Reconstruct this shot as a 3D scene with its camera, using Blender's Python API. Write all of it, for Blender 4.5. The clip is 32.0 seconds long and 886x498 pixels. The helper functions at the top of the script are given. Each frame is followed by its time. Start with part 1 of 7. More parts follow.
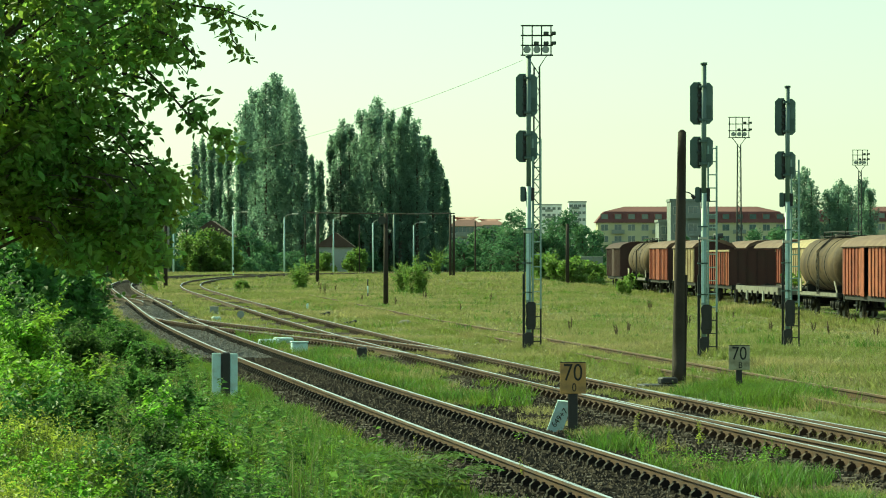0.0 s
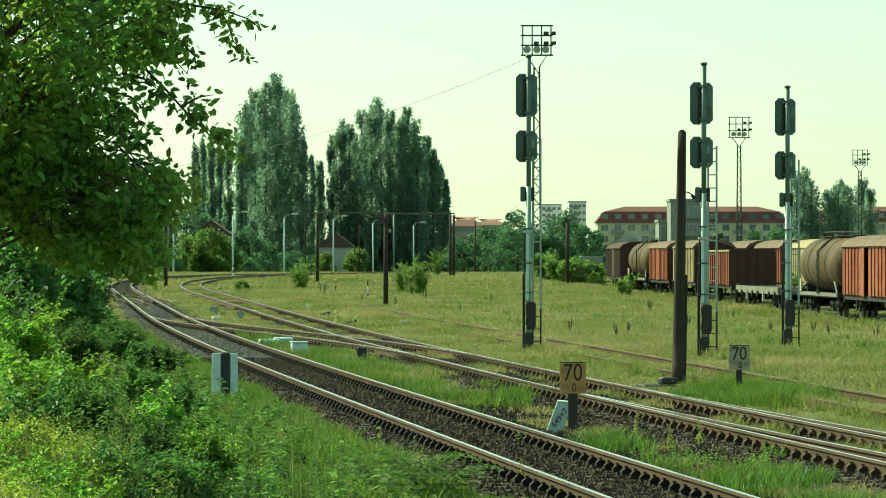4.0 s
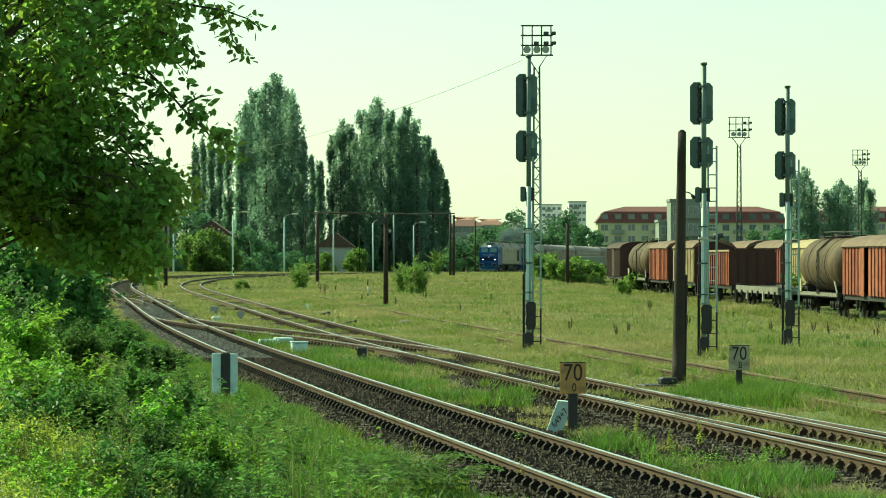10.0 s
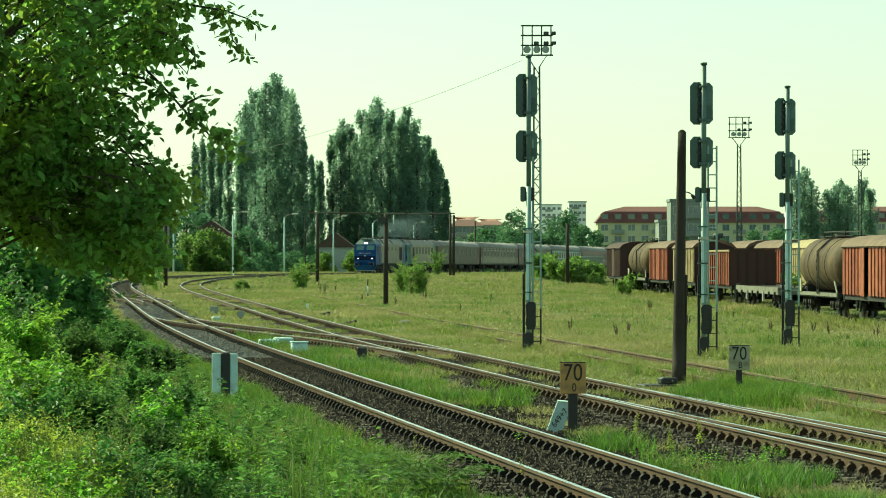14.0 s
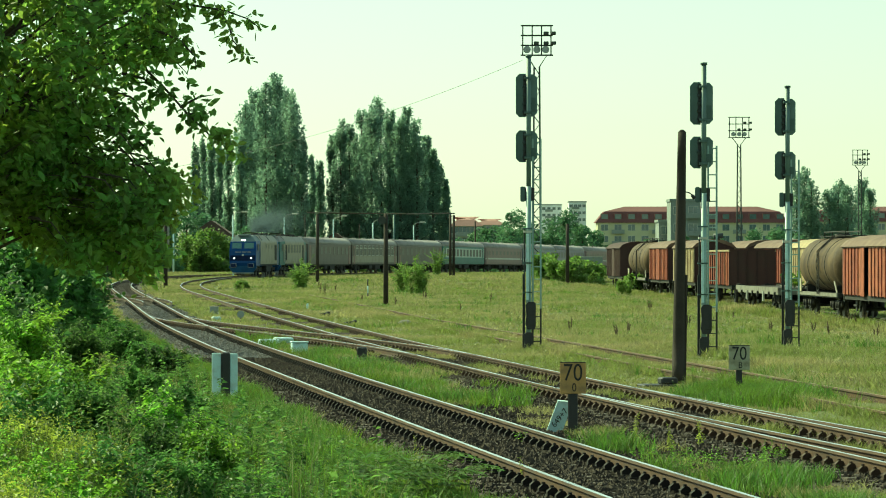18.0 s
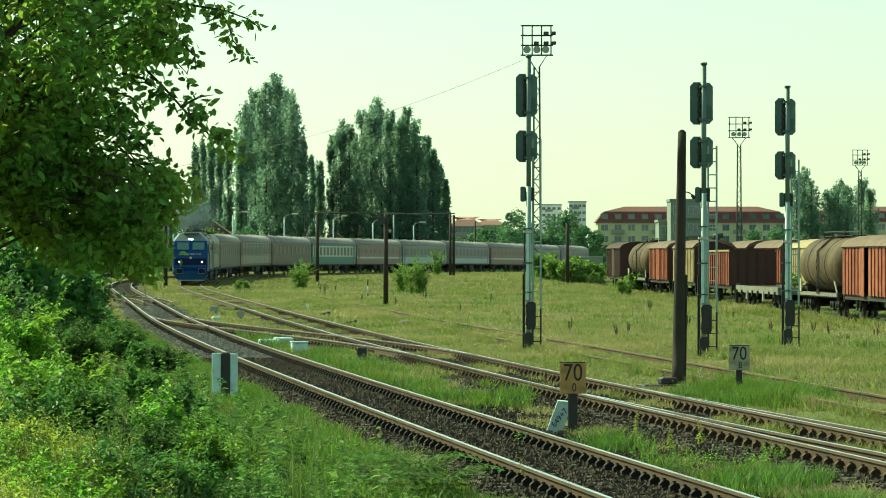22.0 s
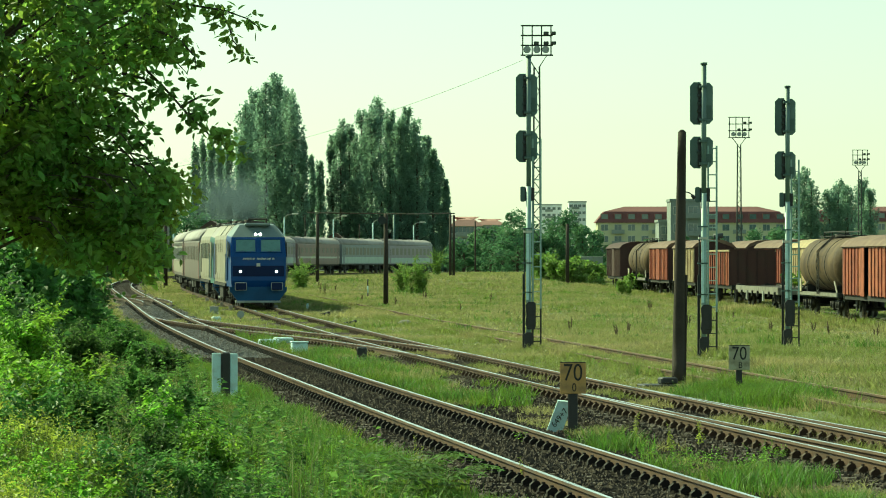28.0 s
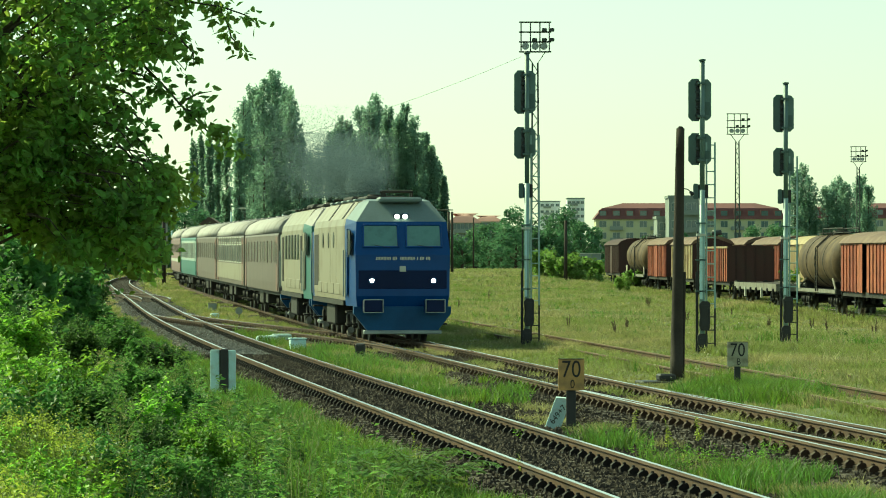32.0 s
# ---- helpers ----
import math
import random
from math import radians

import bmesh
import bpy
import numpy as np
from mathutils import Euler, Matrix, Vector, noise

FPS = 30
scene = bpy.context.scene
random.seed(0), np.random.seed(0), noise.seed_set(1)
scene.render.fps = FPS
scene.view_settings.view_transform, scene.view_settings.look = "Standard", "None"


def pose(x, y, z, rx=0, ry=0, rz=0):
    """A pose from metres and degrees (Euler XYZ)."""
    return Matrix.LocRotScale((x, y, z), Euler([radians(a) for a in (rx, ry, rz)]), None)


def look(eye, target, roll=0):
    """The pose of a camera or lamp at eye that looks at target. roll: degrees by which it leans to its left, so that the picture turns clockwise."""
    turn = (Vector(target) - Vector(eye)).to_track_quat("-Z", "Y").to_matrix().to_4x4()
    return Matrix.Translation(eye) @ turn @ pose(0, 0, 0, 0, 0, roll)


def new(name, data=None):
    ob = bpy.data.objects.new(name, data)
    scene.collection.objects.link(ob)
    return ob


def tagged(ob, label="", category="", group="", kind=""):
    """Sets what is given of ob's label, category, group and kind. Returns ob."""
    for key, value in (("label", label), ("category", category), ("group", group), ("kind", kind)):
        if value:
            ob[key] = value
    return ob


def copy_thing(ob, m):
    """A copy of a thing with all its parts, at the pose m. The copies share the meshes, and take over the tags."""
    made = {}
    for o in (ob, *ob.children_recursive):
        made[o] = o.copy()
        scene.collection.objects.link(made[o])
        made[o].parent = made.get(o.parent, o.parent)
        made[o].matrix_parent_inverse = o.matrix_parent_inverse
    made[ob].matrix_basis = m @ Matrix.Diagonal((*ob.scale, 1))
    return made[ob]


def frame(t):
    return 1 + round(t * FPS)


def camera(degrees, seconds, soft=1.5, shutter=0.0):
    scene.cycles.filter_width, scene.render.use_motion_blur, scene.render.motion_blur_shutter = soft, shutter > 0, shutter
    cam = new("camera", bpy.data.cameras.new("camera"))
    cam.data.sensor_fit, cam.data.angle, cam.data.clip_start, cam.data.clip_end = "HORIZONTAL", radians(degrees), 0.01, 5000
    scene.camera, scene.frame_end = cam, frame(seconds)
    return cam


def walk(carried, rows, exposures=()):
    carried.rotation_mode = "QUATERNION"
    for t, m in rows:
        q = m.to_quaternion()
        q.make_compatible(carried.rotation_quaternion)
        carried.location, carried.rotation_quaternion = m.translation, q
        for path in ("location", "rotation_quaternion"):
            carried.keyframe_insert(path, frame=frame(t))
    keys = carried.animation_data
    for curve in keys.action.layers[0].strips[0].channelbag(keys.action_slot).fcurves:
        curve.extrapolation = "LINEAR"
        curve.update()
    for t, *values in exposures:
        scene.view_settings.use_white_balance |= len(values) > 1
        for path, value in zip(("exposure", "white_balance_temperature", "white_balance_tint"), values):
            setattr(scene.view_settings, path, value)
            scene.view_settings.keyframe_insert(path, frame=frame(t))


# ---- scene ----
HALF_VIEW = 14.08
EYE = Vector((0.0, 0.0, 2.465))
PIX = math.tan(radians(HALF_VIEW / 2)) / 784      # one small step of the view, radians


def aim(right, up):
    """Camera pose turned by so many steps to the right and up from level north."""
    return look(EYE, EYE + Vector((right * PIX, 1.0, up * PIX)))


cam = camera(HALF_VIEW, 32.0, soft=1.0)
walk(cam, [(0.0, aim(0, 15.9)), (31.1, aim(0, 15.9)), (31.3, aim(0.8, 15.9)), (31.6, aim(2.7, 14.9)), (31.8, aim(3.0, 12.5)), (32.0, aim(3.0, 9.9))],
     exposures=[(0.0, 0.7, 6950, -37.5), (32.0, 0.7, 6950, -37.5)])

# ---- daylight: a low sun from ahead on the one side, thin haze ----
SUN_EL, SUN_AZ = radians(41), radians(-56)
world = bpy.data.worlds.new("World")
scene.world = world
world.use_nodes = True
wn = world.node_tree.nodes
sky = wn.new("ShaderNodeTexSky")
sky.sky_type, sky.sun_disc = "NISHITA", False
sky.sun_elevation, sky.sun_rotation = SUN_EL, SUN_AZ
sky.air_density, sky.dust_density, sky.ozone_density, sky.altitude = 1.1, 0.6, 1.0, 100
wn["Background"].inputs["Strength"].default_value = 0.097
milky = wn.new("ShaderNodeHueSaturation")
milky.inputs["Saturation"].default_value = 0.58
world.node_tree.links.new(sky.outputs["Color"], milky.inputs["Color"])
world.node_tree.links.new(milky.outputs["Color"], wn["Background"].inputs["Color"])
sun = new("sun", bpy.data.lights.new("sun", "SUN"))
sun.data.energy, sun.data.angle, sun.data.color = 4.6, radians(0.6), (1.0, 0.86, 0.64)
sun_from = Vector((math.sin(SUN_AZ) * math.cos(SUN_EL), math.cos(SUN_AZ) * math.cos(SUN_EL), math.sin(SUN_EL)))
sun.matrix_world = look(sun_from * 50, (0, 0, 0))

# ---- helpers ----
rng = np.random.default_rng(7)


def part(name, bm, material, parent=None, label=""):
    """Links a bmesh (or a finished mesh) as one object under a thing or a part."""
    if isinstance(bm, bmesh.types.BMesh):
        me = bpy.data.meshes.new(name)
        bm.to_mesh(me)
        bm.free()
    else:
        me = bm
    if material is not None and not me.materials:
        for m in (material if isinstance(material, (tuple, list)) else (material,)):
            me.materials.append(m)
    ob = new(name, me)
    if parent is not None:
        ob.parent = parent
    if label:
        tagged(ob, label)
    return ob


def thing(name, label, category, m=None, group="", kind=""):
    ob = new(name)
    ob.empty_display_size = 0.2
    if m is not None:
        ob.matrix_world = m
    return tagged(ob, label, category, group, kind)


def box(bm, x0, x1, y0, y1, z0, z1, bevel=0.0):
    c = [bm.verts.new(v) for v in ((x0, y0, z0), (x1, y0, z0), (x1, y1, z0), (x0, y1, z0), (x0, y0, z1), (x1, y0, z1), (x1, y1, z1), (x0, y1, z1))]
    fs = [bm.faces.new([c[i] for i in f]) for f in ((3, 2, 1, 0), (4, 5, 6, 7), (0, 1, 5, 4), (1, 2, 6, 5), (2, 3, 7, 6), (3, 0, 4, 7))]
    if bevel:
        es = list({e for f in fs for e in f.edges})
        bmesh.ops.bevel(bm, geom=es, offset=bevel, segments=1, affect="EDGES", clamp_overlap=True)
    return bm


def boxes(*rows, bevel=0.0):
    bm = bmesh.new()
    for r in rows:
        box(bm, *r, bevel=bevel)
    return bm


def rod(bm, a, b, r0, r1=None, n=8, caps=True):
    a, b = Vector(a), Vector(b)
    r1 = r0 if r1 is None else r1
    d = (b - a).normalized()
    u = d.orthogonal().normalized()
    v = d.cross(u)
    rings = []
    for p, r in ((a, r0), (b, r1)):
        rings.append([bm.verts.new(p + (u * math.cos(2 * math.pi * i / n) + v * math.sin(2 * math.pi * i / n)) * r) for i in range(n)])
    for i in range(n):
        f = bm.faces.new((rings[0][i], rings[0][(i + 1) % n], rings[1][(i + 1) % n], rings[1][i]))
        f.smooth = n > 6
    if caps:
        bm.faces.new(rings[0][::-1]), bm.faces.new(rings[1])
    return bm


def rods(*rows, n=6):
    bm = bmesh.new()
    for a, b, r in rows:
        rod(bm, a, b, r, n=n)
    return bm


def extrude(bm, outline, axis, a, b, smooth=False):
    """A closed outline of (u, v) points carried along an axis from a to b."""
    def at(p, w):
        return {"x": (w, p[0], p[1]), "y": (p[0], w, p[1]), "z": (p[0], p[1], w)}[axis]
    r0 = [bm.verts.new(at(p, a)) for p in outline]
    r1 = [bm.verts.new(at(p, b)) for p in outline]
    n = len(outline)
    for i in range(n):
        bm.faces.new((r0[i], r0[(i + 1) % n], r1[(i + 1) % n], r1[i])).smooth = smooth
    bm.faces.new(r0[::-1]), bm.faces.new(r1)
    bmesh.ops.recalc_face_normals(bm, faces=bm.faces)
    return bm


def mesh_np(name, verts, faces, material, smooth=False):
    """A mesh from arrays of corners and of triangles or quads."""
    verts, faces = np.asarray(verts, np.float32), np.asarray(faces, np.int32)
    me = bpy.data.meshes.new(name)
    k = faces.shape[1]
    me.vertices.add(len(verts)), me.loops.add(faces.size), me.polygons.add(len(faces))
    me.vertices.foreach_set("co", verts.ravel())
    me.loops.foreach_set("vertex_index", faces.ravel())
    me.polygons.foreach_set("loop_start", np.arange(0, faces.size, k, dtype=np.int32))
    me.polygons.foreach_set("loop_total", np.full(len(faces), k, np.int32))
    me.polygons.foreach_set("use_smooth", np.full(len(faces), smooth))
    me.update(calc_edges=True)
    me.materials.append(material)
    return me


def stuff(name, verts, faces, material, label, category, parent=None):
    ob = new(name, mesh_np(name, verts, faces, material))
    if parent is not None:
        ob.parent = parent
    return tagged(ob, label, category, kind="stuff")


# ---- materials ----
def surface(name, color, rough=0.6, metal=0.0, vary=0.25, scale=3.0, fine=40.0, bump=0.2, second=None, amount=0.5, island=0.0, each=0.0, clear=0.0, spec=0.5, sheer=0.0, dist=0.02):
    """A procedural surface: a base colour that varies at two scales, stains of a second colour, fine relief."""
    m = bpy.data.materials.new(name)
    m.use_nodes = True
    nt = m.node_tree
    nd, lk = nt.nodes, nt.links
    b = nd["Principled BSDF"]
    b.inputs["Roughness"].default_value, b.inputs["Metallic"].default_value = rough, metal
    b.inputs["Coat Weight"].default_value, b.inputs["Specular IOR Level"].default_value = clear, spec
    co = nd.new("ShaderNodeTexCoord").outputs["Object"]
    big, small = nd.new("ShaderNodeTexNoise"), nd.new("ShaderNodeTexNoise")
    for n_, s_ in ((big, scale), (small, fine)):
        n_.inputs["Scale"].default_value, n_.inputs["Detail"].default_value = s_, 6.0
        lk.new(co, n_.inputs["Vector"])
    mix = nd.new("ShaderNodeMix")
    mix.data_type = "RGBA"
    ramp = nd.new("ShaderNodeValToRGB")
    ramp.color_ramp.elements[0].position, ramp.color_ramp.elements[1].position = 0.62 - 0.35 * amount, 0.78 - 0.2 * amount
    lk.new(big.outputs["Fac"], ramp.inputs["Fac"])
    lk.new(ramp.outputs["Color"], mix.inputs["Factor"])
    mix.inputs["A"].default_value = (*color, 1)
    mix.inputs["B"].default_value = (*(second or [c * (1 - vary) for c in color]), 1)
    hsv = nd.new("ShaderNodeHueSaturation")
    lk.new(mix.outputs["Result"], hsv.inputs["Color"])
    add = nd.new("ShaderNodeMath")
    add.operation = "MULTIPLY_ADD"
    lk.new(small.outputs["Fac"], add.inputs[0])
    add.inputs[1].default_value, add.inputs[2].default_value = vary * 1.6, 1.0 - vary * 0.8
    val = add.outputs[0]
    for amount_, node, out in ((island, "ShaderNodeNewGeometry", "Random Per Island"), (each, "ShaderNodeObjectInfo", "Random")):
        if amount_:
            r = nd.new(node).outputs[out]
            a2 = nd.new("ShaderNodeMath")
            a2.operation = "MULTIPLY_ADD"
            lk.new(r, a2.inputs[0])
            a2.inputs[1].default_value, a2.inputs[2].default_value = 2 * amount_, 1 - amount_
            mu = nd.new("ShaderNodeMath")
            mu.operation = "MULTIPLY"
            lk.new(val, mu.inputs[0]), lk.new(a2.outputs[0], mu.inputs[1])
            val = mu.outputs[0]
            h2 = nd.new("ShaderNodeMath")
            h2.operation = "MULTIPLY_ADD"
            lk.new(r, h2.inputs[0])
            h2.inputs[1].default_value, h2.inputs[2].default_value = 0.05 * amount_, 0.5 - 0.025 * amount_
            lk.new(h2.outputs[0], hsv.inputs["Hue"])
    lk.new(val, hsv.inputs["Value"])
    lk.new(hsv.outputs["Color"], b.inputs["Base Color"])
    if bump:
        bp = nd.new("ShaderNodeBump")
        bp.inputs["Strength"].default_value, bp.inputs["Distance"].default_value = bump, dist
        lk.new(small.outputs["Fac"], bp.inputs["Height"])
        lk.new(bp.outputs["Normal"], b.inputs["Normal"])
    if sheer:
        tr, ms = nd.new("ShaderNodeBsdfTranslucent"), nd.new("ShaderNodeMixShader")
        lk.new(hsv.outputs["Color"], tr.inputs["Color"])
        ms.inputs[0].default_value = sheer
        lk.new(b.outputs[0], ms.inputs[1]), lk.new(tr.outputs[0], ms.inputs[2])
        lk.new(ms.outputs[0], nd["Material Output"].inputs["Surface"])
    return m


def glow(name, color, strength):
    m = bpy.data.materials.new(name)
    m.use_nodes = True
    b = m.node_tree.nodes["Principled BSDF"]
    b.inputs["Base Color"].default_value = b.inputs["Emission Color"].default_value = (*color, 1)
    b.inputs["Emission Strength"].default_value = strength
    return m


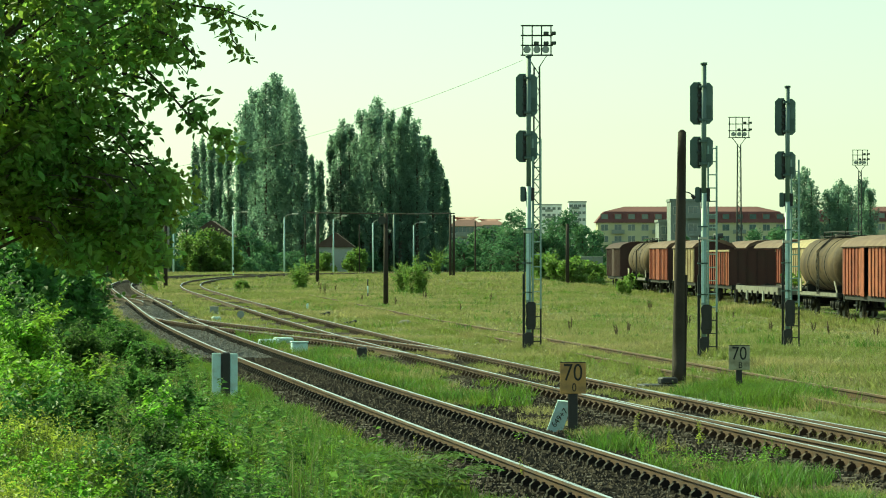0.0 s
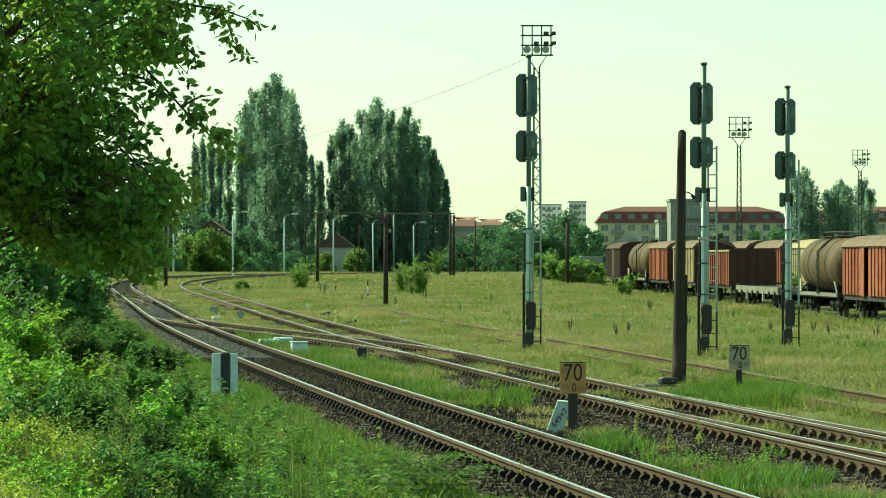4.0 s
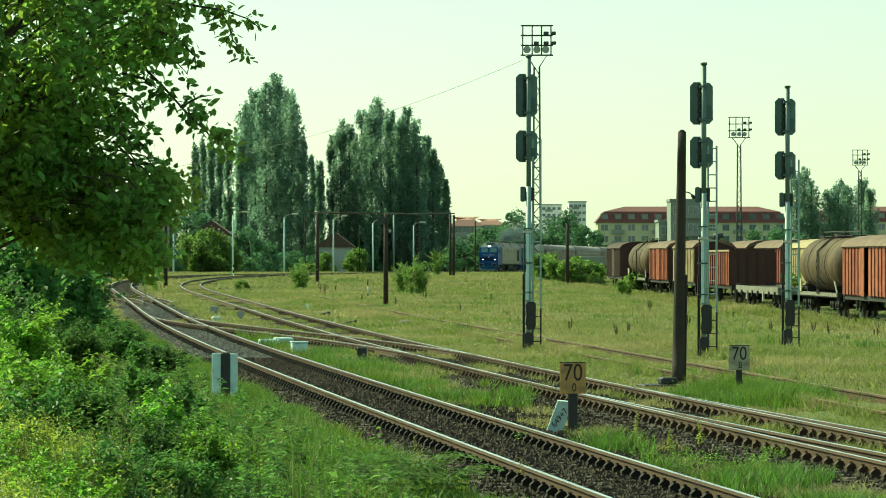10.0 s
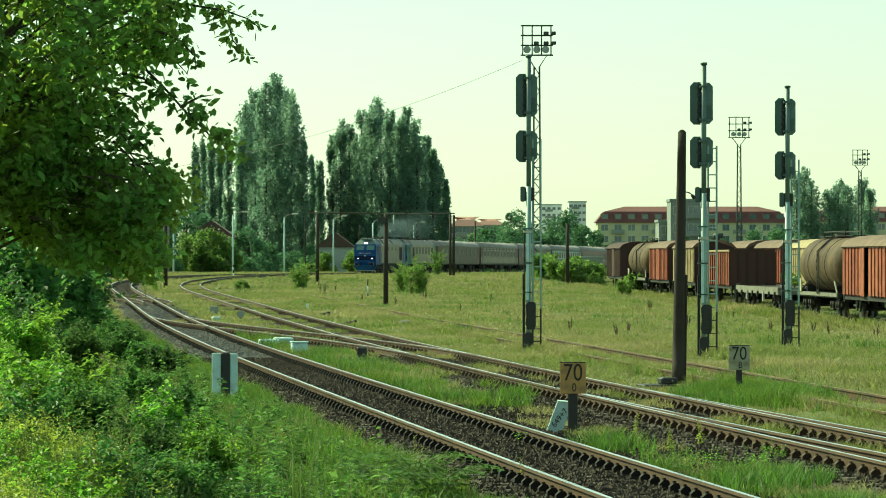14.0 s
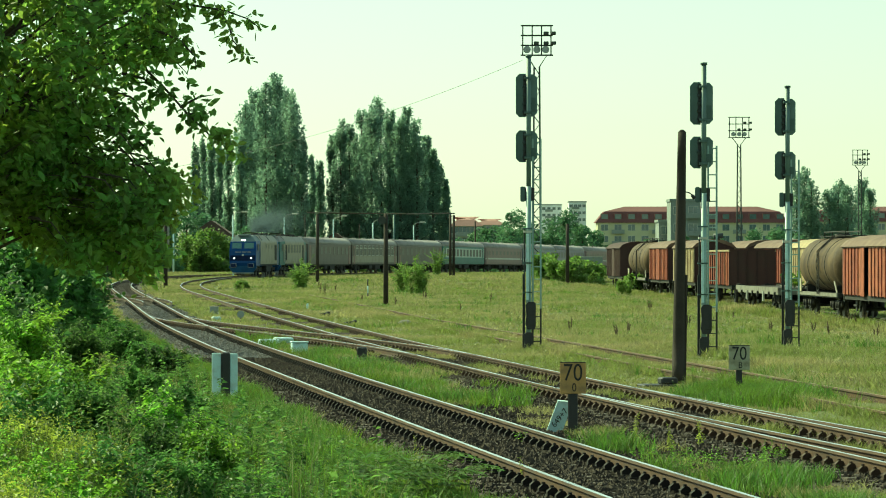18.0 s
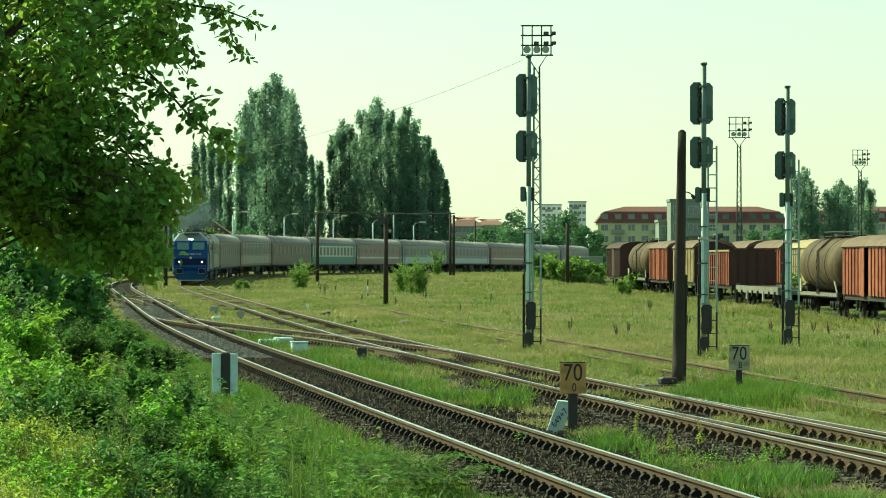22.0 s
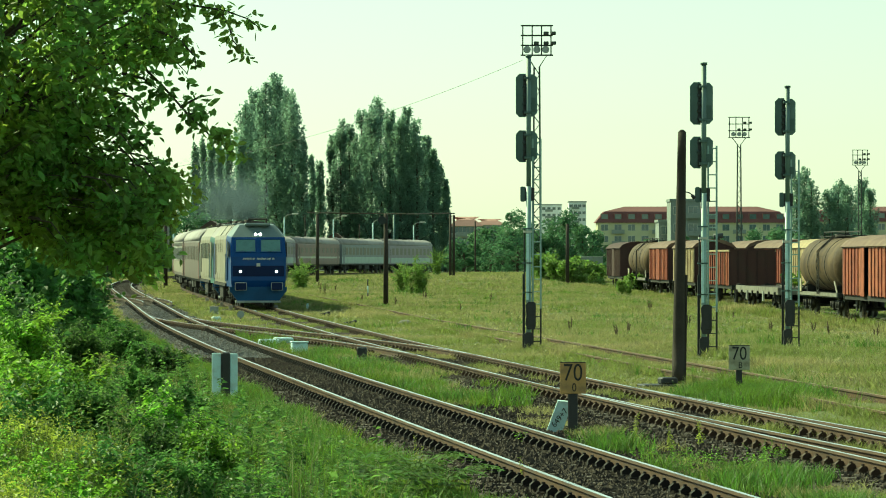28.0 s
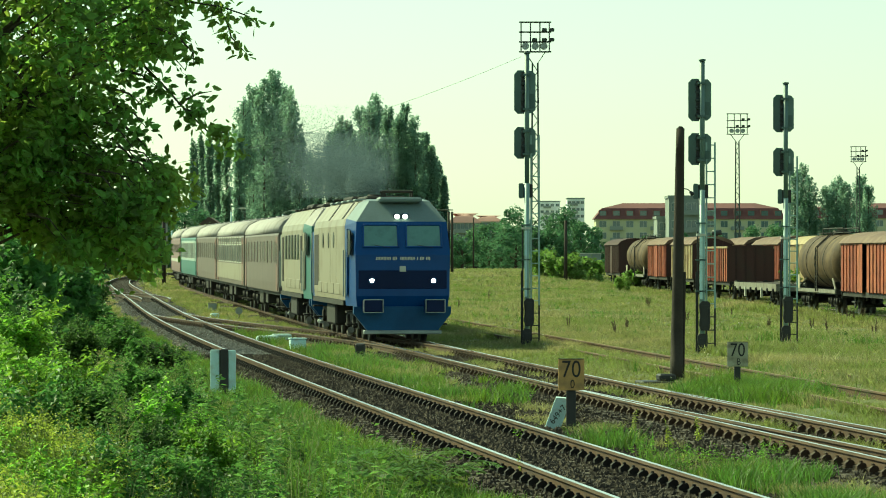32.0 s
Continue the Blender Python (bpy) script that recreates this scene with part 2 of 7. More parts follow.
M = dict(
    soil=surface("soil_and_turf", (0.1, 0.12, 0.035), 0.95, scale=0.25, fine=6, bump=0.6, second=(0.15, 0.13, 0.06), amount=0.45, vary=0.35, dist=0.1),
    ballast=surface("ballast_bed", (0.06, 0.048, 0.035), 0.95, scale=0.6, fine=14, bump=1.0, second=(0.065, 0.055, 0.045), vary=0.5, dist=0.06),
    stone=surface("ballast_stone", (0.052, 0.039, 0.028), 0.9, fine=30, island=0.5, vary=0.3),
    gravel=surface("grey_gravel", (0.2, 0.2, 0.195), 0.9, fine=30, island=0.45, vary=0.3),
    grass=surface("grass_blades", (0.208, 0.245, 0.068), 0.6, island=0.35, bump=0, scale=0.13, second=(0.37, 0.32, 0.16), amount=0.5, sheer=0.55, vary=0.25),
    seed=surface("seed_heads", (0.34, 0.32, 0.16), 0.7, island=0.35, bump=0, scale=0.2, sheer=0.35, vary=0.2),
    lush=surface("lush_grass", (0.11, 0.205, 0.036), 0.55, island=0.5, bump=0, scale=0.6, second=(0.18, 0.25, 0.03), sheer=0.45, vary=0.2),
    weed=surface("weed_leaves", each=0.3, color=(0.18, 0.34, 0.05), rough=0.5, island=0.5, bump=0, scale=0.8, second=(0.27, 0.37, 0.045), sheer=0.6, vary=0.2),
    straw=surface("yellow_green_weed", each=0.18, color=(0.37, 0.43, 0.075), rough=0.55, island=0.4, bump=0, scale=0.8, second=(0.22, 0.33, 0.045), sheer=0.55, vary=0.2),
    drystalk=surface("dry_brown_stalk", (0.1, 0.075, 0.04), 0.8, bump=0, vary=0.3),
    stalk=surface("green_stalk", (0.12, 0.16, 0.04), 0.7, bump=0, vary=0.2),
    petal=surface("pale_petals", (0.62, 0.6, 0.38), 0.7, island=0.3, bump=0, sheer=0.4),
    deck=surface("pale_weathered_steel", (0.19, 0.185, 0.155), 0.8, scale=1.5, fine=20, second=(0.12, 0.11, 0.09), vary=0.25),
    leaf=surface("broad_leaves", (0.2, 0.34, 0.085), 0.42, island=0.5, bump=0, scale=0.9, second=(0.36, 0.45, 0.085), sheer=0.72, vary=0.2),
    # leaves of hedge and far trees, tinted bluish to stand in for haze
    farleaf=surface("hazed_far_leaves", (0.1, 0.2, 0.105), 0.6, spec=0.3, island=0.35, bump=0, scale=0.12, second=(0.15, 0.26, 0.11), sheer=0.5, vary=0.2),
    # undergrowth leaves darkened in colour to form shade pockets on the bank
    briar=surface("shade_dark_leaves", each=0.35, color=(0.085, 0.18, 0.045), rough=0.5, spec=0.4, island=0.5, bump=0, scale=0.8, second=(0.11, 0.2, 0.045), sheer=0.5, vary=0.2),
    # poplar leaves: distance haze is put into this pale bluish green
    poplar=surface("hazed_poplar_leaves", (0.25, 0.37, 0.29), 0.55, island=0.2, bump=0, scale=0.15, second=(0.28, 0.4, 0.29), sheer=0.74, spec=0.4, vary=0.2),
    sapling=surface("young_bush_leaves", (0.17, 0.27, 0.06), 0.5, island=0.4, bump=0, scale=0.5, second=(0.22, 0.3, 0.09), sheer=0.6, vary=0.2),
    bush=surface("bush_leaves", each=0.3, color=(0.105, 0.2, 0.05), rough=0.55, spec=0.25, island=0.45, bump=0, scale=0.3, second=(0.16, 0.24, 0.065), sheer=0.6, vary=0.2),
    bark=surface("bark", (0.075, 0.06, 0.045), 0.95, scale=4, fine=30, bump=0.9, vary=0.4),
    rust=surface("rusty_rail", (0.08, 0.041, 0.018), 0.75, 0.1, scale=1.2, fine=60, second=(0.04, 0.023, 0.012), bump=0.3, vary=0.3),
    rust_dark=surface("dark_rusty_rail", (0.045, 0.027, 0.014), 0.8, 0.15, scale=1.2, fine=60, second=(0.05, 0.03, 0.016), bump=0.3, vary=0.3),
    railtop=surface("polished_rail_head", (0.78, 0.75, 0.7), 0.24, 1.0, scale=2.0, fine=90, vary=0.15, bump=0.05),
    railtop_dull=surface("dull_rail_head", (0.55, 0.48, 0.4), 0.34, 0.9, scale=1.0, fine=60, vary=0.3, bump=0.1),
    rust_field=surface("flaking_pale_rust", (0.24, 0.175, 0.1), 0.7, 0.2, scale=0.8, fine=40, second=(0.12, 0.08, 0.045), vary=0.35, bump=0.3),
    sleeper=surface("weathered_sleeper", (0.085, 0.07, 0.055), 0.9, scale=5, fine=60, each=0.3, bump=0.7, vary=0.4),
    clip=surface("oily_fastening", (0.011, 0.009, 0.008), 0.85, 0.0, each=0.3, fine=50, vary=0.4),
    teal=surface("grey_green_signal_paint", (0.11, 0.17, 0.165), 0.5, 0.1, scale=2, fine=40, vary=0.18, bump=0.08),
    # mast paint lightened to carry the bright look of the sunlit edge
    mastpaint=surface("sunlit_green_mast_paint", (0.26, 0.37, 0.36), 0.45, 0.1, scale=2, fine=40, vary=0.2, bump=0.08),
    tealdark=surface("dark_green_signal_paint", (0.065, 0.11, 0.105), 0.5, 0.1, scale=2, fine=40, vary=0.2, bump=0.08),
    black=surface("black_box_paint", (0.018, 0.018, 0.02), 0.55, scale=3, fine=50, vary=0.4, bump=0.1),
    hole=surface("black_inner_shade", (0.006, 0.006, 0.007), 0.8, bump=0),
    lens=surface("dark_signal_lens", (0.02, 0.025, 0.03), 0.12, bump=0, clear=0.5),
    oldwood=surface("tarred_wood", (0.04, 0.031, 0.025), 0.9, scale=2, fine=35, bump=0.7, vary=0.45),
    concrete=surface("weathered_concrete", (0.3, 0.29, 0.26), 0.9, scale=1.5, fine=25, bump=0.4, vary=0.25),
    whitewash=surface("pale_blue_whitewash", (0.52, 0.7, 0.72), 0.8, scale=6, fine=50, bump=0.15, vary=0.15, second=(0.42, 0.5, 0.48), amount=0.3),
    steel=surface("galvanised_steel", (0.3, 0.33, 0.33), 0.5, 0.5, scale=2, fine=40, vary=0.2, bump=0.08),
    mastdark=surface("dark_lattice_steel", (0.045, 0.055, 0.055), 0.6, 0.3, scale=2, fine=30, vary=0.3, bump=0.05),
    amber=surface("weathered_amber_board", (0.46, 0.28, 0.1), 0.7, scale=7, fine=60, second=(0.3, 0.19, 0.08), amount=0.5, vary=0.25),
    ochre=surface("faded_grey_board", (0.4, 0.37, 0.27), 0.75, scale=7, fine=60, second=(0.25, 0.22, 0.15), amount=0.4, vary=0.25),
    ink=surface("black_lettering", (0.015, 0.014, 0.013), 0.7, bump=0),
    blue=surface("loco_blue_paint", (0.004, 0.05, 0.21), 0.4, scale=1.2, fine=30, vary=0.15, bump=0.03, spec=0.3),
    navy=surface("loco_dark_blue_paint", (0.003, 0.012, 0.06), 0.45, scale=1.2, fine=30, vary=0.2, bump=0.03, spec=0.15),
    cream=surface("loco_cream_paint", (0.25, 0.225, 0.172), 0.5, scale=0.8, fine=20, second=(0.18, 0.15, 0.11), amount=0.4, vary=0.12, bump=0.03),
    roofblue=surface("grey_blue_cab_roof", (0.14, 0.185, 0.19), 0.5, scale=1, fine=20, vary=0.2, bump=0.03),
    coach_roof=surface("dull_silver_roof", (0.3, 0.28, 0.275), 0.7, 0.0, scale=0.5, fine=12, second=(0.21, 0.19, 0.185), amount=0.4, vary=0.15, bump=0.05),
    coach_brown=surface("dusty_rose_brown_paint", (0.125, 0.098, 0.09), 0.55, scale=0.7, fine=15, vary=0.2, second=(0.1, 0.08, 0.074), bump=0.03),
    coach_red=surface("faded_red_paint", (0.2, 0.095, 0.085), 0.5, scale=0.7, fine=15, vary=0.15, second=(0.16, 0.09, 0.085), bump=0.03),
    # pink, grey and lilac coach paints take in the bluish tint of haze
    coach_pink=surface("hazed_pink_paint", (0.21, 0.13, 0.13), 0.5, scale=0.7, fine=15, vary=0.15, second=(0.17, 0.12, 0.125), bump=0.03),
    coach_grey=surface("grey_coach_paint", (0.18, 0.205, 0.235), 0.5, scale=0.7, fine=15, vary=0.15, bump=0.03),
    coach_lilac=surface("grey_lilac_coach_paint", (0.21, 0.19, 0.25), 0.5, scale=0.7, fine=15, vary=0.15, bump=0.03),
    coach_teal=surface("teal_coach_paint", (0.05, 0.15, 0.14), 0.5, scale=0.7, fine=15, vary=0.15, bump=0.03),
    coach_mint=surface("pale_mint_coach_paint", (0.36, 0.45, 0.43), 0.5, scale=0.7, fine=15, vary=0.15, bump=0.03),
    white=surface("off_white_paint", (0.48, 0.48, 0.43), 0.5, scale=2, fine=20, vary=0.12, bump=0.03),
    bright_white=surface("white_lettering", (0.8, 0.8, 0.78), 0.6, bump=0),
    midblue=surface("loco_shaded_blue_paint", (0.012, 0.07, 0.19), 0.5, scale=1.2, fine=30, vary=0.25, bump=0.03, spec=0.25),
    # coach glass with its grey-rose reflection put into the base colour
    pane_reflect=surface("reflecting_coach_glass", (0.075, 0.066, 0.06), 0.35, bump=0, spec=0.3),
    under=surface("sooty_underframe", (0.02, 0.019, 0.018), 0.8, scale=3, fine=30, vary=0.5, bump=0.2),
    wheel=surface("dark_wheel_steel", (0.07, 0.065, 0.06), 0.6, 0.5, scale=4, fine=40, vary=0.4),
    pane=surface("dark_train_glass", (0.012, 0.016, 0.018), 0.3, bump=0, spec=0.15),
    # windscreen glass, its teal reflection put into the base colour
    screen=surface("teal_reflecting_cab_glass", (0.09, 0.2, 0.19), 0.08, bump=0, spec=0.9, clear=0.5),
    wag_red=surface("rust_red_wagon_paint", (0.27, 0.078, 0.052), 0.85, scale=1.6, fine=14, each=0.3, second=(0.15, 0.048, 0.034), amount=0.55, vary=0.4, spec=0.25),
    # maroon wagon paint, also the wagon ends with their shade put into the colour
    wag_dark=surface("wagon_maroon_and_end_shade", (0.048, 0.019, 0.018), 0.85, scale=1.0, fine=18, each=0.2, second=(0.045, 0.024, 0.02), vary=0.3),
    wag_ochre=surface("pale_ochre_wagon_paint", (0.34, 0.27, 0.15), 0.8, scale=1.2, fine=18, each=0.15, second=(0.2, 0.13, 0.075), amount=0.4, vary=0.25),
    wag_roof=surface("brown_wagon_roof", (0.13, 0.078, 0.055), 0.8, scale=0.8, fine=14, second=(0.19, 0.13, 0.09), vary=0.25),
    tank=surface("oil_stained_tank", (0.13, 0.088, 0.05), 0.7, 0.0, scale=0.8, fine=9, second=(0.05, 0.031, 0.02), amount=0.75, vary=0.4, spec=0.2),
    wall_yellow=surface("pale_yellow_plaster", (0.5, 0.5, 0.34), 0.9, scale=0.15, fine=2, vary=0.1, bump=0.05),
    panel=surface("white_facade_panels", (0.78, 0.82, 0.83), 0.9, scale=0.15, fine=2, vary=0.1, bump=0.05),
    wall_grey=surface("grey_concrete_panels", (0.23, 0.26, 0.25), 0.9, scale=0.15, fine=2, vary=0.12, bump=0.05),
    wall_white=surface("white_plaster", (0.4, 0.43, 0.42), 0.9, scale=0.3, fine=3, vary=0.12, bump=0.05),
    rooftile=surface("red_roof_tiles", (0.16, 0.066, 0.066), 0.85, scale=0.2, fine=4, vary=0.2, bump=0.1),
    roofpale=surface("pale_red_roof_tiles", (0.4, 0.23, 0.2), 0.85, scale=0.2, fine=4, vary=0.2, bump=0.1),
    roofbrown=surface("brown_roof_tiles", (0.09, 0.06, 0.05), 0.9, scale=0.5, fine=6, vary=0.3, bump=0.2),
    glass_far=surface("house_window_glass", (0.1, 0.15, 0.16), 0.1, bump=0, spec=0.8),
    lamp_on=glow("lit_headlamp", (1.0, 0.97, 0.88), 9.0),
    smoke=surface("exhaust_soot", (0.15, 0.2, 0.22), 0.9, island=0.1, bump=0, vary=0.1, sheer=0.4),
)

# ---- plan: lie of the land and track lines (x to the right, y ahead, rail heads near z = 0) ----
LAND_Y = [-200, 150, 268, 365, 465, 610, 900]
LAND_Z = [0.0, 0.0, 0.36, 0.73, 0.66, 0.07, 0.0]


def rise(y):
    return np.interp(y, LAND_Y, LAND_Z)


def lay(x, y):
    """Height of the turf."""
    x, y = np.asarray(x, float), np.asarray(y, float)
    z = rise(y) - 0.2
    yard = np.clip((x - 11.5 + 0.012 * (y - 180)) / 3.0, 0, 1) * np.clip((y - 110) / 30, 0, 1) * np.clip((420 - y) / 80, 0, 1)
    z = z - 0.5 * yard                                                  # goods yard lies lower
    bank = np.clip((-0.9 - 0.134 * (y - 31) + 3.2 - 2.6 - x) / 5.0, 0, 1) * np.clip((130 - y) / 60, 0, 1)
    z = z + 0.55 * bank                                                  # bank beside the near track
    return z


def bend(x, y, head, curves, step, ds=2.0):
    """A line of points from a start, a heading and its curvature every `step` metres."""
    n = int(len(curves) * step / ds)
    k = np.interp((np.arange(n) + 0.5) * ds, (np.arange(len(curves)) + 0.5) * step, curves)
    th = head + np.concatenate([[0], np.cumsum(k * ds)])
    xs = x + np.concatenate([[0], np.cumsum(np.sin(th[:-1]) * ds)])
    ys = y + np.concatenate([[0], np.cumsum(np.cos(th[:-1]) * ds)])
    return np.stack([xs, ys, rise(ys)], 1)


MAIN_BENDS = [24, 26, 30, 31, 20, 61, 2, -36, -2, 11, -2, 21, 81, 117, 145, 173, 196, 242, 225, 171, 142, 103, 71, 22, -20, -31, -31, -31, -31, -31] + [0] * 22
main_line = bend(12.08, 0.16, -0.1427, [k * 1e-5 for k in MAIN_BENDS], 20.0)
NEAR_BENDS = [1.7, 1.5, 0.9, 3.6, 2.6, 0.6, -0.7, 0, 4, 14, 22, 24, 24, 20, 14, 8]
near_line = bend(7.47, 0.4, -0.1389, [k * 1e-4 for k in NEAR_BENDS], 30.0)


def along(line, s, side=0.0):
    """Point and heading on a line, s metres from its start."""
    d = np.concatenate([[0], np.cumsum(np.hypot(*(line[1:, :2] - line[:-1, :2]).T))])
    p = np.array([np.interp(s, d, line[:, i]) for i in range(3)])
    q = np.array([np.interp(s + 0.5, d, line[:, i]) for i in range(2)]) - np.array([np.interp(s - 0.5, d, line[:, i]) for i in range(2)])
    h = math.atan2(q[0], q[1])
    return Vector((p[0] + math.cos(h) * side, p[1] - math.sin(h) * side, p[2])), h


def hermite(a, ta, b, tb, n=40):
    t = np.linspace(0, 1, n)[:, None]
    a, b, ta, tb = (np.array(v, float) for v in (a, b, ta, tb))
    xy = (2 * t**3 - 3 * t**2 + 1) * a + (t**3 - 2 * t**2 + t) * ta + (-2 * t**3 + 3 * t**2) * b + (t**3 - t**2) * tb
    return np.column_stack([xy, rise(xy[:, 1])])


def near_y(line, y):
    i = int(np.argmin(np.abs(line[:, 1] - y)))
    t = line[i + 1, :2] - line[i, :2]
    return line[i, :2], t / np.hypot(*t)


a0, at0 = near_y(near_line, 156)
b0, bt0 = near_y(main_line, 90)
cross_line = hermite(b0, bt0 * 72, a0, at0 * 72)
d0, dt0 = near_y(near_line, 166)
side_line = hermite(d0, dt0 * 46, (-22.6, 222.0), (-24.0, 46.0))
c0, ct0 = near_y(main_line, 74)
fork_line = hermite((9.6, 24.0), np.array((-3.6, 25.0)) * 1.9, c0, ct0 * 50)
field_line = np.array([[7.6 - 0.1 * (y - 63) - 0.00002 * (y - 63) ** 2, y, rise(y) - 0.06] for y in np.arange(20, 230, 3.0)])
outer_line = np.array([[9.6 - 0.075 * (y - 78), y, rise(y) - 0.14] for y in np.arange(30, 150, 3.0)])
yard_line = np.array([[20.9 - 0.039 * (y - 176), y, -0.5 * np.clip((y - 110) / 30, 0, 1) + 0.3 * np.clip((y - 180) / 140, 0, 1)] for y in np.arange(100, 420, 4.0)])
yard_line2 = yard_line + np.array([5.2, 0, 0.0])

# ---- ground: one sheet to the horizon, finer where it is near ----
gx = np.unique(np.concatenate([np.linspace(-3000, -70, 12), np.linspace(-70, -16, 28), np.linspace(-16, 30, 116), np.linspace(30, 90, 24), np.linspace(90, 3000, 12)]))
gy = np.unique(np.concatenate([np.linspace(-600, 15, 8), np.linspace(15, 140, 157), np.linspace(140, 640, 100), np.linspace(640, 4500, 16)]))
GX, GY = np.meshgrid(gx, gy)
GZ = lay(GX, GY)
near_part = np.clip((200 - GY) / 100, 0, 1)
GZ = GZ - near_part * 0.02 + near_part * 0.022 * (np.sin(GX * 1.7 + GY * 0.3) * np.sin(GY * 0.9) + 0.6 * np.sin(GX * 3.9 - GY * 1.3))
for line, w in ((near_line, 2.0), (main_line, 2.0), (cross_line, 1.9), (fork_line, 1.9)):
    cx = np.interp(GY, line[:, 1], line[:, 0]) if line[0, 1] < line[-1, 1] else np.interp(GY, line[::-1, 1], line[::-1, 0])
    on = (np.abs(GX - cx) < w) & (GY > line[:, 1].min()) & (GY < min(line[:, 1].max(), 300))
    GZ = np.where(on, rise(GY) - 0.32, GZ)
gi = np.arange(GX.size).reshape(GX.shape)
quads = np.stack([gi[:-1, :-1], gi[:-1, 1:], gi[1:, 1:], gi[1:, :-1]], -1).reshape(-1, 4)
ground = new("ground", mesh_np("ground", np.stack([GX, GY, GZ], -1).reshape(-1, 3), quads, M["soil"], True))
tagged(ground, "flat rough meadow of green and straw-coloured turf", "ground", kind="structure")

# ---- tracks ----
RAIL = [(-0.03, 0.0), (0.03, 0.0), (0.036, -0.035), (0.01, -0.05), (0.01, -0.14), (0.07, -0.158), (0.07, -0.17), (-0.07, -0.17), (-0.07, -0.158), (-0.01, -0.14), (-0.01, -0.05), (-0.036, -0.035)]


def sweep(line, outline, side, name, mats, top=1, s0=0.0, s1=1e9):
    """Carries an outline along a track line; the faces between its first corners take the second material."""
    d = np.concatenate([[0], np.cumsum(np.hypot(*(line[1:, :2] - line[:-1, :2]).T))])
    s = np.arange(max(s0, 0), min(s1, d[-1]), 1.5)
    P = np.stack([np.interp(s, d, line[:, i]) for i in range(3)], 1)
    T = np.gradient(P[:, :2], axis=0)
    T /= np.hypot(*T.T)[:, None]
    N = np.stack([T[:, 1], -T[:, 0]], 1)
    k, n = len(outline), len(s)
    o = np.array(outline)
    V = np.zeros((n, k, 3))
    V[..., :2] = P[:, None, :2] + N[:, None, :] * (side + o[None, :, 0, None])
    V[..., 2] = P[:, None, 2] + o[None, :, 1]
    i = np.arange(n * k).reshape(n, k)
    j = np.roll(i, -1, 1)
    F = np.stack([i[:-1], i[1:], j[1:], j[:-1]], -1)
    me = mesh_np(name, V.reshape(-1, 3), F.reshape(-1, 4), mats[0])
    for m in mats[1:]:
        me.materials.append(m)
    idx = np.zeros((n - 1, k), np.int32)
    if len(mats) > 1:
        idx[:, :top] = 1
    if len(mats) > 2:
        idx[:, [4, 5, 7, 8]] = 2
    me.polygons.foreach_set("material_index", idx.ravel())
    return me


def wood_sleeper():
    bm = bmesh.new()
    box(bm, -1.25, 1.25, -0.12, 0.12, -0.36, -0.19, bevel=0.015)
    me = bpy.data.meshes.new("sleeper")
    bm.to_mesh(me), bm.free()
    me.materials.append(M["sleeper"])
    return me


def fastening(mat="clip"):
    bm = bmesh.new()
    box(bm, -0.17, 0.17, -0.075, 0.075, -0.186, -0.168)
    for sx in (-1, 1):
        extrude(bm, [(sx * 0.045, -0.17), (sx * 0.16, -0.19), (sx * 0.16, -0.13), (sx * 0.11, -0.085), (sx * 0.06, -0.09), (sx * 0.04, -0.12)], "y", -0.05, 0.05)
        rod(bm, (sx * 0.1, 0, -0.15), (sx * 0.1, 0, -0.065), 0.022, n=6)
    me = bpy.data.meshes.new("fastening")
    bm.to_mesh(me), bm.free()
    me.materials.append(M[mat])
    return me


SLEEPER, FASTEN, FASTEN_RUSTY = wood_sleeper(), fastening(), fastening("rust_dark")


def track(name, label, line, s0, s1, top, pieces=(0, 0), bed=True, web="rust_dark"):
    t = thing(name, label, "railway track", kind="structure")
    if bed:
        part("ballast", sweep(line, [(-2.3, -0.42), (-1.5, -0.212), (1.5, -0.212), (2.3, -0.42), (2.0, -0.6), (-2.0, -0.6)], 0, "ballast", [M["ballast"]], s0=s0, s1=s1), None, t)
    for side in (-0.7525, 0.7525):
        part("rail", sweep(line, RAIL, side, "rail", [M[web], top, M["rust_dark"]], s0=s0, s1=s1), None, t)
    for s in np.arange(pieces[0], pieces[1], 0.6):
        p, h = along(line, s)
        m = Matrix.Translation(p) @ Matrix.Rotation(-h, 4, "Z")
        sl = new("sleeper", SLEEPER)
        sl.parent, sl.matrix_local = t, m @ pose(rng.normal(0, 0.02), rng.normal(0, 0.015), 0, 0, 0, rng.normal(0, 0.6))
        for side in (-0.7525, 0.7525):
            f = new("fastening", FASTEN if line is near_line else FASTEN_RUSTY)
            f.parent, f.matrix_local = t, m @ pose(side, 0, 0)
    return t


# ---- the train ----
def window_row(parent, name, xs, side, y, z0, z1, mat, frame_mat, w):
    """Windows set in a side wall: each a pane with its raised frame."""
    for c in xs:
        bm = bmesh.new()
        box(bm, side * y - 0.012, side * y + 0.012, c - w / 2, c + w / 2, z0, z1)
        win = part(name, bm, mat, parent)
        fr = boxes((side * y - 0.02, side * y + 0.02, c - w / 2 - 0.05, c - w / 2, z0 - 0.05, z1 + 0.05), (side * y - 0.02, side * y + 0.02, c + w / 2, c + w / 2 + 0.05, z0 - 0.05, z1 + 0.05),
                   (side * y - 0.02, side * y + 0.02, c - w / 2, c + w / 2, z1, z1 + 0.05), (side * y - 0.02, side * y + 0.02, c - w / 2, c + w / 2, z0 - 0.05, z0))
        part("window_frame", fr, frame_mat, win)


def wheelset(parent, y, r=0.5):
    bm = bmesh.new()
    for sx in (-1, 1):
        rod(bm, (sx * 0.68, 0, 0), (sx * 0.82, 0, 0), r, n=20)
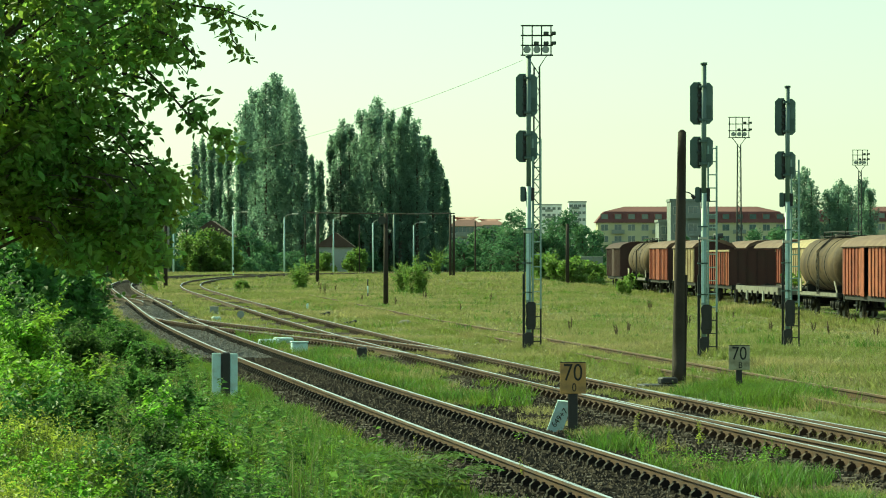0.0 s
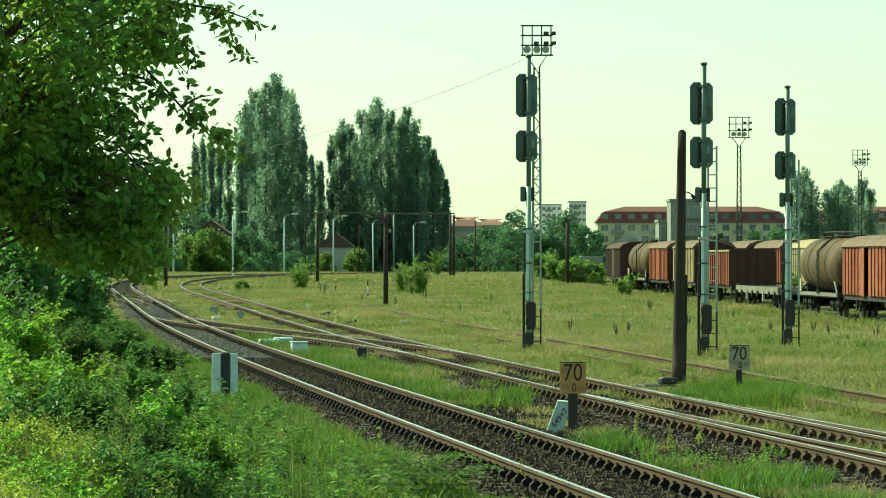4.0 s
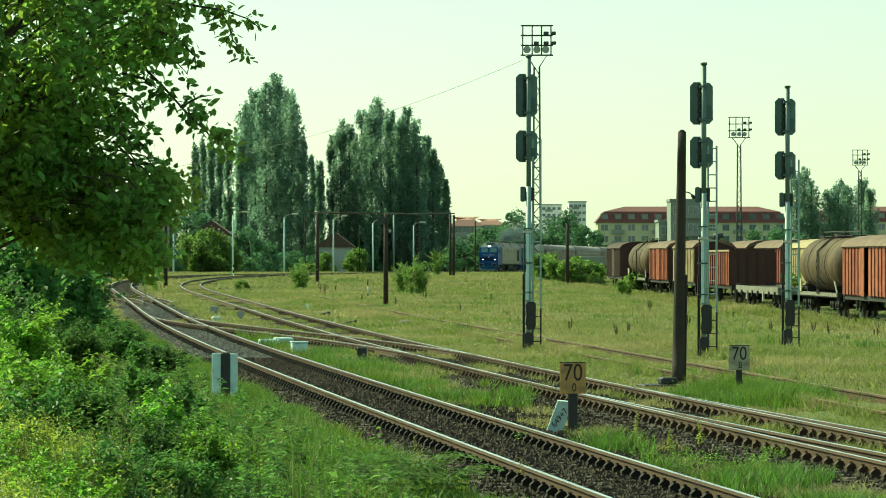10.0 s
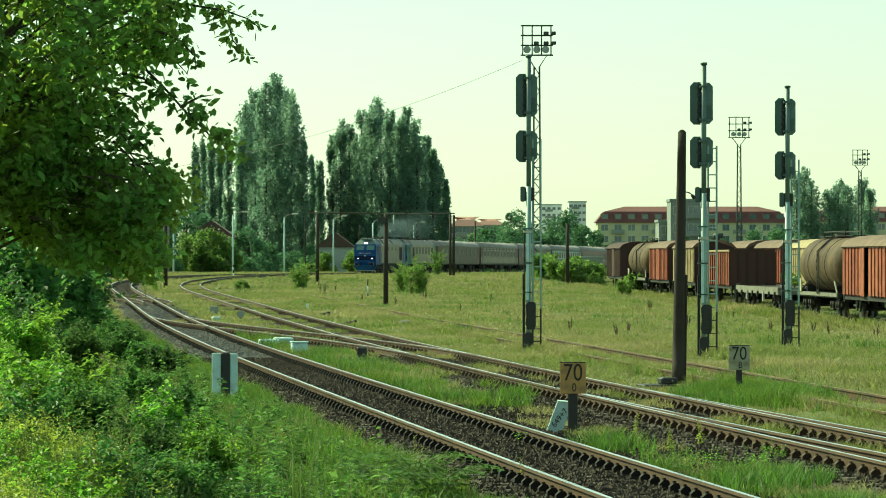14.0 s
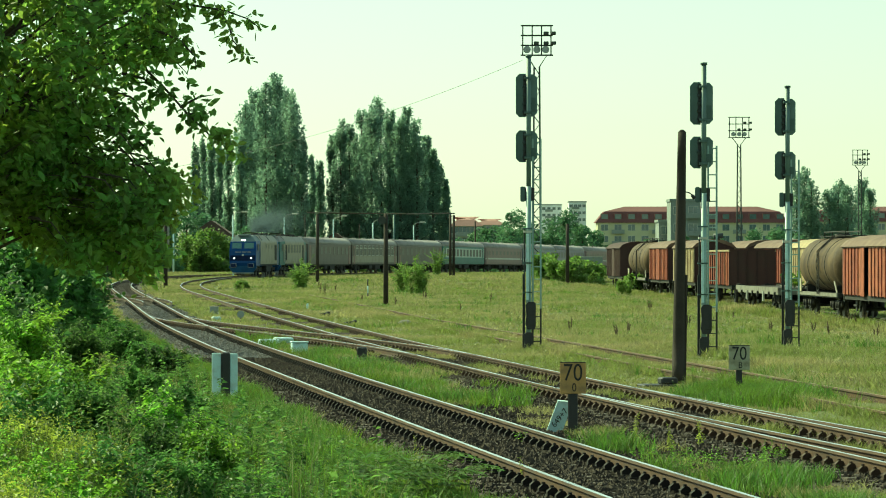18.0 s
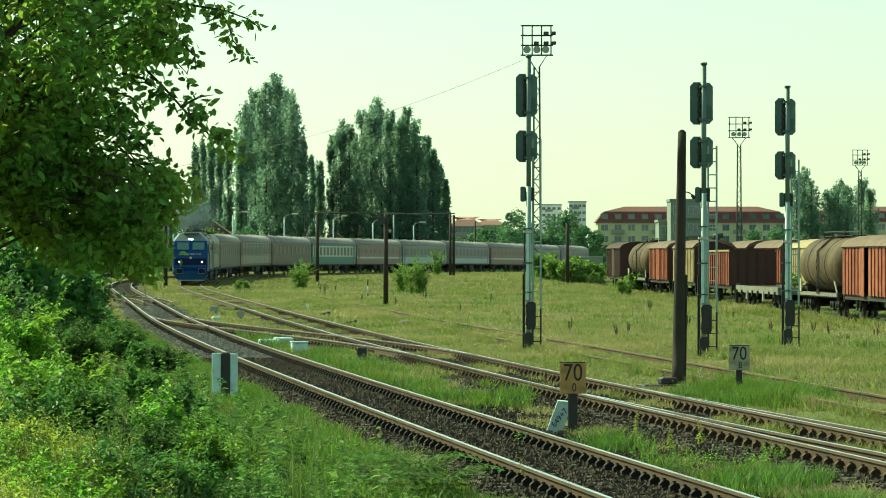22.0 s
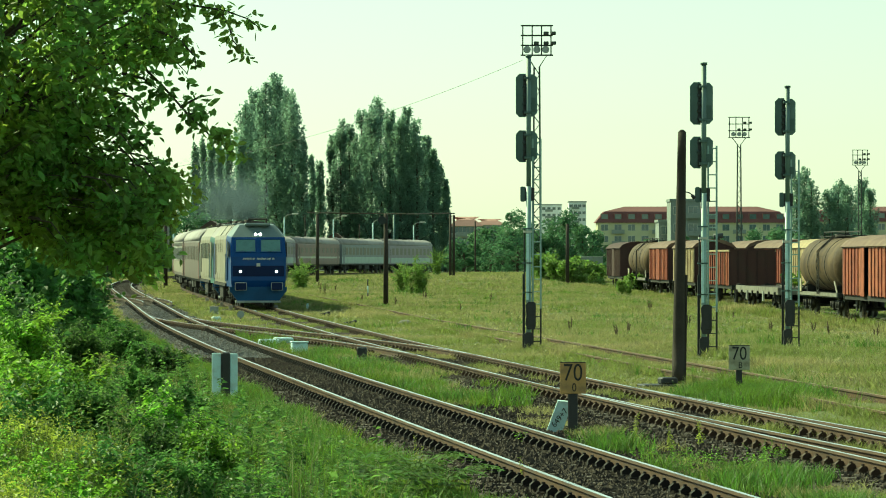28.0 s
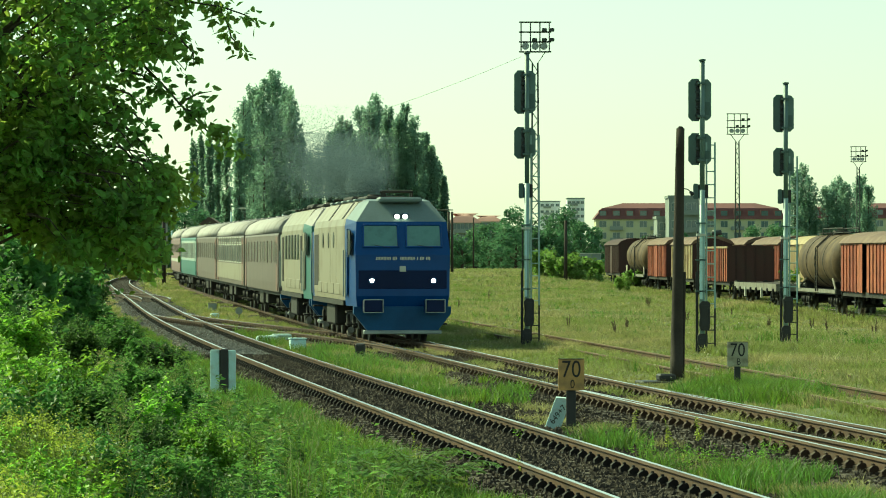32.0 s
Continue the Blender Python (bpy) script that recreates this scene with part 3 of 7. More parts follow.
        rod(bm, (sx * 0.64, 0, 0), (sx * 0.68, 0, 0), r + 0.03, n=20)
        rod(bm, (sx * 0.82, 0, 0), (sx * 0.86, 0, 0), r * 0.3, n=10)
    rod(bm, (-0.7, 0, 0), (0.7, 0, 0), 0.08, n=8)
    ob = part("wheelset", bm, M["wheel"], parent)
    ob.location = (0, y, r)
    return ob


def bogie(parent, y, base, n):
    span = base / 2 + 0.7
    bm = bmesh.new()
    for sx in (-1, 1):
        extrude(bm, [(-span, 0.62), (-span + 0.3, 0.5), (-0.5, 0.48), (-0.3, 0.4), (0.3, 0.4), (0.5, 0.48), (span - 0.3, 0.5), (span, 0.62), (span, 0.8), (-span, 0.8)], "x", sx * 0.98 - 0.06, sx * 0.98 + 0.06)
        for i in range(n):
            yy = -base / 2 + base * i / (n - 1)
            box(bm, sx * 1.0 - 0.1, sx * 1.0 + 0.12, yy - 0.17, yy + 0.17, 0.33, 0.7, bevel=0.03)
            if n == 2:
                rod(bm, (sx * 1.08, yy - 0.36, 0.45), (sx * 1.08, yy - 0.36, 0.78), 0.09, n=8)
                rod(bm, (sx * 1.08, yy + 0.36, 0.45), (sx * 1.08, yy + 0.36, 0.78), 0.09, n=8)
    box(bm, -0.95, 0.95, -0.3, 0.3, 0.55, 0.85)
    ob = part("bogie", bm, M["under"], parent)
    ob.location = (0, y, 0)
    if n == 3:
        for sx in (-1, 1):
            for i in range(n):
                yy = -base / 2 + base * i / (n - 1)
                for dy in (-0.38, 0.38):
                    sp_ = bmesh.new()
                    for k in range(5):
                        rod(sp_, (sx * 1.12, yy + dy, 0.44 + 0.075 * k), (sx * 1.12, yy + dy, 0.48 + 0.075 * k), 0.1, n=10)
                    part("coil_spring", sp_, M["concrete"], ob)
            part("sand_box", boxes((sx * 1.15 - 0.12, sx * 1.15 + 0.12, base / 2 + 0.75, base / 2 + 1.05, 0.5, 0.95), bevel=0.02), M["deck"], ob)
    for i in range(n):
        wheelset(ob, -base / 2 + base * i / (n - 1))
    return ob


def buffers(parent, yf, way):
    for sx in (-0.875, 0.875):
        bm = bmesh.new()
        rod(bm, (sx, yf, 1.06), (sx, yf + way * 0.5, 1.06), 0.11, n=12)
        rod(bm, (sx, yf + way * 0.5, 1.06), (sx, yf + way * 0.56, 1.06), 0.24, 0.22, n=16)
        part("buffer", bm, M["under"], parent)
    bm = rods(((0, yf, 1.0), (0, yf + way * 0.45, 0.95), 0.05), ((0, yf + way * 0.45, 0.95), (0, yf + way * 0.5, 0.7), 0.04))
    part("coupling_hook", bm, M["under"], parent)


def shell(bm, outline, y0, y1):
    extrude(bm, outline, "y", y0, y1, smooth=False)
    return bm


LOCO_SIDE = [(-1.43, 1.15), (1.43, 1.15), (1.45, 1.4), (1.45, 3.3), (1.4, 3.5), (1.05, 3.98), (0.75, 4.06), (-0.75, 4.06), (-1.05, 3.98), (-1.4, 3.5), (-1.45, 3.3), (-1.45, 1.4)]


def locomotive(front):
    """A six-axle diesel; the leading one has a blue square-nosed cab, the second is older with large side windows."""
    lead = front
    t = thing("locomotive", "blue and cream diesel locomotive with lit headlamps" if lead else "older cream and teal diesel locomotive with large side windows", "locomotive", group="locomotives of the train")
    L = 8.1
    cab = M["blue"] if lead else M["coach_teal"]
    # long body between the cabs
    bm = shell(bmesh.new(), LOCO_SIDE, -L + 2.3, L - 2.3)
    body = part("body", bm, M["cream"], t)
    for way in (1, -1):
        # cab: an upright face below, the windscreens raked above
        bm = bmesh.new()
        rows = [(L - 2.29, 1.0), (L - 0.12, 1.0), (L, 1.3), (L, 2.45), (L - 0.06, 2.62), (L - 0.34, 3.4), (L - 0.95, 3.99), (L - 2.29, 4.06)]
        half = [1.42, 1.29, 1.32, 1.34, 1.34, 1.28, 0.86, 0.8]
        ring = []
        for (y, z), hw in zip(rows, half):
            ring.append([bm.verts.new((sx * hw, way * y, z)) for sx in (-1, 1)])
        for a, b in zip(ring, ring[1:]):
            bm.faces.new((a[0], a[1], b[1], b[0]))
        back = [[bm.verts.new((sx * w, way * (L - 2.29), z)) for sx in (-1, 1)] for w, z in ((1.44, 1.4), (1.44, 3.3), (1.4, 3.5), (1.05, 3.95))]
        for i, sx in ((0, -1), (1, 1)):
            side = [ring[0][i], ring[1][i], ring[2][i], ring[3][i], ring[4][i], ring[5][i], back[2][i], back[1][i], back[0][i]]
            bm.faces.new(side)
            bm.faces.new([ring[5][i], ring[6][i], ring[7][i], back[3][i], back[2][i]])
        bmesh.ops.recalc_face_normals(bm, faces=bm.faces)
        for f in bm.faces:
            f.material_index = 1 if f.calc_center_median().z > 3.5 else 0
        c = part("cab", bm, (cab, M["roofblue"] if lead else M["coach_roof"]), t, "blue cab with a grey roof" if lead else "teal cab")
        yw = lambda z: L - 0.06 - (z - 2.62) * 0.357
        # windscreens, tilted with the face
        for sx in (-0.61, 0.61):
            bm = bmesh.new()
            vs = []
            for x, z in ((sx - 0.51, 2.68), (sx + 0.51, 2.68), (sx + 0.5, 2.72), (sx + 0.49, 3.27), (sx + 0.45, 3.31), (sx - 0.45, 3.31), (sx - 0.49, 3.27), (sx - 0.5, 2.72)):
                vs.append((x, z))
            q = [bm.verts.new((x, way * (yw(z) + 0.012), z)) for x, z in vs]
            bm.faces.new(q)
            r = bmesh.ops.extrude_face_region(bm, geom=bm.faces[:])
            for v in r["geom"]:
                if isinstance(v, bmesh.types.BMVert):
                    v.co.y -= way * 0.03
            bmesh.ops.recalc_face_normals(bm, faces=bm.faces)
            ws = part("windscreen", bm, M["screen"], c)
            fr = bmesh.new()
            for (xa, za), (xb, zb) in zip(vs, vs[1:] + vs[:1]):
                rod(fr, (xa, way * (yw(za) + 0.02), za), (xb, way * (yw(zb) + 0.02), zb), 0.03, n=6)
            part("window_rubber", fr, M["blue"] if lead else M["black"], c)
            wp = rods(((sx - 0.25, way * (yw(2.66) + 0.04), 2.66), (sx + 0.2, way * (yw(2.74) + 0.05), 2.74), 0.008))
            part("wiper", wp, M["black"], c)
        # roof visor, panel below the windows, lamp band, bumper
        bm = boxes((-0.62, 0.62, way * (L - 1.5), way * (L - 0.62), 3.95, 4.1), bevel=0.05)
        part("roof_hood", bm, M["roofblue"], c)
        bm = boxes((-1.25, 1.25, min(way * (L - 0.03), way * (L + 0.012)), max(way * (L - 0.03), way * (L + 0.012)), 1.5, 2.02), bevel=0.01)
        part("lamp_band", bm, M["navy"], c)
        for sx in (-0.875, 0.875):
            bm = rod(bmesh.new(), (sx, way * (L + 0.0), 1.73), (sx, way * (L + 0.035), 1.73), 0.12, n=16)
            part("lamp_bezel", bm, M["navy"], c)
            bm = rod(bmesh.new(), (sx, way * (L + 0.03), 1.73), (sx, way * (L + 0.05), 1.73), 0.06, n=18)
            part("headlamp", bm, M["lamp_on"] if lead and way > 0 else M["lens"], c, "lit headlamp" if lead and way > 0 else "")
            if lead:
                y0_, y1_ = min(way * L, way * (L + 0.52)), max(way * L, way * (L + 0.52))
                cover = part("buffer_cover", boxes((sx - 0.27, sx + 0.27, y0_, y1_, 0.84, 1.2), bevel=0.04), M["navy"], c)
                yf_ = way * (L + 0.53)
                part("cover_edge", rods(((sx - 0.27, yf_, 0.84), (sx + 0.27, yf_, 0.84), 0.014), ((sx - 0.27, yf_, 1.2), (sx + 0.27, yf_, 1.2), 0.014), ((sx - 0.27, yf_, 0.84), (sx - 0.27, yf_, 1.2), 0.014), ((sx + 0.27, yf_, 0.84), (sx + 0.27, yf_, 1.2), 0.014)), M["steel"], cover)
        for sx in (-0.115, 0.115):
            part("top_lamp_case", rod(bmesh.new(), (sx, way * (L - 0.62), 3.54), (sx, way * (L - 0.425), 3.54), 0.105, n=14), M["navy"], c)
            bm = rod(bmesh.new(), (sx, way * (L - 0.5), 3.54), (sx, way * (L - 0.42), 3.54), 0.07, n=14)
            part("top_lamp", bm, M["lamp_on"] if lead and way > 0 else M["lens"], c, "lit top headlamp" if lead and way > 0 else "")
        bm = bmesh.new()
        extrude(bm, [(-1.38, 1.0), (1.38, 1.0), (1.38, 0.8), (1.0, 0.32), (-1.0, 0.32), (-1.38, 0.8)], "y", way * (L - 0.35), way * (L - 0.02))
        part("snow_plough", bm, M["midblue"], t)
        bm = boxes((-1.1, 1.1, min(way * (L - 0.3), way * (L + 0.05)), max(way * (L - 0.3), way * (L + 0.05)), 0.22, 0.33), bevel=0.02)
        part("plough_lip", bm, M["steel"], t)
        bm = boxes((-0.09, 0.09, min(way * L, way * (L + 0.02)), max(way * L, way * (L + 0.02)), 1.98, 2.14), bevel=0.02)
        part("badge", bm, M["white"], c)
        if lead and way > 0:
            x = -0.78
            for k in range(36):
                if k not in (3, 7, 9, 20, 21, 25):
                    part("lettering_bar", boxes((x, x + 0.03, L + 0.002, L + 0.012, 2.31 + 0.012 * (k % 3 == 1), 2.4)), M["white"], c)
                x += 0.043
        if not lead:
            buffers(t, way * L, way)
        for sx in (-1, 1):
            # cab side window, door and hand rails
            bm = boxes((sx * 1.415 - 0.012, sx * 1.415 + 0.02, min(way * (L - 1.3), way * (L - 0.75)), max(way * (L - 1.3), way * (L - 0.75)), 2.45, 3.15))
            part("cab_side_window", bm, M["pane"], c)
            part("window_rim", boxes((sx * 1.42 - 0.012, sx * 1.42 + 0.028, min(way * (L - 1.34), way * (L - 1.3)), max(way * (L - 1.34), way * (L - 1.3)), 2.4, 3.2)), M["steel"], c)
            bm = boxes((sx * 1.425 - 0.012, sx * 1.425 + 0.022, min(way * (L - 2.2), way * (L - 1.6)), max(way * (L - 2.2), way * (L - 1.6)), 1.3, 3.2))
            part("cab_door", bm, cab if lead else M["cream"], c)
            for yy in (L - 1.52, L - 2.26):
                part("hand_rail", rods(((sx * 1.49, way * yy, 1.25), (sx * 1.49, way * yy, 2.6), 0.018)), M["steel"], c)
            for zs in (0.45, 0.8):
                part("step", boxes((sx * 1.3 - 0.15, sx * 1.3 + 0.15, min(way * (L - 2.15), way * (L - 1.65)), max(way * (L - 2.15), way * (L - 1.65)), zs, zs + 0.05)), M["under"], t)
    # side details
    for sx in (-1, 1):
        if lead:
            for y in (1.9, 0.0, -2.1):
                bm = rod(bmesh.new(), (sx * 1.44, y, 2.9), (sx * 1.465, y, 2.9), 0.24, n=16)
                part("porthole_window", bm, M["pane"], body)
            for y in (-4.75,):
                part("grille", boxes((sx * 1.45 - 0.01, sx * 1.45 + 0.015, y - 0.75, y + 0.75, 1.5, 3.1), bevel=0.01), M["under"], body)
            for y in (-3.7, 0.6, 2.8):
                part("panel_seam", boxes((sx * 1.45 - 0.01, sx * 1.45 + 0.008, y - 0.02, y + 0.02, 1.3, 3.3)), M["cream"], body)
        else:
            for y in (-3.4, -1.7, 0.0, 1.7, 3.4):
                bm = boxes((sx * 1.45 - 0.01, sx * 1.45 + 0.02, y - 0.55, y + 0.55, 2.3, 3.15), bevel=0.01)
                part("side_window", bm, M["pane"], body)
            for y in (-5.1, 5.1):
                bm = boxes((sx * 1.45 - 0.01, sx * 1.45 + 0.02, y - 0.4, y + 0.4, 1.5, 3.1), bevel=0.01)
                part("louvre", bm, M["under"], body)
        for y in (-3.5, -1.2, 1.2, 3.5):
            bm = boxes((sx * 1.45 - 0.01, sx * 1.45 + 0.012, y - 0.7, y + 0.7, 1.3, 1.62), bevel=0.008)
            part("access_panel", bm, M["cream"], body)
        bm = boxes((sx * 1.44 - 0.03, sx * 1.44 + 0.05, -L + 2.3, L - 2.3, 1.0, 1.14))
        part("sill", bm, M["under"], t)
        bm = boxes((sx * 1.18 - 0.25, sx * 1.18 + 0.2, -1.6, 1.6, 0.35, 1.0), bevel=0.06)
        part("fuel_tank", bm, M["under"], t)
        for k in range(5):
            y = -4.2 + k * 2.1
            bm = boxes((sx * 0.72 - 0.33, sx * 0.72 + 0.33, y - 0.35, y + 0.35, 4.02, 4.09), bevel=0.02)
            part("roof_hatch", bm, M["roofblue"] if lead else M["under"], body)
        for y in (4.5, -0.4) if lead else ():
            g = bmesh.new()
            vs = [g.verts.new((sx * x_, y_, z_)) for x_, z_, y_ in ((1.412, 3.512, y - 0.22), (1.412, 3.512, y + 0.22), (1.062, 3.992, y + 0.22), (1.062, 3.992, y - 0.22))]
            g.faces.new(vs)
            r = bmesh.ops.extrude_face_region(g, geom=g.faces[:])
            for v in r["geom"]:
                if isinstance(v, bmesh.types.BMVert):
                    v.co -= Vector((sx * 0.04, 0, 0.03))
            bmesh.ops.recalc_face_normals(g, faces=g.faces)
            part("shoulder_grille", g, M["under"], body)
    # dark roof gear
    bm = boxes((-0.62, 0.62, -4.6, -1.4, 4.02, 4.26), (-0.6, 0.6, 0.2, 3.2, 4.02, 4.2), bevel=0.05)
    part("roof_cooler", bm, M["under"], t)
    bm = rods(((-0.62, 4.9, 4.3), (0.3, 4.9, 4.3), 0.035), ((-0.62, 4.4, 4.3), (0.3, 4.4, 4.3), 0.035), ((-0.6, 4.9, 3.9), (-0.6, 4.9, 4.3), 0.03), ((0.25, 4.9, 3.9), (0.25, 4.9, 4.3), 0.03), ((-0.6, 4.4, 3.9), (-0.6, 4.4, 4.3), 0.03), ((0.25, 4.4, 3.9), (0.25, 4.4, 4.3), 0.03))
    part("roof_rail", bm, M["under"], t)
    part("exhaust_stack", rod(bmesh.new(), (0, -0.5, 3.95), (0, -0.5, 4.3), 0.22, n=12), M["under"], t)
    part("horn", rod(bmesh.new(), (0.3, 5.0, 4.15), (0.3, 5.5, 4.17), 0.03, 0.09, n=8), M["under"], t)
    for y in (-4.6, 4.6):
        bogie(t, y, 3.9, 3)
    return t


COACH_SIDE = [(-1.4, 1.05), (1.4, 1.05), (1.42, 1.4), (1.42, 3.2), (1.36, 3.35), (-1.36, 3.35), (-1.42, 3.2), (-1.42, 1.4)]
COACH_ROOF = [(1.42, 3.3), (1.38, 3.5), (1.2, 3.75), (0.8, 3.95), (0.3, 4.04), (-0.3, 4.04), (-0.8, 3.95), (-1.2, 3.75), (-1.38, 3.5), (-1.42, 3.3)]


def coach(side_mat, band_mat, label, band=(1.25, 1.75), windows=9, width=1.25, tall=(2.05, 2.95), frame_mat=None):
    t = thing("passenger_coach", label, "railway coach", group="coaches of the train")
    L = 12.1
    bm = shell(bmesh.new(), COACH_SIDE, -L, L)
    body = part("body", bm, side_mat, t)
    bm = bmesh.new()
    shell(bm, COACH_ROOF, -L - 0.02, L + 0.02)
    for f in bm.faces:
        f.smooth = abs(f.normal.y) < 0.5
    roof = part("roof", bm, M["coach_roof"], t, "dull silver arched roof")
    for y in (-9.5, -5.0, 0.0, 5.0, 9.5):
        part("roof_vent", boxes((-0.2, 0.2, y - 0.35, y + 0.35, 4.0, 4.12), bevel=0.04), M["coach_roof"], roof)
    for sx in (-1, 1):
        if band_mat:
            part("painted_band", boxes((sx * 1.42 - 0.01, sx * 1.42 + 0.008, -L + 0.02, L - 0.02, *band)), band_mat, body)
        span = 2 * L - 5.0
        window_row(body, "window", [-span / 2 + span * i / (windows - 1) for i in range(windows)], sx, 1.42, tall[0], tall[1], M["pane"] if frame_mat else M["pane_reflect"], frame_mat or side_mat, width)
        if band_mat == M["cream"]:
            window_row(body, "upper_window", [-span / 2 + span * i / 9 for i in range(10)], sx, 1.42, 2.98, 3.18, M["pane"], frame_mat, 0.9)
        for y in (-L + 1.0, L - 1.0):
            part("door", boxes((sx * 1.42 - 0.02, sx * 1.42 + 0.014, y - 0.42, y + 0.42, 1.1, 3.15)), M["coach_red"] if side_mat == M["coach_brown"] else side_mat, t)
            part("door_window", boxes((sx * 1.42 - 0.02, sx * 1.42 + 0.02, y - 0.25, y + 0.25, 2.1, 2.9)), M["pane"], t)
            part("step", boxes((sx * 1.3 - 0.2, sx * 1.3 + 0.12, y - 0.42, y + 0.42, 0.45, 0.5)), M["under"], t)
        for e0, e1, eb in ((-3.2, -0.6, 0.45), (1.0, 2.6, 0.5)):
            part("equipment_box", boxes((sx * 0.85 - 0.45, sx * 0.85 + 0.4, e0, e1, eb, 1.05), bevel=0.04), M["under"], t)
    part("underframe", boxes((-1.3, 1.3, -L, L, 0.92, 1.06)), M["under"], t)
    for way in (1, -1):
        part("gangway_bellows", boxes((-0.75, 0.75, min(way * L, way * (L + 0.32)), max(way * L, way * (L + 0.32)), 1.1, 3.4), bevel=0.06), M["black"], t)
        buffers(t, way * L - way * 0.3, way)
        bogie(t, way * 8.6, 2.5, 2)
    return t


lead_loco, second_loco = locomotive(True), locomotive(False)
plain = coach(M["coach_brown"], None, "dusty rose-brown passenger coach with a silver roof", windows=9, width=1.1, tall=(2.2, 2.95))
striped = coach(M["coach_brown"], M["cream"], "brown-grey passenger coach with a cream lower side", band=(1.25, 2.0), windows=10, width=1.3, tall=(2.1, 2.85), frame_mat=M["white"])
minty = coach(M["coach_teal"], M["coach_mint"], "teal and mint passenger coach with large windows", band=(1.9, 3.1), windows=11, width=1.15, tall=(2.05, 2.95), frame_mat=M["white"])
ruddy = coach(M["coach_pink"], M["white"], "pinkish-red passenger coach with a white stripe, tinted for haze", band=(1.72, 1.92), windows=9, width=1.0, tall=(2.35, 2.85))
greyish = coach(M["coach_grey"], M["coach_mint"], "grey passenger coach with a pale teal lower band", band=(1.2, 1.9), windows=11, width=1.2, tall=(2.15, 2.95))
lilac = coach(M["coach_lilac"], M["coach_mint"], "grey-lilac passenger coach with a pale lower band", band=(1.2, 1.8), windows=10, width=1.2, tall=(2.15, 2.95))
HOME = Matrix.Identity(4)
consist = [lead_loco, second_loco, plain, striped, copy_thing(plain, HOME), minty, ruddy, greyish, lilac, copy_thing(ruddy, HOME), copy_thing(greyish, HOME), copy_thing(lilac, HOME)]

smoke = thing("exhaust_smoke", "thin bluish grey diesel smoke trailing over the locomotives", "smoke", kind="stuff")


def plume(n, start, length, rise_, wide, seed):
    """A cloud of tiny soot flecks that thins out and spreads behind the exhaust."""
    r_ = np.random.default_rng(seed)
    u = r_.random(n) ** 1.25 * length
    sg = 0.28 + wide * u
    swirl = 0.55 * np.sin(u * 1.1 + seed) * np.minimum(1, u / 4)
    P = np.stack([0.2 + swirl + np.clip(r_.normal(0, 1, n), -1.7, 1.7) * sg * 0.9, start - u + r_.normal(0, 0.6, n), 4.5 + rise_ * np.sqrt(u) + np.clip(r_.normal(0, 1, n), -1.6, 1.6) * sg * 0.75], 1)
    lump = np.sin(P[:, 0] * 1.3 + seed) * np.sin(P[:, 1] * 0.9) * np.sin(P[:, 2] * 1.6 + 1.0)
    P = P[(r_.random(n) < 0.7 + 0.35 * lump) & (P[:, 2] > 4.4)]
    m = len(P)
    a, b = r_.normal(size=(m, 3)), r_.normal(size=(m, 3))
    a *= (r_.uniform(0.009, 0.014, m) / np.linalg.norm(a, axis=1))[:, None]
    b *= (r_.uniform(0.009, 0.014, m) / np.linalg.norm(b, axis=1))[:, None]
    V = np.stack([P - a - b, P + a - b, P + a + b, P - a + b], 1).reshape(-1, 3)
    return V, (np.arange(m)[:, None] * 4 + [0, 1, 2, 3])


for start, length, rise_, wide, n_, seed in ((-2.0, 10.0, 0.3, 0.068, 95000, 3), (-6.0, 18.0, 0.34, 0.08, 80000, 8)):
    V, F = plume(n_, start, length, rise_, wide, seed)
    part("smoke_plume", mesh_np("smoke_plume", V, F, M["smoke"]), None, smoke)

FRONT_AT = [(0.0, 676.0), (9.0, 516.8), (14.0, 429.2), (17.0, 375.3), (19.0, 338.7), (21.0, 302.6), (23.0, 266.6), (25.0, 231.9), (28.0, 174.5), (30.0, 138.0), (31.0, 119.3), (32.0, 102.0)]


def front(t):
    if t > 32:
        return 102.0 - 18.0 * (t - 32)
    if t < 0:
        return 676.0 - 17.7 * t
    return float(np.interp(t, [r[0] for r in FRONT_AT], [r[1] for r in FRONT_AT]))


def rides(offset, half):
    """Rows for a vehicle whose middle runs so far behind the leading face, on pivots half apart."""
    rows = []
    for i in range(33):
        t = float(i)
        s = sum(front(t + e) for e in (-0.8, -0.4, 0, 0.4, 0.8)) / 5 + offset
        a, _ = along(main_line, s - half)
        b, _ = along(main_line, s + half)
        c = (a + b) / 2
        d = a - b
        rows.append((t, Matrix.Translation(c) @ Matrix.Rotation(math.atan2(-d.x, d.y), 4, "Z") @ Matrix.Rotation(math.atan2(d.z, d.xy.length), 4, "X")))
    return rows


def turning(loco, offset):
    for b in [c for c in loco.children if c.name.startswith("bogie")]:
        for w in b.children:
            at = w.location.copy()
            rows = []
            for k in range(961):
                t = k / FPS
                rows.append((t, Matrix.Translation(at) @ Matrix.Rotation((front(t) - 676.0) / 0.5, 4, "X")))
            walk(w, rows)


def motions():
    walk(first_car, drives(((0, 560, 660), (3, 770, 665), (3.5, 800, 667), (5.5, 893, 670), (6, 907, 670), (7, 922, 672), (8, 936, 674), (10, 975, 675), (32, 1000, 675))))
    walk(second_car, drives(((0, -160, 480), (16, -60, 485), (19, 120, 495), (22, 273, 520), (26, 477, 575), (30, 681, 628), (30.5, 710, 633), (31.5, 758, 640), (32, 783, 645))))
    turning(lead_loco, 0)
    turning(second_loco, 0)
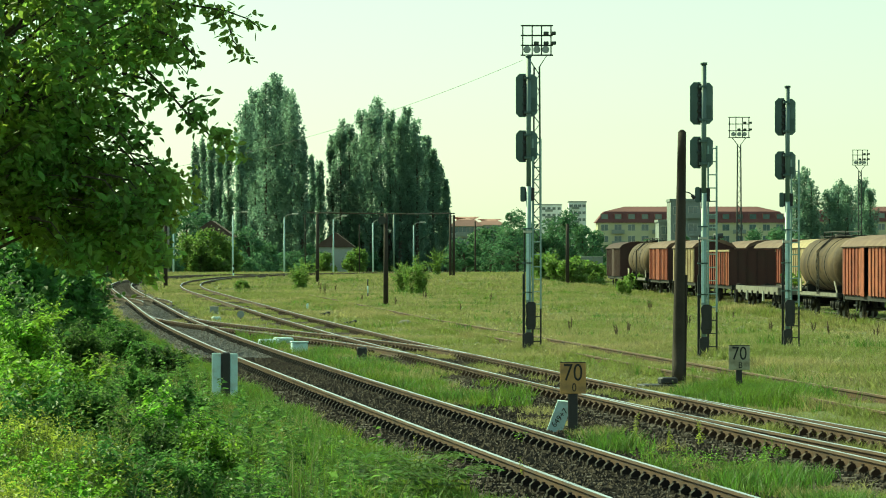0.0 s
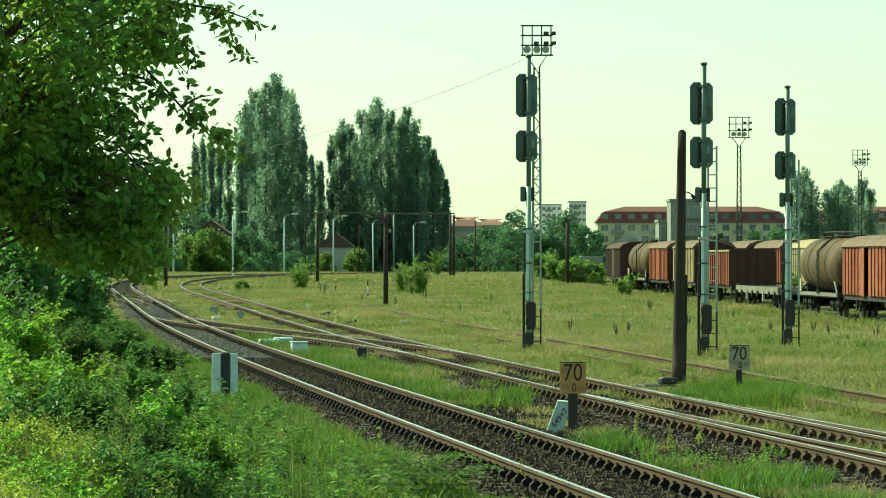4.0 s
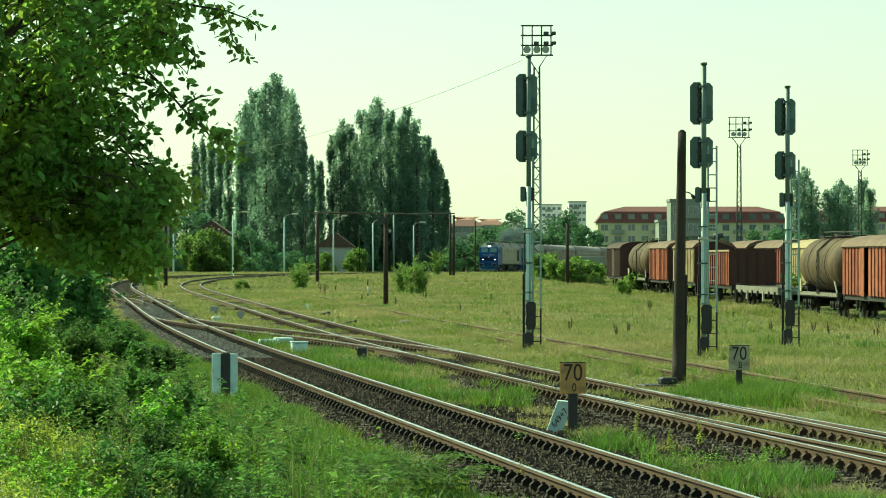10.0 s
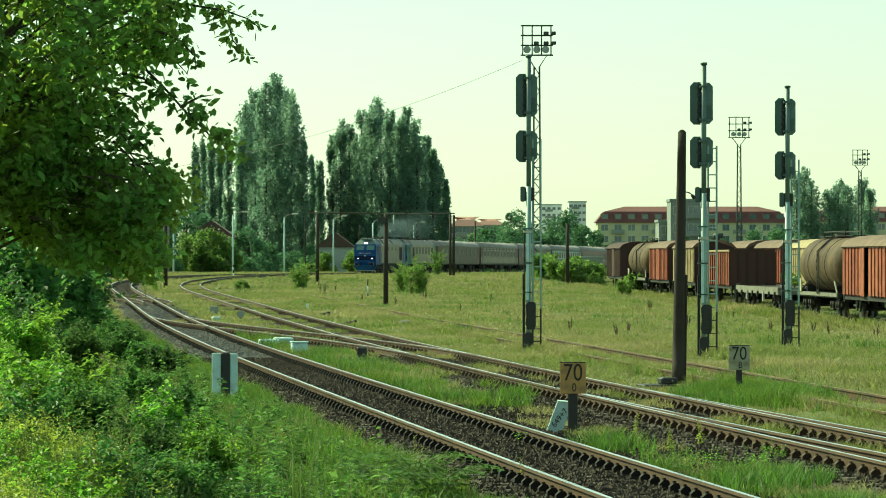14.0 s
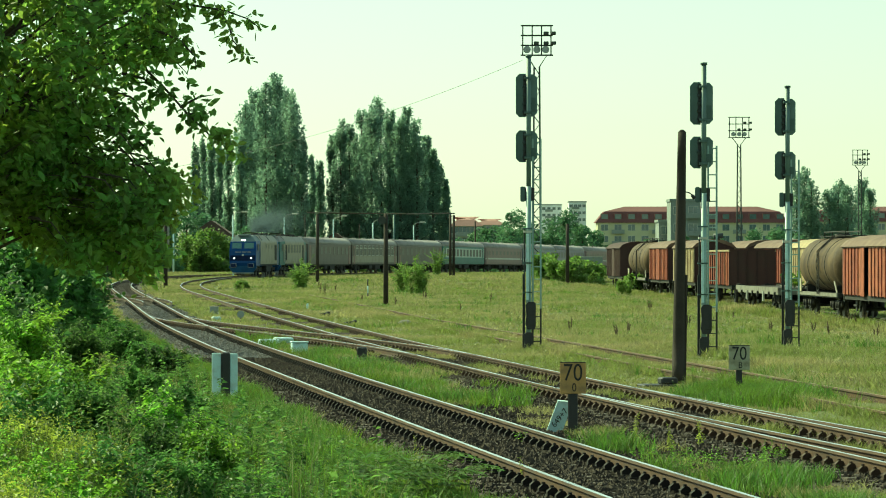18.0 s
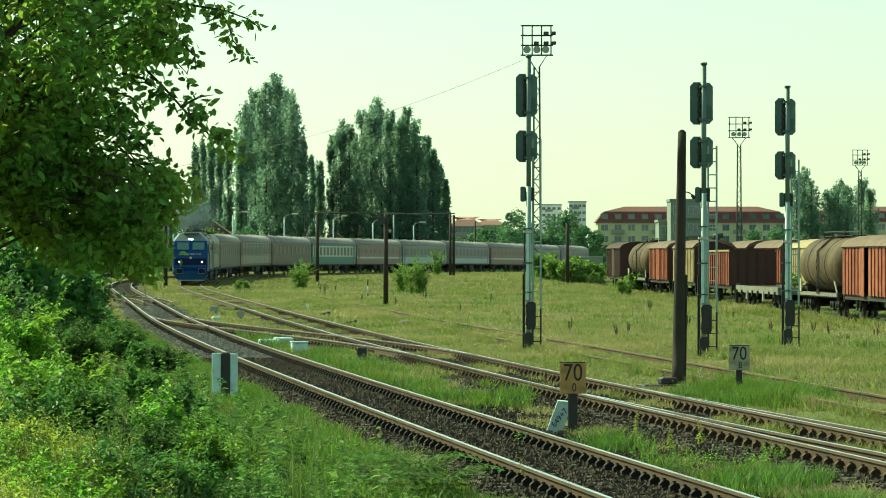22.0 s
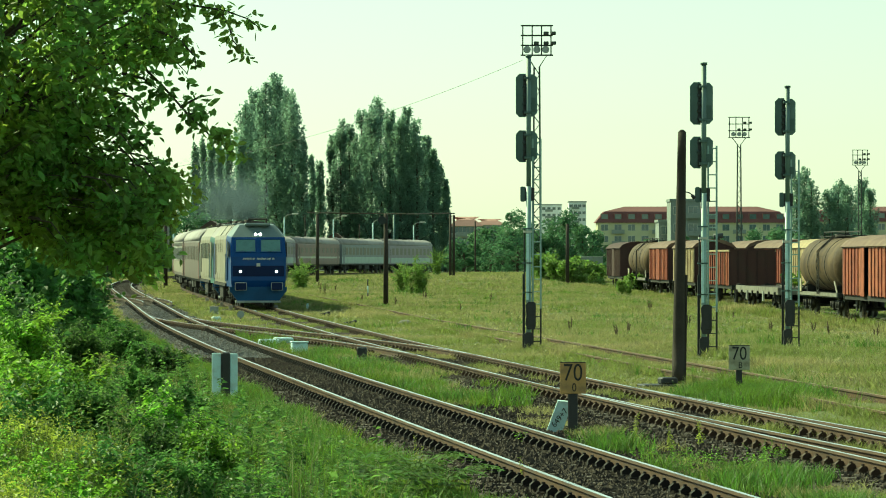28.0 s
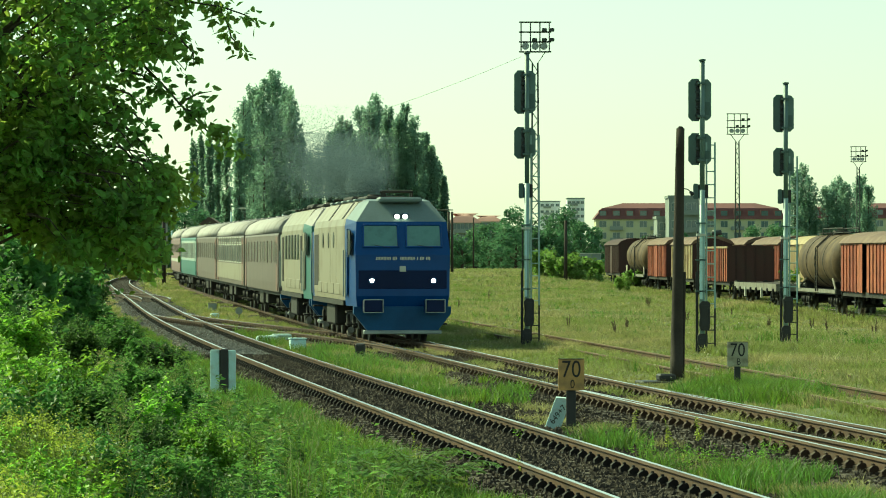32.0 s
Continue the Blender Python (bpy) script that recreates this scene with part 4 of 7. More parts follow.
    walk(lead_loco, rides(8.2, 4.6))
    walk(smoke, rides(8.2, 4.6))
    walk(second_loco, rides(25.2, 4.6))
    for i, c in enumerate(consist[2:]):
        walk(c, rides(33.6 + 25.0 * i + 0.5 * max(0, i - 5) + 12.45, 8.6))


# ---- tracks laid ----
track("track_1", "near railway track with bright worn rails on dark ballast", near_line, 0, 460, M["railtop"], (28, 200), web="rust")
track("track_2", "curved main railway track with polished rails", main_line, 0, 900, M["railtop"], (30, 180), web="rust")
track("track_3", "crossover track between the near and the main line", cross_line, 2, 66, M["railtop"], (10, 60), web="rust")
track("track_9", "rusty side track leaving the near line among tall grass", side_line, 25, 58, M["railtop"], bed=False)
track("track_4", "track forking off the main line", fork_line, 0, 46, M["railtop"], (4, 34), web="rust")
track("track_5", "rusty track sunk in the meadow grass", field_line, 0, 210, M["rust_field"], bed=False, web="rust")
track("track_6", "rusty outer track almost hidden by grass", outer_line, 0, 110, M["rust_field"], bed=False, web="rust")
track("track_7", "goods yard track under the wagons", yard_line, 0, 300, M["railtop_dull"])
track("track_8", "second goods yard track behind the wagons", yard_line2, 0, 300, M["railtop_dull"])


# black plates added to make the dark patch beneath the rail
def dark_plates(y0, y1, line, side):
    t = thing("point_slide_plates", "black plates added for the dark patch beneath the rail", "track part")
    for k, yy in enumerate(np.arange(y0, y1, 0.6)):
        i = int(np.argmin(np.abs(line[:, 1] - yy)))
        d = line[i + 1] - line[i]
        h = math.atan2(d[0], d[1])
        p = line[i, :2] + (yy - line[i, 1]) * d[:2] / d[1]
        q = part("slide_plate", boxes((-0.28, 0.28, -0.22, 0.22, -0.05, 0.03), bevel=0.01), M["clip"], t)
        q.matrix_local = Matrix.Translation((p[0] + math.cos(h) * side, p[1] - math.sin(h) * side, float(rise(yy)) - 0.16)) @ Matrix.Rotation(-h, 4, "Z")


dark_plates(110, 126, main_line, 1.05)
dark_plates(84, 97, main_line, -0.35)


def far_sleepers(line, s0, s1):
    V, F = [], []
    c = np.array([[-1.25, -0.12, -0.3], [1.25, -0.12, -0.3], [1.25, 0.12, -0.3], [-1.25, 0.12, -0.3], [-1.25, -0.12, -0.19], [1.25, -0.12, -0.19], [1.25, 0.12, -0.19], [-1.25, 0.12, -0.19]])
    q = np.array([[4, 5, 6, 7], [0, 1, 5, 4], [1, 2, 6, 5], [2, 3, 7, 6], [3, 0, 4, 7]])
    for k, s in enumerate(np.arange(s0, s1, 0.6)):
        p, h = along(line, s)
        co, si = math.cos(-h), math.sin(-h)
        V.append(np.stack([c[:, 0] * co - c[:, 1] * si + p.x, c[:, 0] * si + c[:, 1] * co + p.y, c[:, 2] + p.z], 1)), F.append(q + 8 * k)
    return stuff("far_sleepers", np.concatenate(V), np.concatenate(F), M["sleeper"], "weathered wooden sleepers of the far track", "sleepers")


far_sleepers(near_line, 200, 440)
far_sleepers(main_line, 180, 520)


# ---- signals ----
def octagon(w, h, c):
    return [(-w, -h + c), (-w + c, -h), (w - c, -h), (w, -h + c), (w, h - c), (w - c, h), (-w + c, h), (-w, h - c)]


def signal_mast(x, y, top, heads, ladder=0.23, turn=0):
    """A tubular signal mast seen from behind: octagonal target boards, a ladder and relay boxes."""
    z0 = float(lay(x, y)) - 0.1
    t = thing("railway_signal", "tall grey-green railway signal mast with octagonal heads, standing in grass", "railway signal", pose(x, y, z0, 0, 0, turn), group="signals of the yard")
    H = top - z0
    bm = rod(bmesh.new(), (0, 0, 0), (0, 0, H * 0.56), 0.076, n=12)
    part("mast", bm, M["mastpaint"], t)
    part("upper_mast", rod(bmesh.new(), (0, 0, H * 0.56), (0, 0, H - 0.05), 0.07, n=12), M["teal"], t)
    part("mast_cap", rod(bmesh.new(), (0, 0, H - 0.06), (0, 0, H), 0.095, n=12), M["tealdark"], t)
    for zc, hh, kind in heads:
        zc -= z0
        big = kind == "head"
        w = 0.31 if big else 0.13
        if big:
            left = [(-0.31, -hh + 0.11), (-0.21, -hh), (-0.02, -hh), (-0.02, hh), (-0.21, hh), (-0.31, hh - 0.11)]
            hd = part("signal_head", extrude(bmesh.new(), left, "y", 0.13, 0.16), M["tealdark"], t, "dark green octagonal target board")
            hd.location = (-0.06, 0, zc)
            right = [(0.07, -hh + 0.02), (0.21, -hh + 0.02), (0.31, -hh + 0.12), (0.31, hh - 0.12), (0.21, hh - 0.02), (0.07, hh - 0.02)]
            part("lamp_case", extrude(bmesh.new(), right, "y", 0.06, 0.24), M["teal"], hd, "grey-green lamp case")
            part("lamp_back", boxes((-0.1, 0.07, 0.12, 0.2, -hh + 0.05, hh - 0.05), bevel=0.01), M["black"], hd)
            part("case_door", boxes((0.12, 0.27, 0.045, 0.06, -hh + 0.16, -hh * 0.1), bevel=0.006), M["tealdark"], hd)
            n = max(3, int(hh / 0.11))
            for k in range(n):
                zz = -hh + 0.16 + (2 * hh - 0.32) * k / (n - 1)
                part("lamp_housing", rod(bmesh.new(), (-0.055, 0.13, zz), (-0.055, 0.06, zz), 0.065, 0.04, n=10), M["mastdark"], hd)
            for zz in (-hh + 0.1, hh - 0.16):
                part("bracket", boxes((-0.06, 0.16, -0.1, 0.12, zz, zz + 0.06)), M["tealdark"], hd)
        else:
            hd = part("signal_head", extrude(bmesh.new(), octagon(0.07, hh, 0.03), "y", 0.05, 0.09), M["tealdark"], t, "small dark green signal head")
            hd.location = (-0.17, 0, zc)
            part("lamp_case", boxes((0.05, 0.34, 0.04, 0.22, -hh + 0.02, hh - 0.02), bevel=0.02), M["black"], hd)
    # ladder
    zt = H * 0.72
    for sx in (0.12, 0.12 + ladder):
        part("ladder_rail", boxes((sx - 0.024, sx + 0.024, 0.05, 0.1, 1.3, zt)), M["mastpaint"], t)
        part("ladder_rail", boxes((sx - 0.024, sx + 0.024, 0.05, 0.1, 0.0, 1.3)), M["black"], t)
    k = 0.35
    while k < zt:
        part("rung", rods(((0.12, 0.08, k), (0.12 + ladder, 0.08, k), 0.016)), M["mastpaint"] if k > 1.3 else M["black"], t)
        k += 0.36
    part("clamp", boxes((-0.15, 0.1, -0.11, 0.1, H * 0.405, H * 0.405 + 0.06)), M["white"], t)
    # sun glint along the left of the mast, built as a pale strip
    part("number_strip", boxes((-0.075, 0.0, -0.1, -0.07, 1.55, H * 0.4)), M["whitewash"], t, "pale strip standing for the sunlit mast edge")
    # black cable boxes clamped to the foot of the mast, with doors, clips and hanging cables
    for za, zb, xa, xb in ((0.0, 0.62, -0.15, 0.13), (0.7, 1.5, -0.1, 0.2)):
        h_ = zb - za
        out = [(xa + 0.05, za), (xb - 0.03, za), (xb, za + 0.14 * h_), (xb, zb - 0.05), (xb - 0.06, zb), (xa + 0.08, zb), (xa, zb - 0.12 * h_), (xa + 0.03, za + 0.5 * h_), (xa, za + 0.2 * h_)]
        rb = part("relay_box", extrude(bmesh.new(), out, "y", -0.22, -0.07), M["black"], t, "black relay box")
        part("box_door", boxes((xa + 0.07, xb - 0.05, -0.235, -0.22, za + 0.12, zb - 0.12), bevel=0.006), M["black"], rb)
        part("hinge", rods(((xb - 0.04, -0.23, za + 0.15), (xb - 0.04, -0.23, zb - 0.15), 0.014)), M["black"], rb)
    for dx, zt_ in ((-0.125, H * 0.42), (-0.16, 2.3)):
        part("cable_pipe", rods(((dx, 0.0, 0.1), (dx, 0.0, zt_), 0.022)), M["black"], t)
    for zc_ in (1.75, 2.6, 3.6):
        part("pipe_clip", boxes((-0.18, 0.1, -0.1, 0.03, zc_, zc_ + 0.04)), M["tealdark"], t)
    part("foot", boxes((-0.25, 0.4, -0.25, 0.25, -0.1, 0.06), bevel=0.03), M["concrete"], t)
    return t


def up(y, dist):
    """Height seen at so many steps above the level line, at that distance."""
    return 2.465 + y * PIX * dist


signal_mast(2.48, 103.8, up(359, 103.8), [(up(288, 103.8), 0.63, "head"), (up(198, 103.8), 0.46, "head"), (up(113, 103.8), 0.22, "box")])
signal_mast(7.1, 97.6, up(346, 97.6), [(up(274, 97.6), 0.58, "head"), (up(187, 97.6), 0.435, "head"), (up(112, 97.6), 0.21, "box")])
signal_mast(10.43, 108.6, up(305, 108.6), [(up(250, 108.6), 0.57, "head"), (up(164, 108.6), 0.43, "head"), (up(103, 108.6), 0.22, "box")])


# ---- floodlight masts ----
def floodlight_mast(x, y, top, width=3.1, turn=0):
    z0 = float(lay(x, y)) - 0.1
    H = top - z0
    t = thing("floodlight_mast", "tall lattice floodlight mast with a square lamp frame", "floodlight mast", pose(x, y, z0, 0, 0, turn), group="floodlight masts")
    fh = width * 1.05
    zb = H - fh
    w0, w1 = 0.38, 0.26
    for sx in (-1, 1):
        for sy in (-1, 1):
            part("corner_leg", rods(((sx * w0, sy * w0, 0), (sx * w1, sy * w1, zb - 1.1), 0.085)), M["mastdark"], t)
            part("strut", rods(((sx * w1, sy * w1, zb - 1.1), (sx * width * 0.36, sy * 0.3, zb), 0.04)), M["mastdark"], t)
    n = 26
    lat = bmesh.new()
    for k in range(n):
        za, zc = (zb - 1.1) * k / n, (zb - 1.1) * (k + 1) / n
        wa, wb = w0 + (w1 - w0) * k / n, w0 + (w1 - w0) * (k + 1) / n
        f = 1 if k % 2 else -1
        for a, b in (((f * wa, -wa), (-f * wb, -wb)), ((f * wa, wa), (-f * wb, wb)), ((-wa, f * wa), (-wb, -f * wb)), ((wa, f * wa), (wb, -f * wb))):
            rod(lat, (*a, za), (*b, zc), 0.045, n=4, caps=False)
    part("lattice", lat, M["mastdark"], t)
    hw = width / 2
    for k in range(4):
        z = zb + fh * k / 3
        part("frame_rail", rods(((-hw - 0.2, -0.3, z), (hw + 0.2, -0.3, z), 0.075), ((-hw, 0.3, z), (hw, 0.3, z), 0.05)), M["mastdark"], t)
    for k in range(4):
        x_ = -hw + width * k / 3
        part("frame_post", rods(((x_, -0.3, zb), (x_, -0.3, H), 0.065)), M["mastdark"], t)
        part("frame_post", rods(((x_, 0.3, zb), (x_, 0.3, H), 0.03)), M["mastdark"], t)
    for x_, z in ((-0.05, zb + fh / 3), (0.9, zb + fh / 3), (0.9, zb + fh * 2 / 3), (hw + 0.25, zb + fh / 3), (hw + 0.25, zb + fh * 2 / 3)):
        part("floodlight", boxes((x_ - 0.25, x_ + 0.25, -0.5, -0.1, z + 0.05, z + 0.38), bevel=0.06), M["mastdark"], t)
    for x_ in (-0.95, 0.0, 0.85):
        part("round_lamp", rod(bmesh.new(), (x_, -0.45, zb + 0.55), (x_, -0.2, zb + 0.55), 0.36, n=16), M["steel"], t)
    return t


floodlight_mast((950 - 784) * PIX * 350, 350, up(411, 350), 2.75)
floodlight_mast((1308 - 784) * PIX * 573, 573, up(249, 573), 3.1)
floodlight_mast((1522 - 784) * PIX * 748, 748, up(191, 748), 3.0)
cable = thing("overhead_cable", "thin sagging cable from the floodlight mast to the trees", "cable")
cb = bmesh.new()
pa, pb = Vector(((925 - 784) * PIX * 350, 350, up(350, 350))), Vector(((290 - 784) * PIX * 420, 420, up(158, 420)))
pts = [pa.lerp(pb, k / 20) - Vector((0, 0, 1.3 * 4 * (k / 20) * (1 - k / 20))) for k in range(21)]
for a, b in zip(pts, pts[1:]):
    rod(cb, a, b, 0.02, n=5, caps=False)
part("wire", cb, M["mastdark"], cable)


# ---- posts, signs and lineside boxes ----
def dark_pole():
    x, y = 5.0, 76.3
    z0 = float(lay(x, y)) - 0.1
    t = thing("wooden_pole", "thick black tarred wooden pole with a small lamp bracket", "pole", pose(x, y, z0))
    bm = bmesh.new()
    H = up(223, y) - z0
    for k in range(10):
        za, zb = H * k / 10, H * (k + 1) / 10
        off = lambda z: 0.085 * z / H
        rod(bm, (off(za), 0, za), (off(zb), 0, zb), 0.145 - 0.055 * k / 10, 0.145 - 0.055 * (k + 1) / 10, n=12, caps=k in (0, 9))
    bmesh.ops.remove_doubles(bm, verts=bm.verts, dist=0.0005)
    part("post", bm, M["oldwood"], t)
    part("post_tip", rod(bmesh.new(), (0.085, 0, H), (0.085, 0, H + 0.05), 0.085, 0.03, n=12), M["oldwood"], t)
    part("conduit", rods(((0.14, -0.02, 0), (0.17, -0.02, 2.4), 0.03)), M["oldwood"], t)
    br = bmesh.new()
    arc = [Vector((0.13 + 0.16 * math.sin(a), 0, 4.1 + 0.07 * math.cos(a))) for a in np.linspace(-0.2, 1.5, 6)]
    for a, b in zip(arc, arc[1:]):
        rod(br, a, b, 0.012, n=6)
    part("lamp_bracket", br, M["black"], t)
    part("lamp_head", rod(bmesh.new(), arc[-1], arc[-1] + Vector((0.07, 0, -0.07)), 0.03, 0.05, n=10), M["black"], t)


dark_pole()


def writing(text, size, mat, parent, m, depth=0.004):
    cu = bpy.data.curves.new("writing", "FONT")
    cu.body, cu.size, cu.align_x, cu.align_y, cu.extrude = text, size, "CENTER", "CENTER", depth
    tmp = bpy.data.objects.new("writing", cu)
    me = bpy.data.meshes.new_from_object(tmp)
    bpy.data.objects.remove(tmp), bpy.data.curves.remove(cu)
    me.materials.clear()
    ob = part("lettering", me, mat, parent)
    ob.matrix_local = m
    return ob


NARROW = Matrix.Diagonal((0.82, 1.0, 1.0, 1.0))


def speed_sign(x, y, w, h, bottom, board, second, label, post_w, turn=0):
    z0 = float(lay(x, y)) - 0.15
    t = thing("speed_sign", label, "railway sign", pose(x, y, z0, 0, 0, turn), group="speed signs")
    part("post", boxes((-post_w, post_w, -0.03, 0.06, 0, bottom - z0 + h * 0.5), bevel=0.01), M["black"], t)
    b = bottom - z0
    part("board", boxes((-w / 2, w / 2, -0.055, -0.032, b, b + h), bevel=0.006), board, t)
    part("edge", boxes((-w / 2, w / 2, -0.06, -0.03, b + h, b + h + 0.012)), M["black"], t)
    writing("70", h * 0.78, M["ink"], t, Matrix.Translation((0, -0.06, b + h * 0.66)) @ pose(0, 0, 0, 90) @ NARROW)
    writing(second, h * 0.38, M["ink"], t, Matrix.Translation((0.02, -0.06, b + h * 0.19)) @ pose(0, 0, 0, 90) @ NARROW)
    return t


speed_sign(1.99, 55.0, 0.4, 0.475, up(-240, 55.0), M["amber"], "0", "weathered amber speed board lettered 70 on a black post", 0.075)
speed_sign(5.62, 68.1, 0.4, 0.46, up(-198, 68.1), M["ochre"], "B", "faded grey speed board lettered 70 on a black post", 0.06)
km = thing("kilometre_stone", "leaning pale blue concrete marker with black numbers", "marker stone", pose(1.7, 55.6, -0.3, 8, 20, 0))
part("slab", extrude(bmesh.new(), [(-0.12, 0), (0.11, 0), (0.11, 0.54), (0.03, 0.6), (-0.12, 0.56)], "y", -0.05, 0.05), M["whitewash"], km)
writing("649+7", 0.13, M["ink"], km, Matrix.Translation((0.0, -0.053, 0.32)) @ pose(0, 0, 0, 90) @ pose(0, 0, 0, 0, 0, 72))

pl = thing("lineside_marker", "dark post between two pale blue upright plates in grass", "marker post", pose(-4.1, 67.5, float(lay(-4.1, 67.5)) - 0.15, 0, 0, 6))
PB = up(-243, 67.5) - (float(lay(-4.1, 67.5)) - 0.15)
PT = up(-168, 67.5) - (float(lay(-4.1, 67.5)) - 0.15)
part("plate", boxes((-0.25, -0.075, -0.03, 0.03, PB, PT), bevel=0.015), M["whitewash"], pl)
part("plate", boxes((0.09, 0.235, -0.03, 0.03, PB - 0.02, PT - 0.01), bevel=0.015), M["whitewash"], pl)
part("post", boxes((-0.075, 0.09, -0.06, 0.06, 0, PT + 0.01), bevel=0.02), M["black"], pl)

pm = thing("point_motor_box", "pale blue metal point motor box beside the track", "point motor", pose(-4.03, 100.6, -0.25, 0, 0, 10))
part("case", boxes((-0.22, 0.22, -0.2, 0.2, 0.05, 0.34), bevel=0.03), M["whitewash"], pm)
part("lid", boxes((-0.24, 0.24, -0.22, 0.22, 0.34, 0.38), bevel=0.01), M["whitewash"], pm)
part("foot", boxes((-0.3, 0.3, -0.25, 0.25, -0.05, 0.05)), M["concrete"], pm)
for x, y, w in ((-5.33, 110.0, 0.32), (-5.0, 112.3, 0.3), (-9.6, 152, 0.18), (-9.0, 170, 0.16)):
    lb = thing("cable_cover", "low pale painted cable cover beside the track", "cable box", pose(x, y, -0.22, 0, 0, 8), group="cable covers")
    part("cover", boxes((-w, w, -0.3, 0.3, 0, 0.2), bevel=0.04), M["whitewash"], lb)
    part("base", boxes((-w - 0.03, w + 0.03, -0.33, 0.33, -0.1, 0.02)), M["concrete"], lb)
lever = thing("point_lever", "low dark point lever beside the crossover", "point lever", pose(-2.1, 92.5, -0.25))
part("frame", boxes((-0.14, 0.14, -0.4, 0.4, 0, 0.16), bevel=0.02), M["black"], lever)
part("housing", boxes((-0.12, 0.14, -0.2, 0.2, 0.16, 0.42), bevel=0.03), M["black"], lever)
part("weight", rod(bmesh.new(), (0.02, -0.3, 0.3), (0.02, -0.2, 0.3), 0.09, n=12), M["black"], lever)
part("arm", rods(((0, 0.3, 0.1), (0.02, -0.1, 0.34), 0.025)), M["black"], lever)
lever2 = thing("point_lever", "low dark point box by the wooden pole", "point lever", pose(4.55, 73.8, -0.25, 0, 0, 8))
part("frame", boxes((-0.5, 0.2, -0.4, 0.4, 0, 0.12), bevel=0.02), M["black"], lever2)
part("weight", boxes((-0.1, 0.25, -0.2, 0.2, 0.12, 0.26), bevel=0.03), M["black"], lever2)


def slim_post(x, y, h, r, name, label, mats=("oldwood",), lamp=False):
    z0 = float(lay(x, y)) - 0.1
    t = thing(name, label, "post", pose(x, y, z0))
    n = len(mats)
    for k, mname in enumerate(mats):
        part("post", rod(bmesh.new(), (0, 0, h * k / n), (0, 0, h * (k + 1) / n), r * (1 - 0.2 * k / n), r * (1 - 0.2 * (k + 1) / n), n=10), M[mname], t)
    return t


sp = slim_post(-3.06, 192.2, 5.0, 0.14, "loudspeaker_pole", "dark wooden pole with a round loudspeaker on top")
part("loudspeaker", rod(rod(bmesh.new(), (-0.05, -0.05, 4.72), (-0.2, -0.35, 4.66), 0.08, 0.24, n=14), (0, 0.3, 4.75), (0, -0.05, 4.72), 0.13, n=12), M["mastdark"], sp)
part("bracket", rods(((-0.1, 0, 4.45), (0.1, -0.2, 4.6), 0.03)), M["mastdark"], sp)
part("insulator", rod(bmesh.new(), (0.22, -0.1, 4.0), (0.22, -0.1, 4.15), 0.06, n=8), M["white"], sp)
for x, y, h in ((-10.71, 306.1, 6.0), (1.14, 380.5, 6.6), (0.78, 380.5, 6.6), (-21.16, 273.6, 6.9), (10.4, 300.0, 5.2), (20.1, 262.0, 4.6)):
    wp = slim_post(x, y, h, 0.16, "line_pole", "dark wooden line pole")
    if x > 15:
        part("loudspeaker", rod(bmesh.new(), (-0.35, -0.1, h - 0.1), (0.35, -0.1, h - 0.05), 0.2, n=12), M["mastdark"], wp)
gantry = thing("overhead_line", "dark cable strung between the line poles", "cable")
part("wire", rods(((-11.6, 306, up(80, 306)), (-3.06, 192.2 + 110, up(78, 302)), 0.05), ((-3.06, 302.2, up(78, 302)), (1.2, 380, up(79, 380)), 0.06)), M["oldwood"], gantry)
slim_post(-4.63, 220.8, 1.25, 0.05, "fouling_post", "small dark and pale lineside post", ("black", "whitewash", "black"))
slim_post(-21.01, 359.5, 1.4, 0.09, "striped_post", "black and white striped lineside post", ("black", "whitewash", "black", "whitewash", "black"))


def ground_at(px, down):
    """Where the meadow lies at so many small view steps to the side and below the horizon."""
    d = 2.6 / (down * PIX)
    for _ in range(4):
        d = (2.465 - float(rise(d)) + 0.15) / (down * PIX)
    return at_px(px, d), d


def at_px(px, dist):
    return (px - 784) * PIX * dist


x, y = ground_at(379, 96)
t = thing("cable_box", "small grey lineside cable box", "box", pose(x, y, float(lay(x, y))))
part("body", boxes((-0.2, 0.2, -0.15, 0.15, -0.1, 0.3), bevel=0.02), M["steel"], t)
part("lid", boxes((-0.22, 0.22, -0.17, 0.17, 0.3, 0.33), bevel=0.01), M["concrete"], t)
x, y = ground_at(426, 112)
t = thing("marker_disc", "grey round marker on a short stake", "marker", pose(x, y, float(lay(x, y))))
part("stake", rod(bmesh.new(), (0, 0, -0.1), (0, 0, 0.28), 0.025), M["oldwood"], t)
part("disc", rod(bmesh.new(), (0, -0.05, 0.34), (0, -0.03, 0.34), 0.15, n=18), M["steel"], t)
for px_, dn in ((576, 100), (622, 116)):
    x, y = ground_at(px_, dn)
    t = thing("point_lever", "low dark point lever box in the grass", "lever", pose(x, y, float(lay(x, y))))
    part("box", boxes((-0.26, 0.26, -0.16, 0.16, -0.1, 0.1), bevel=0.03), M["black"], t)
    part("weight", rod(bmesh.new(), (0.05, -0.1, 0.12), (0.22, -0.1, 0.12), 0.07, n=14), M["black"], t)
    part("lever", rods(((-0.3, -0.1, 0.08), (0.1, -0.1, 0.14), 0.02)), M["mastdark"], t)
x, y = ground_at(544, 90)
t = thing("marker_stake", "short white painted marker stake", "marker", pose(x, y, float(lay(x, y))))
part("stake", boxes((-0.05, 0.05, -0.04, 0.04, -0.1, 0.32), bevel=0.012), M["whitewash"], t)
x, y = ground_at(718, 117)
t = thing("boulder", "pale loose stone lying in the meadow", "stone", pose(x, y, float(lay(x, y)) + 0.08))
bm = bmesh.new()
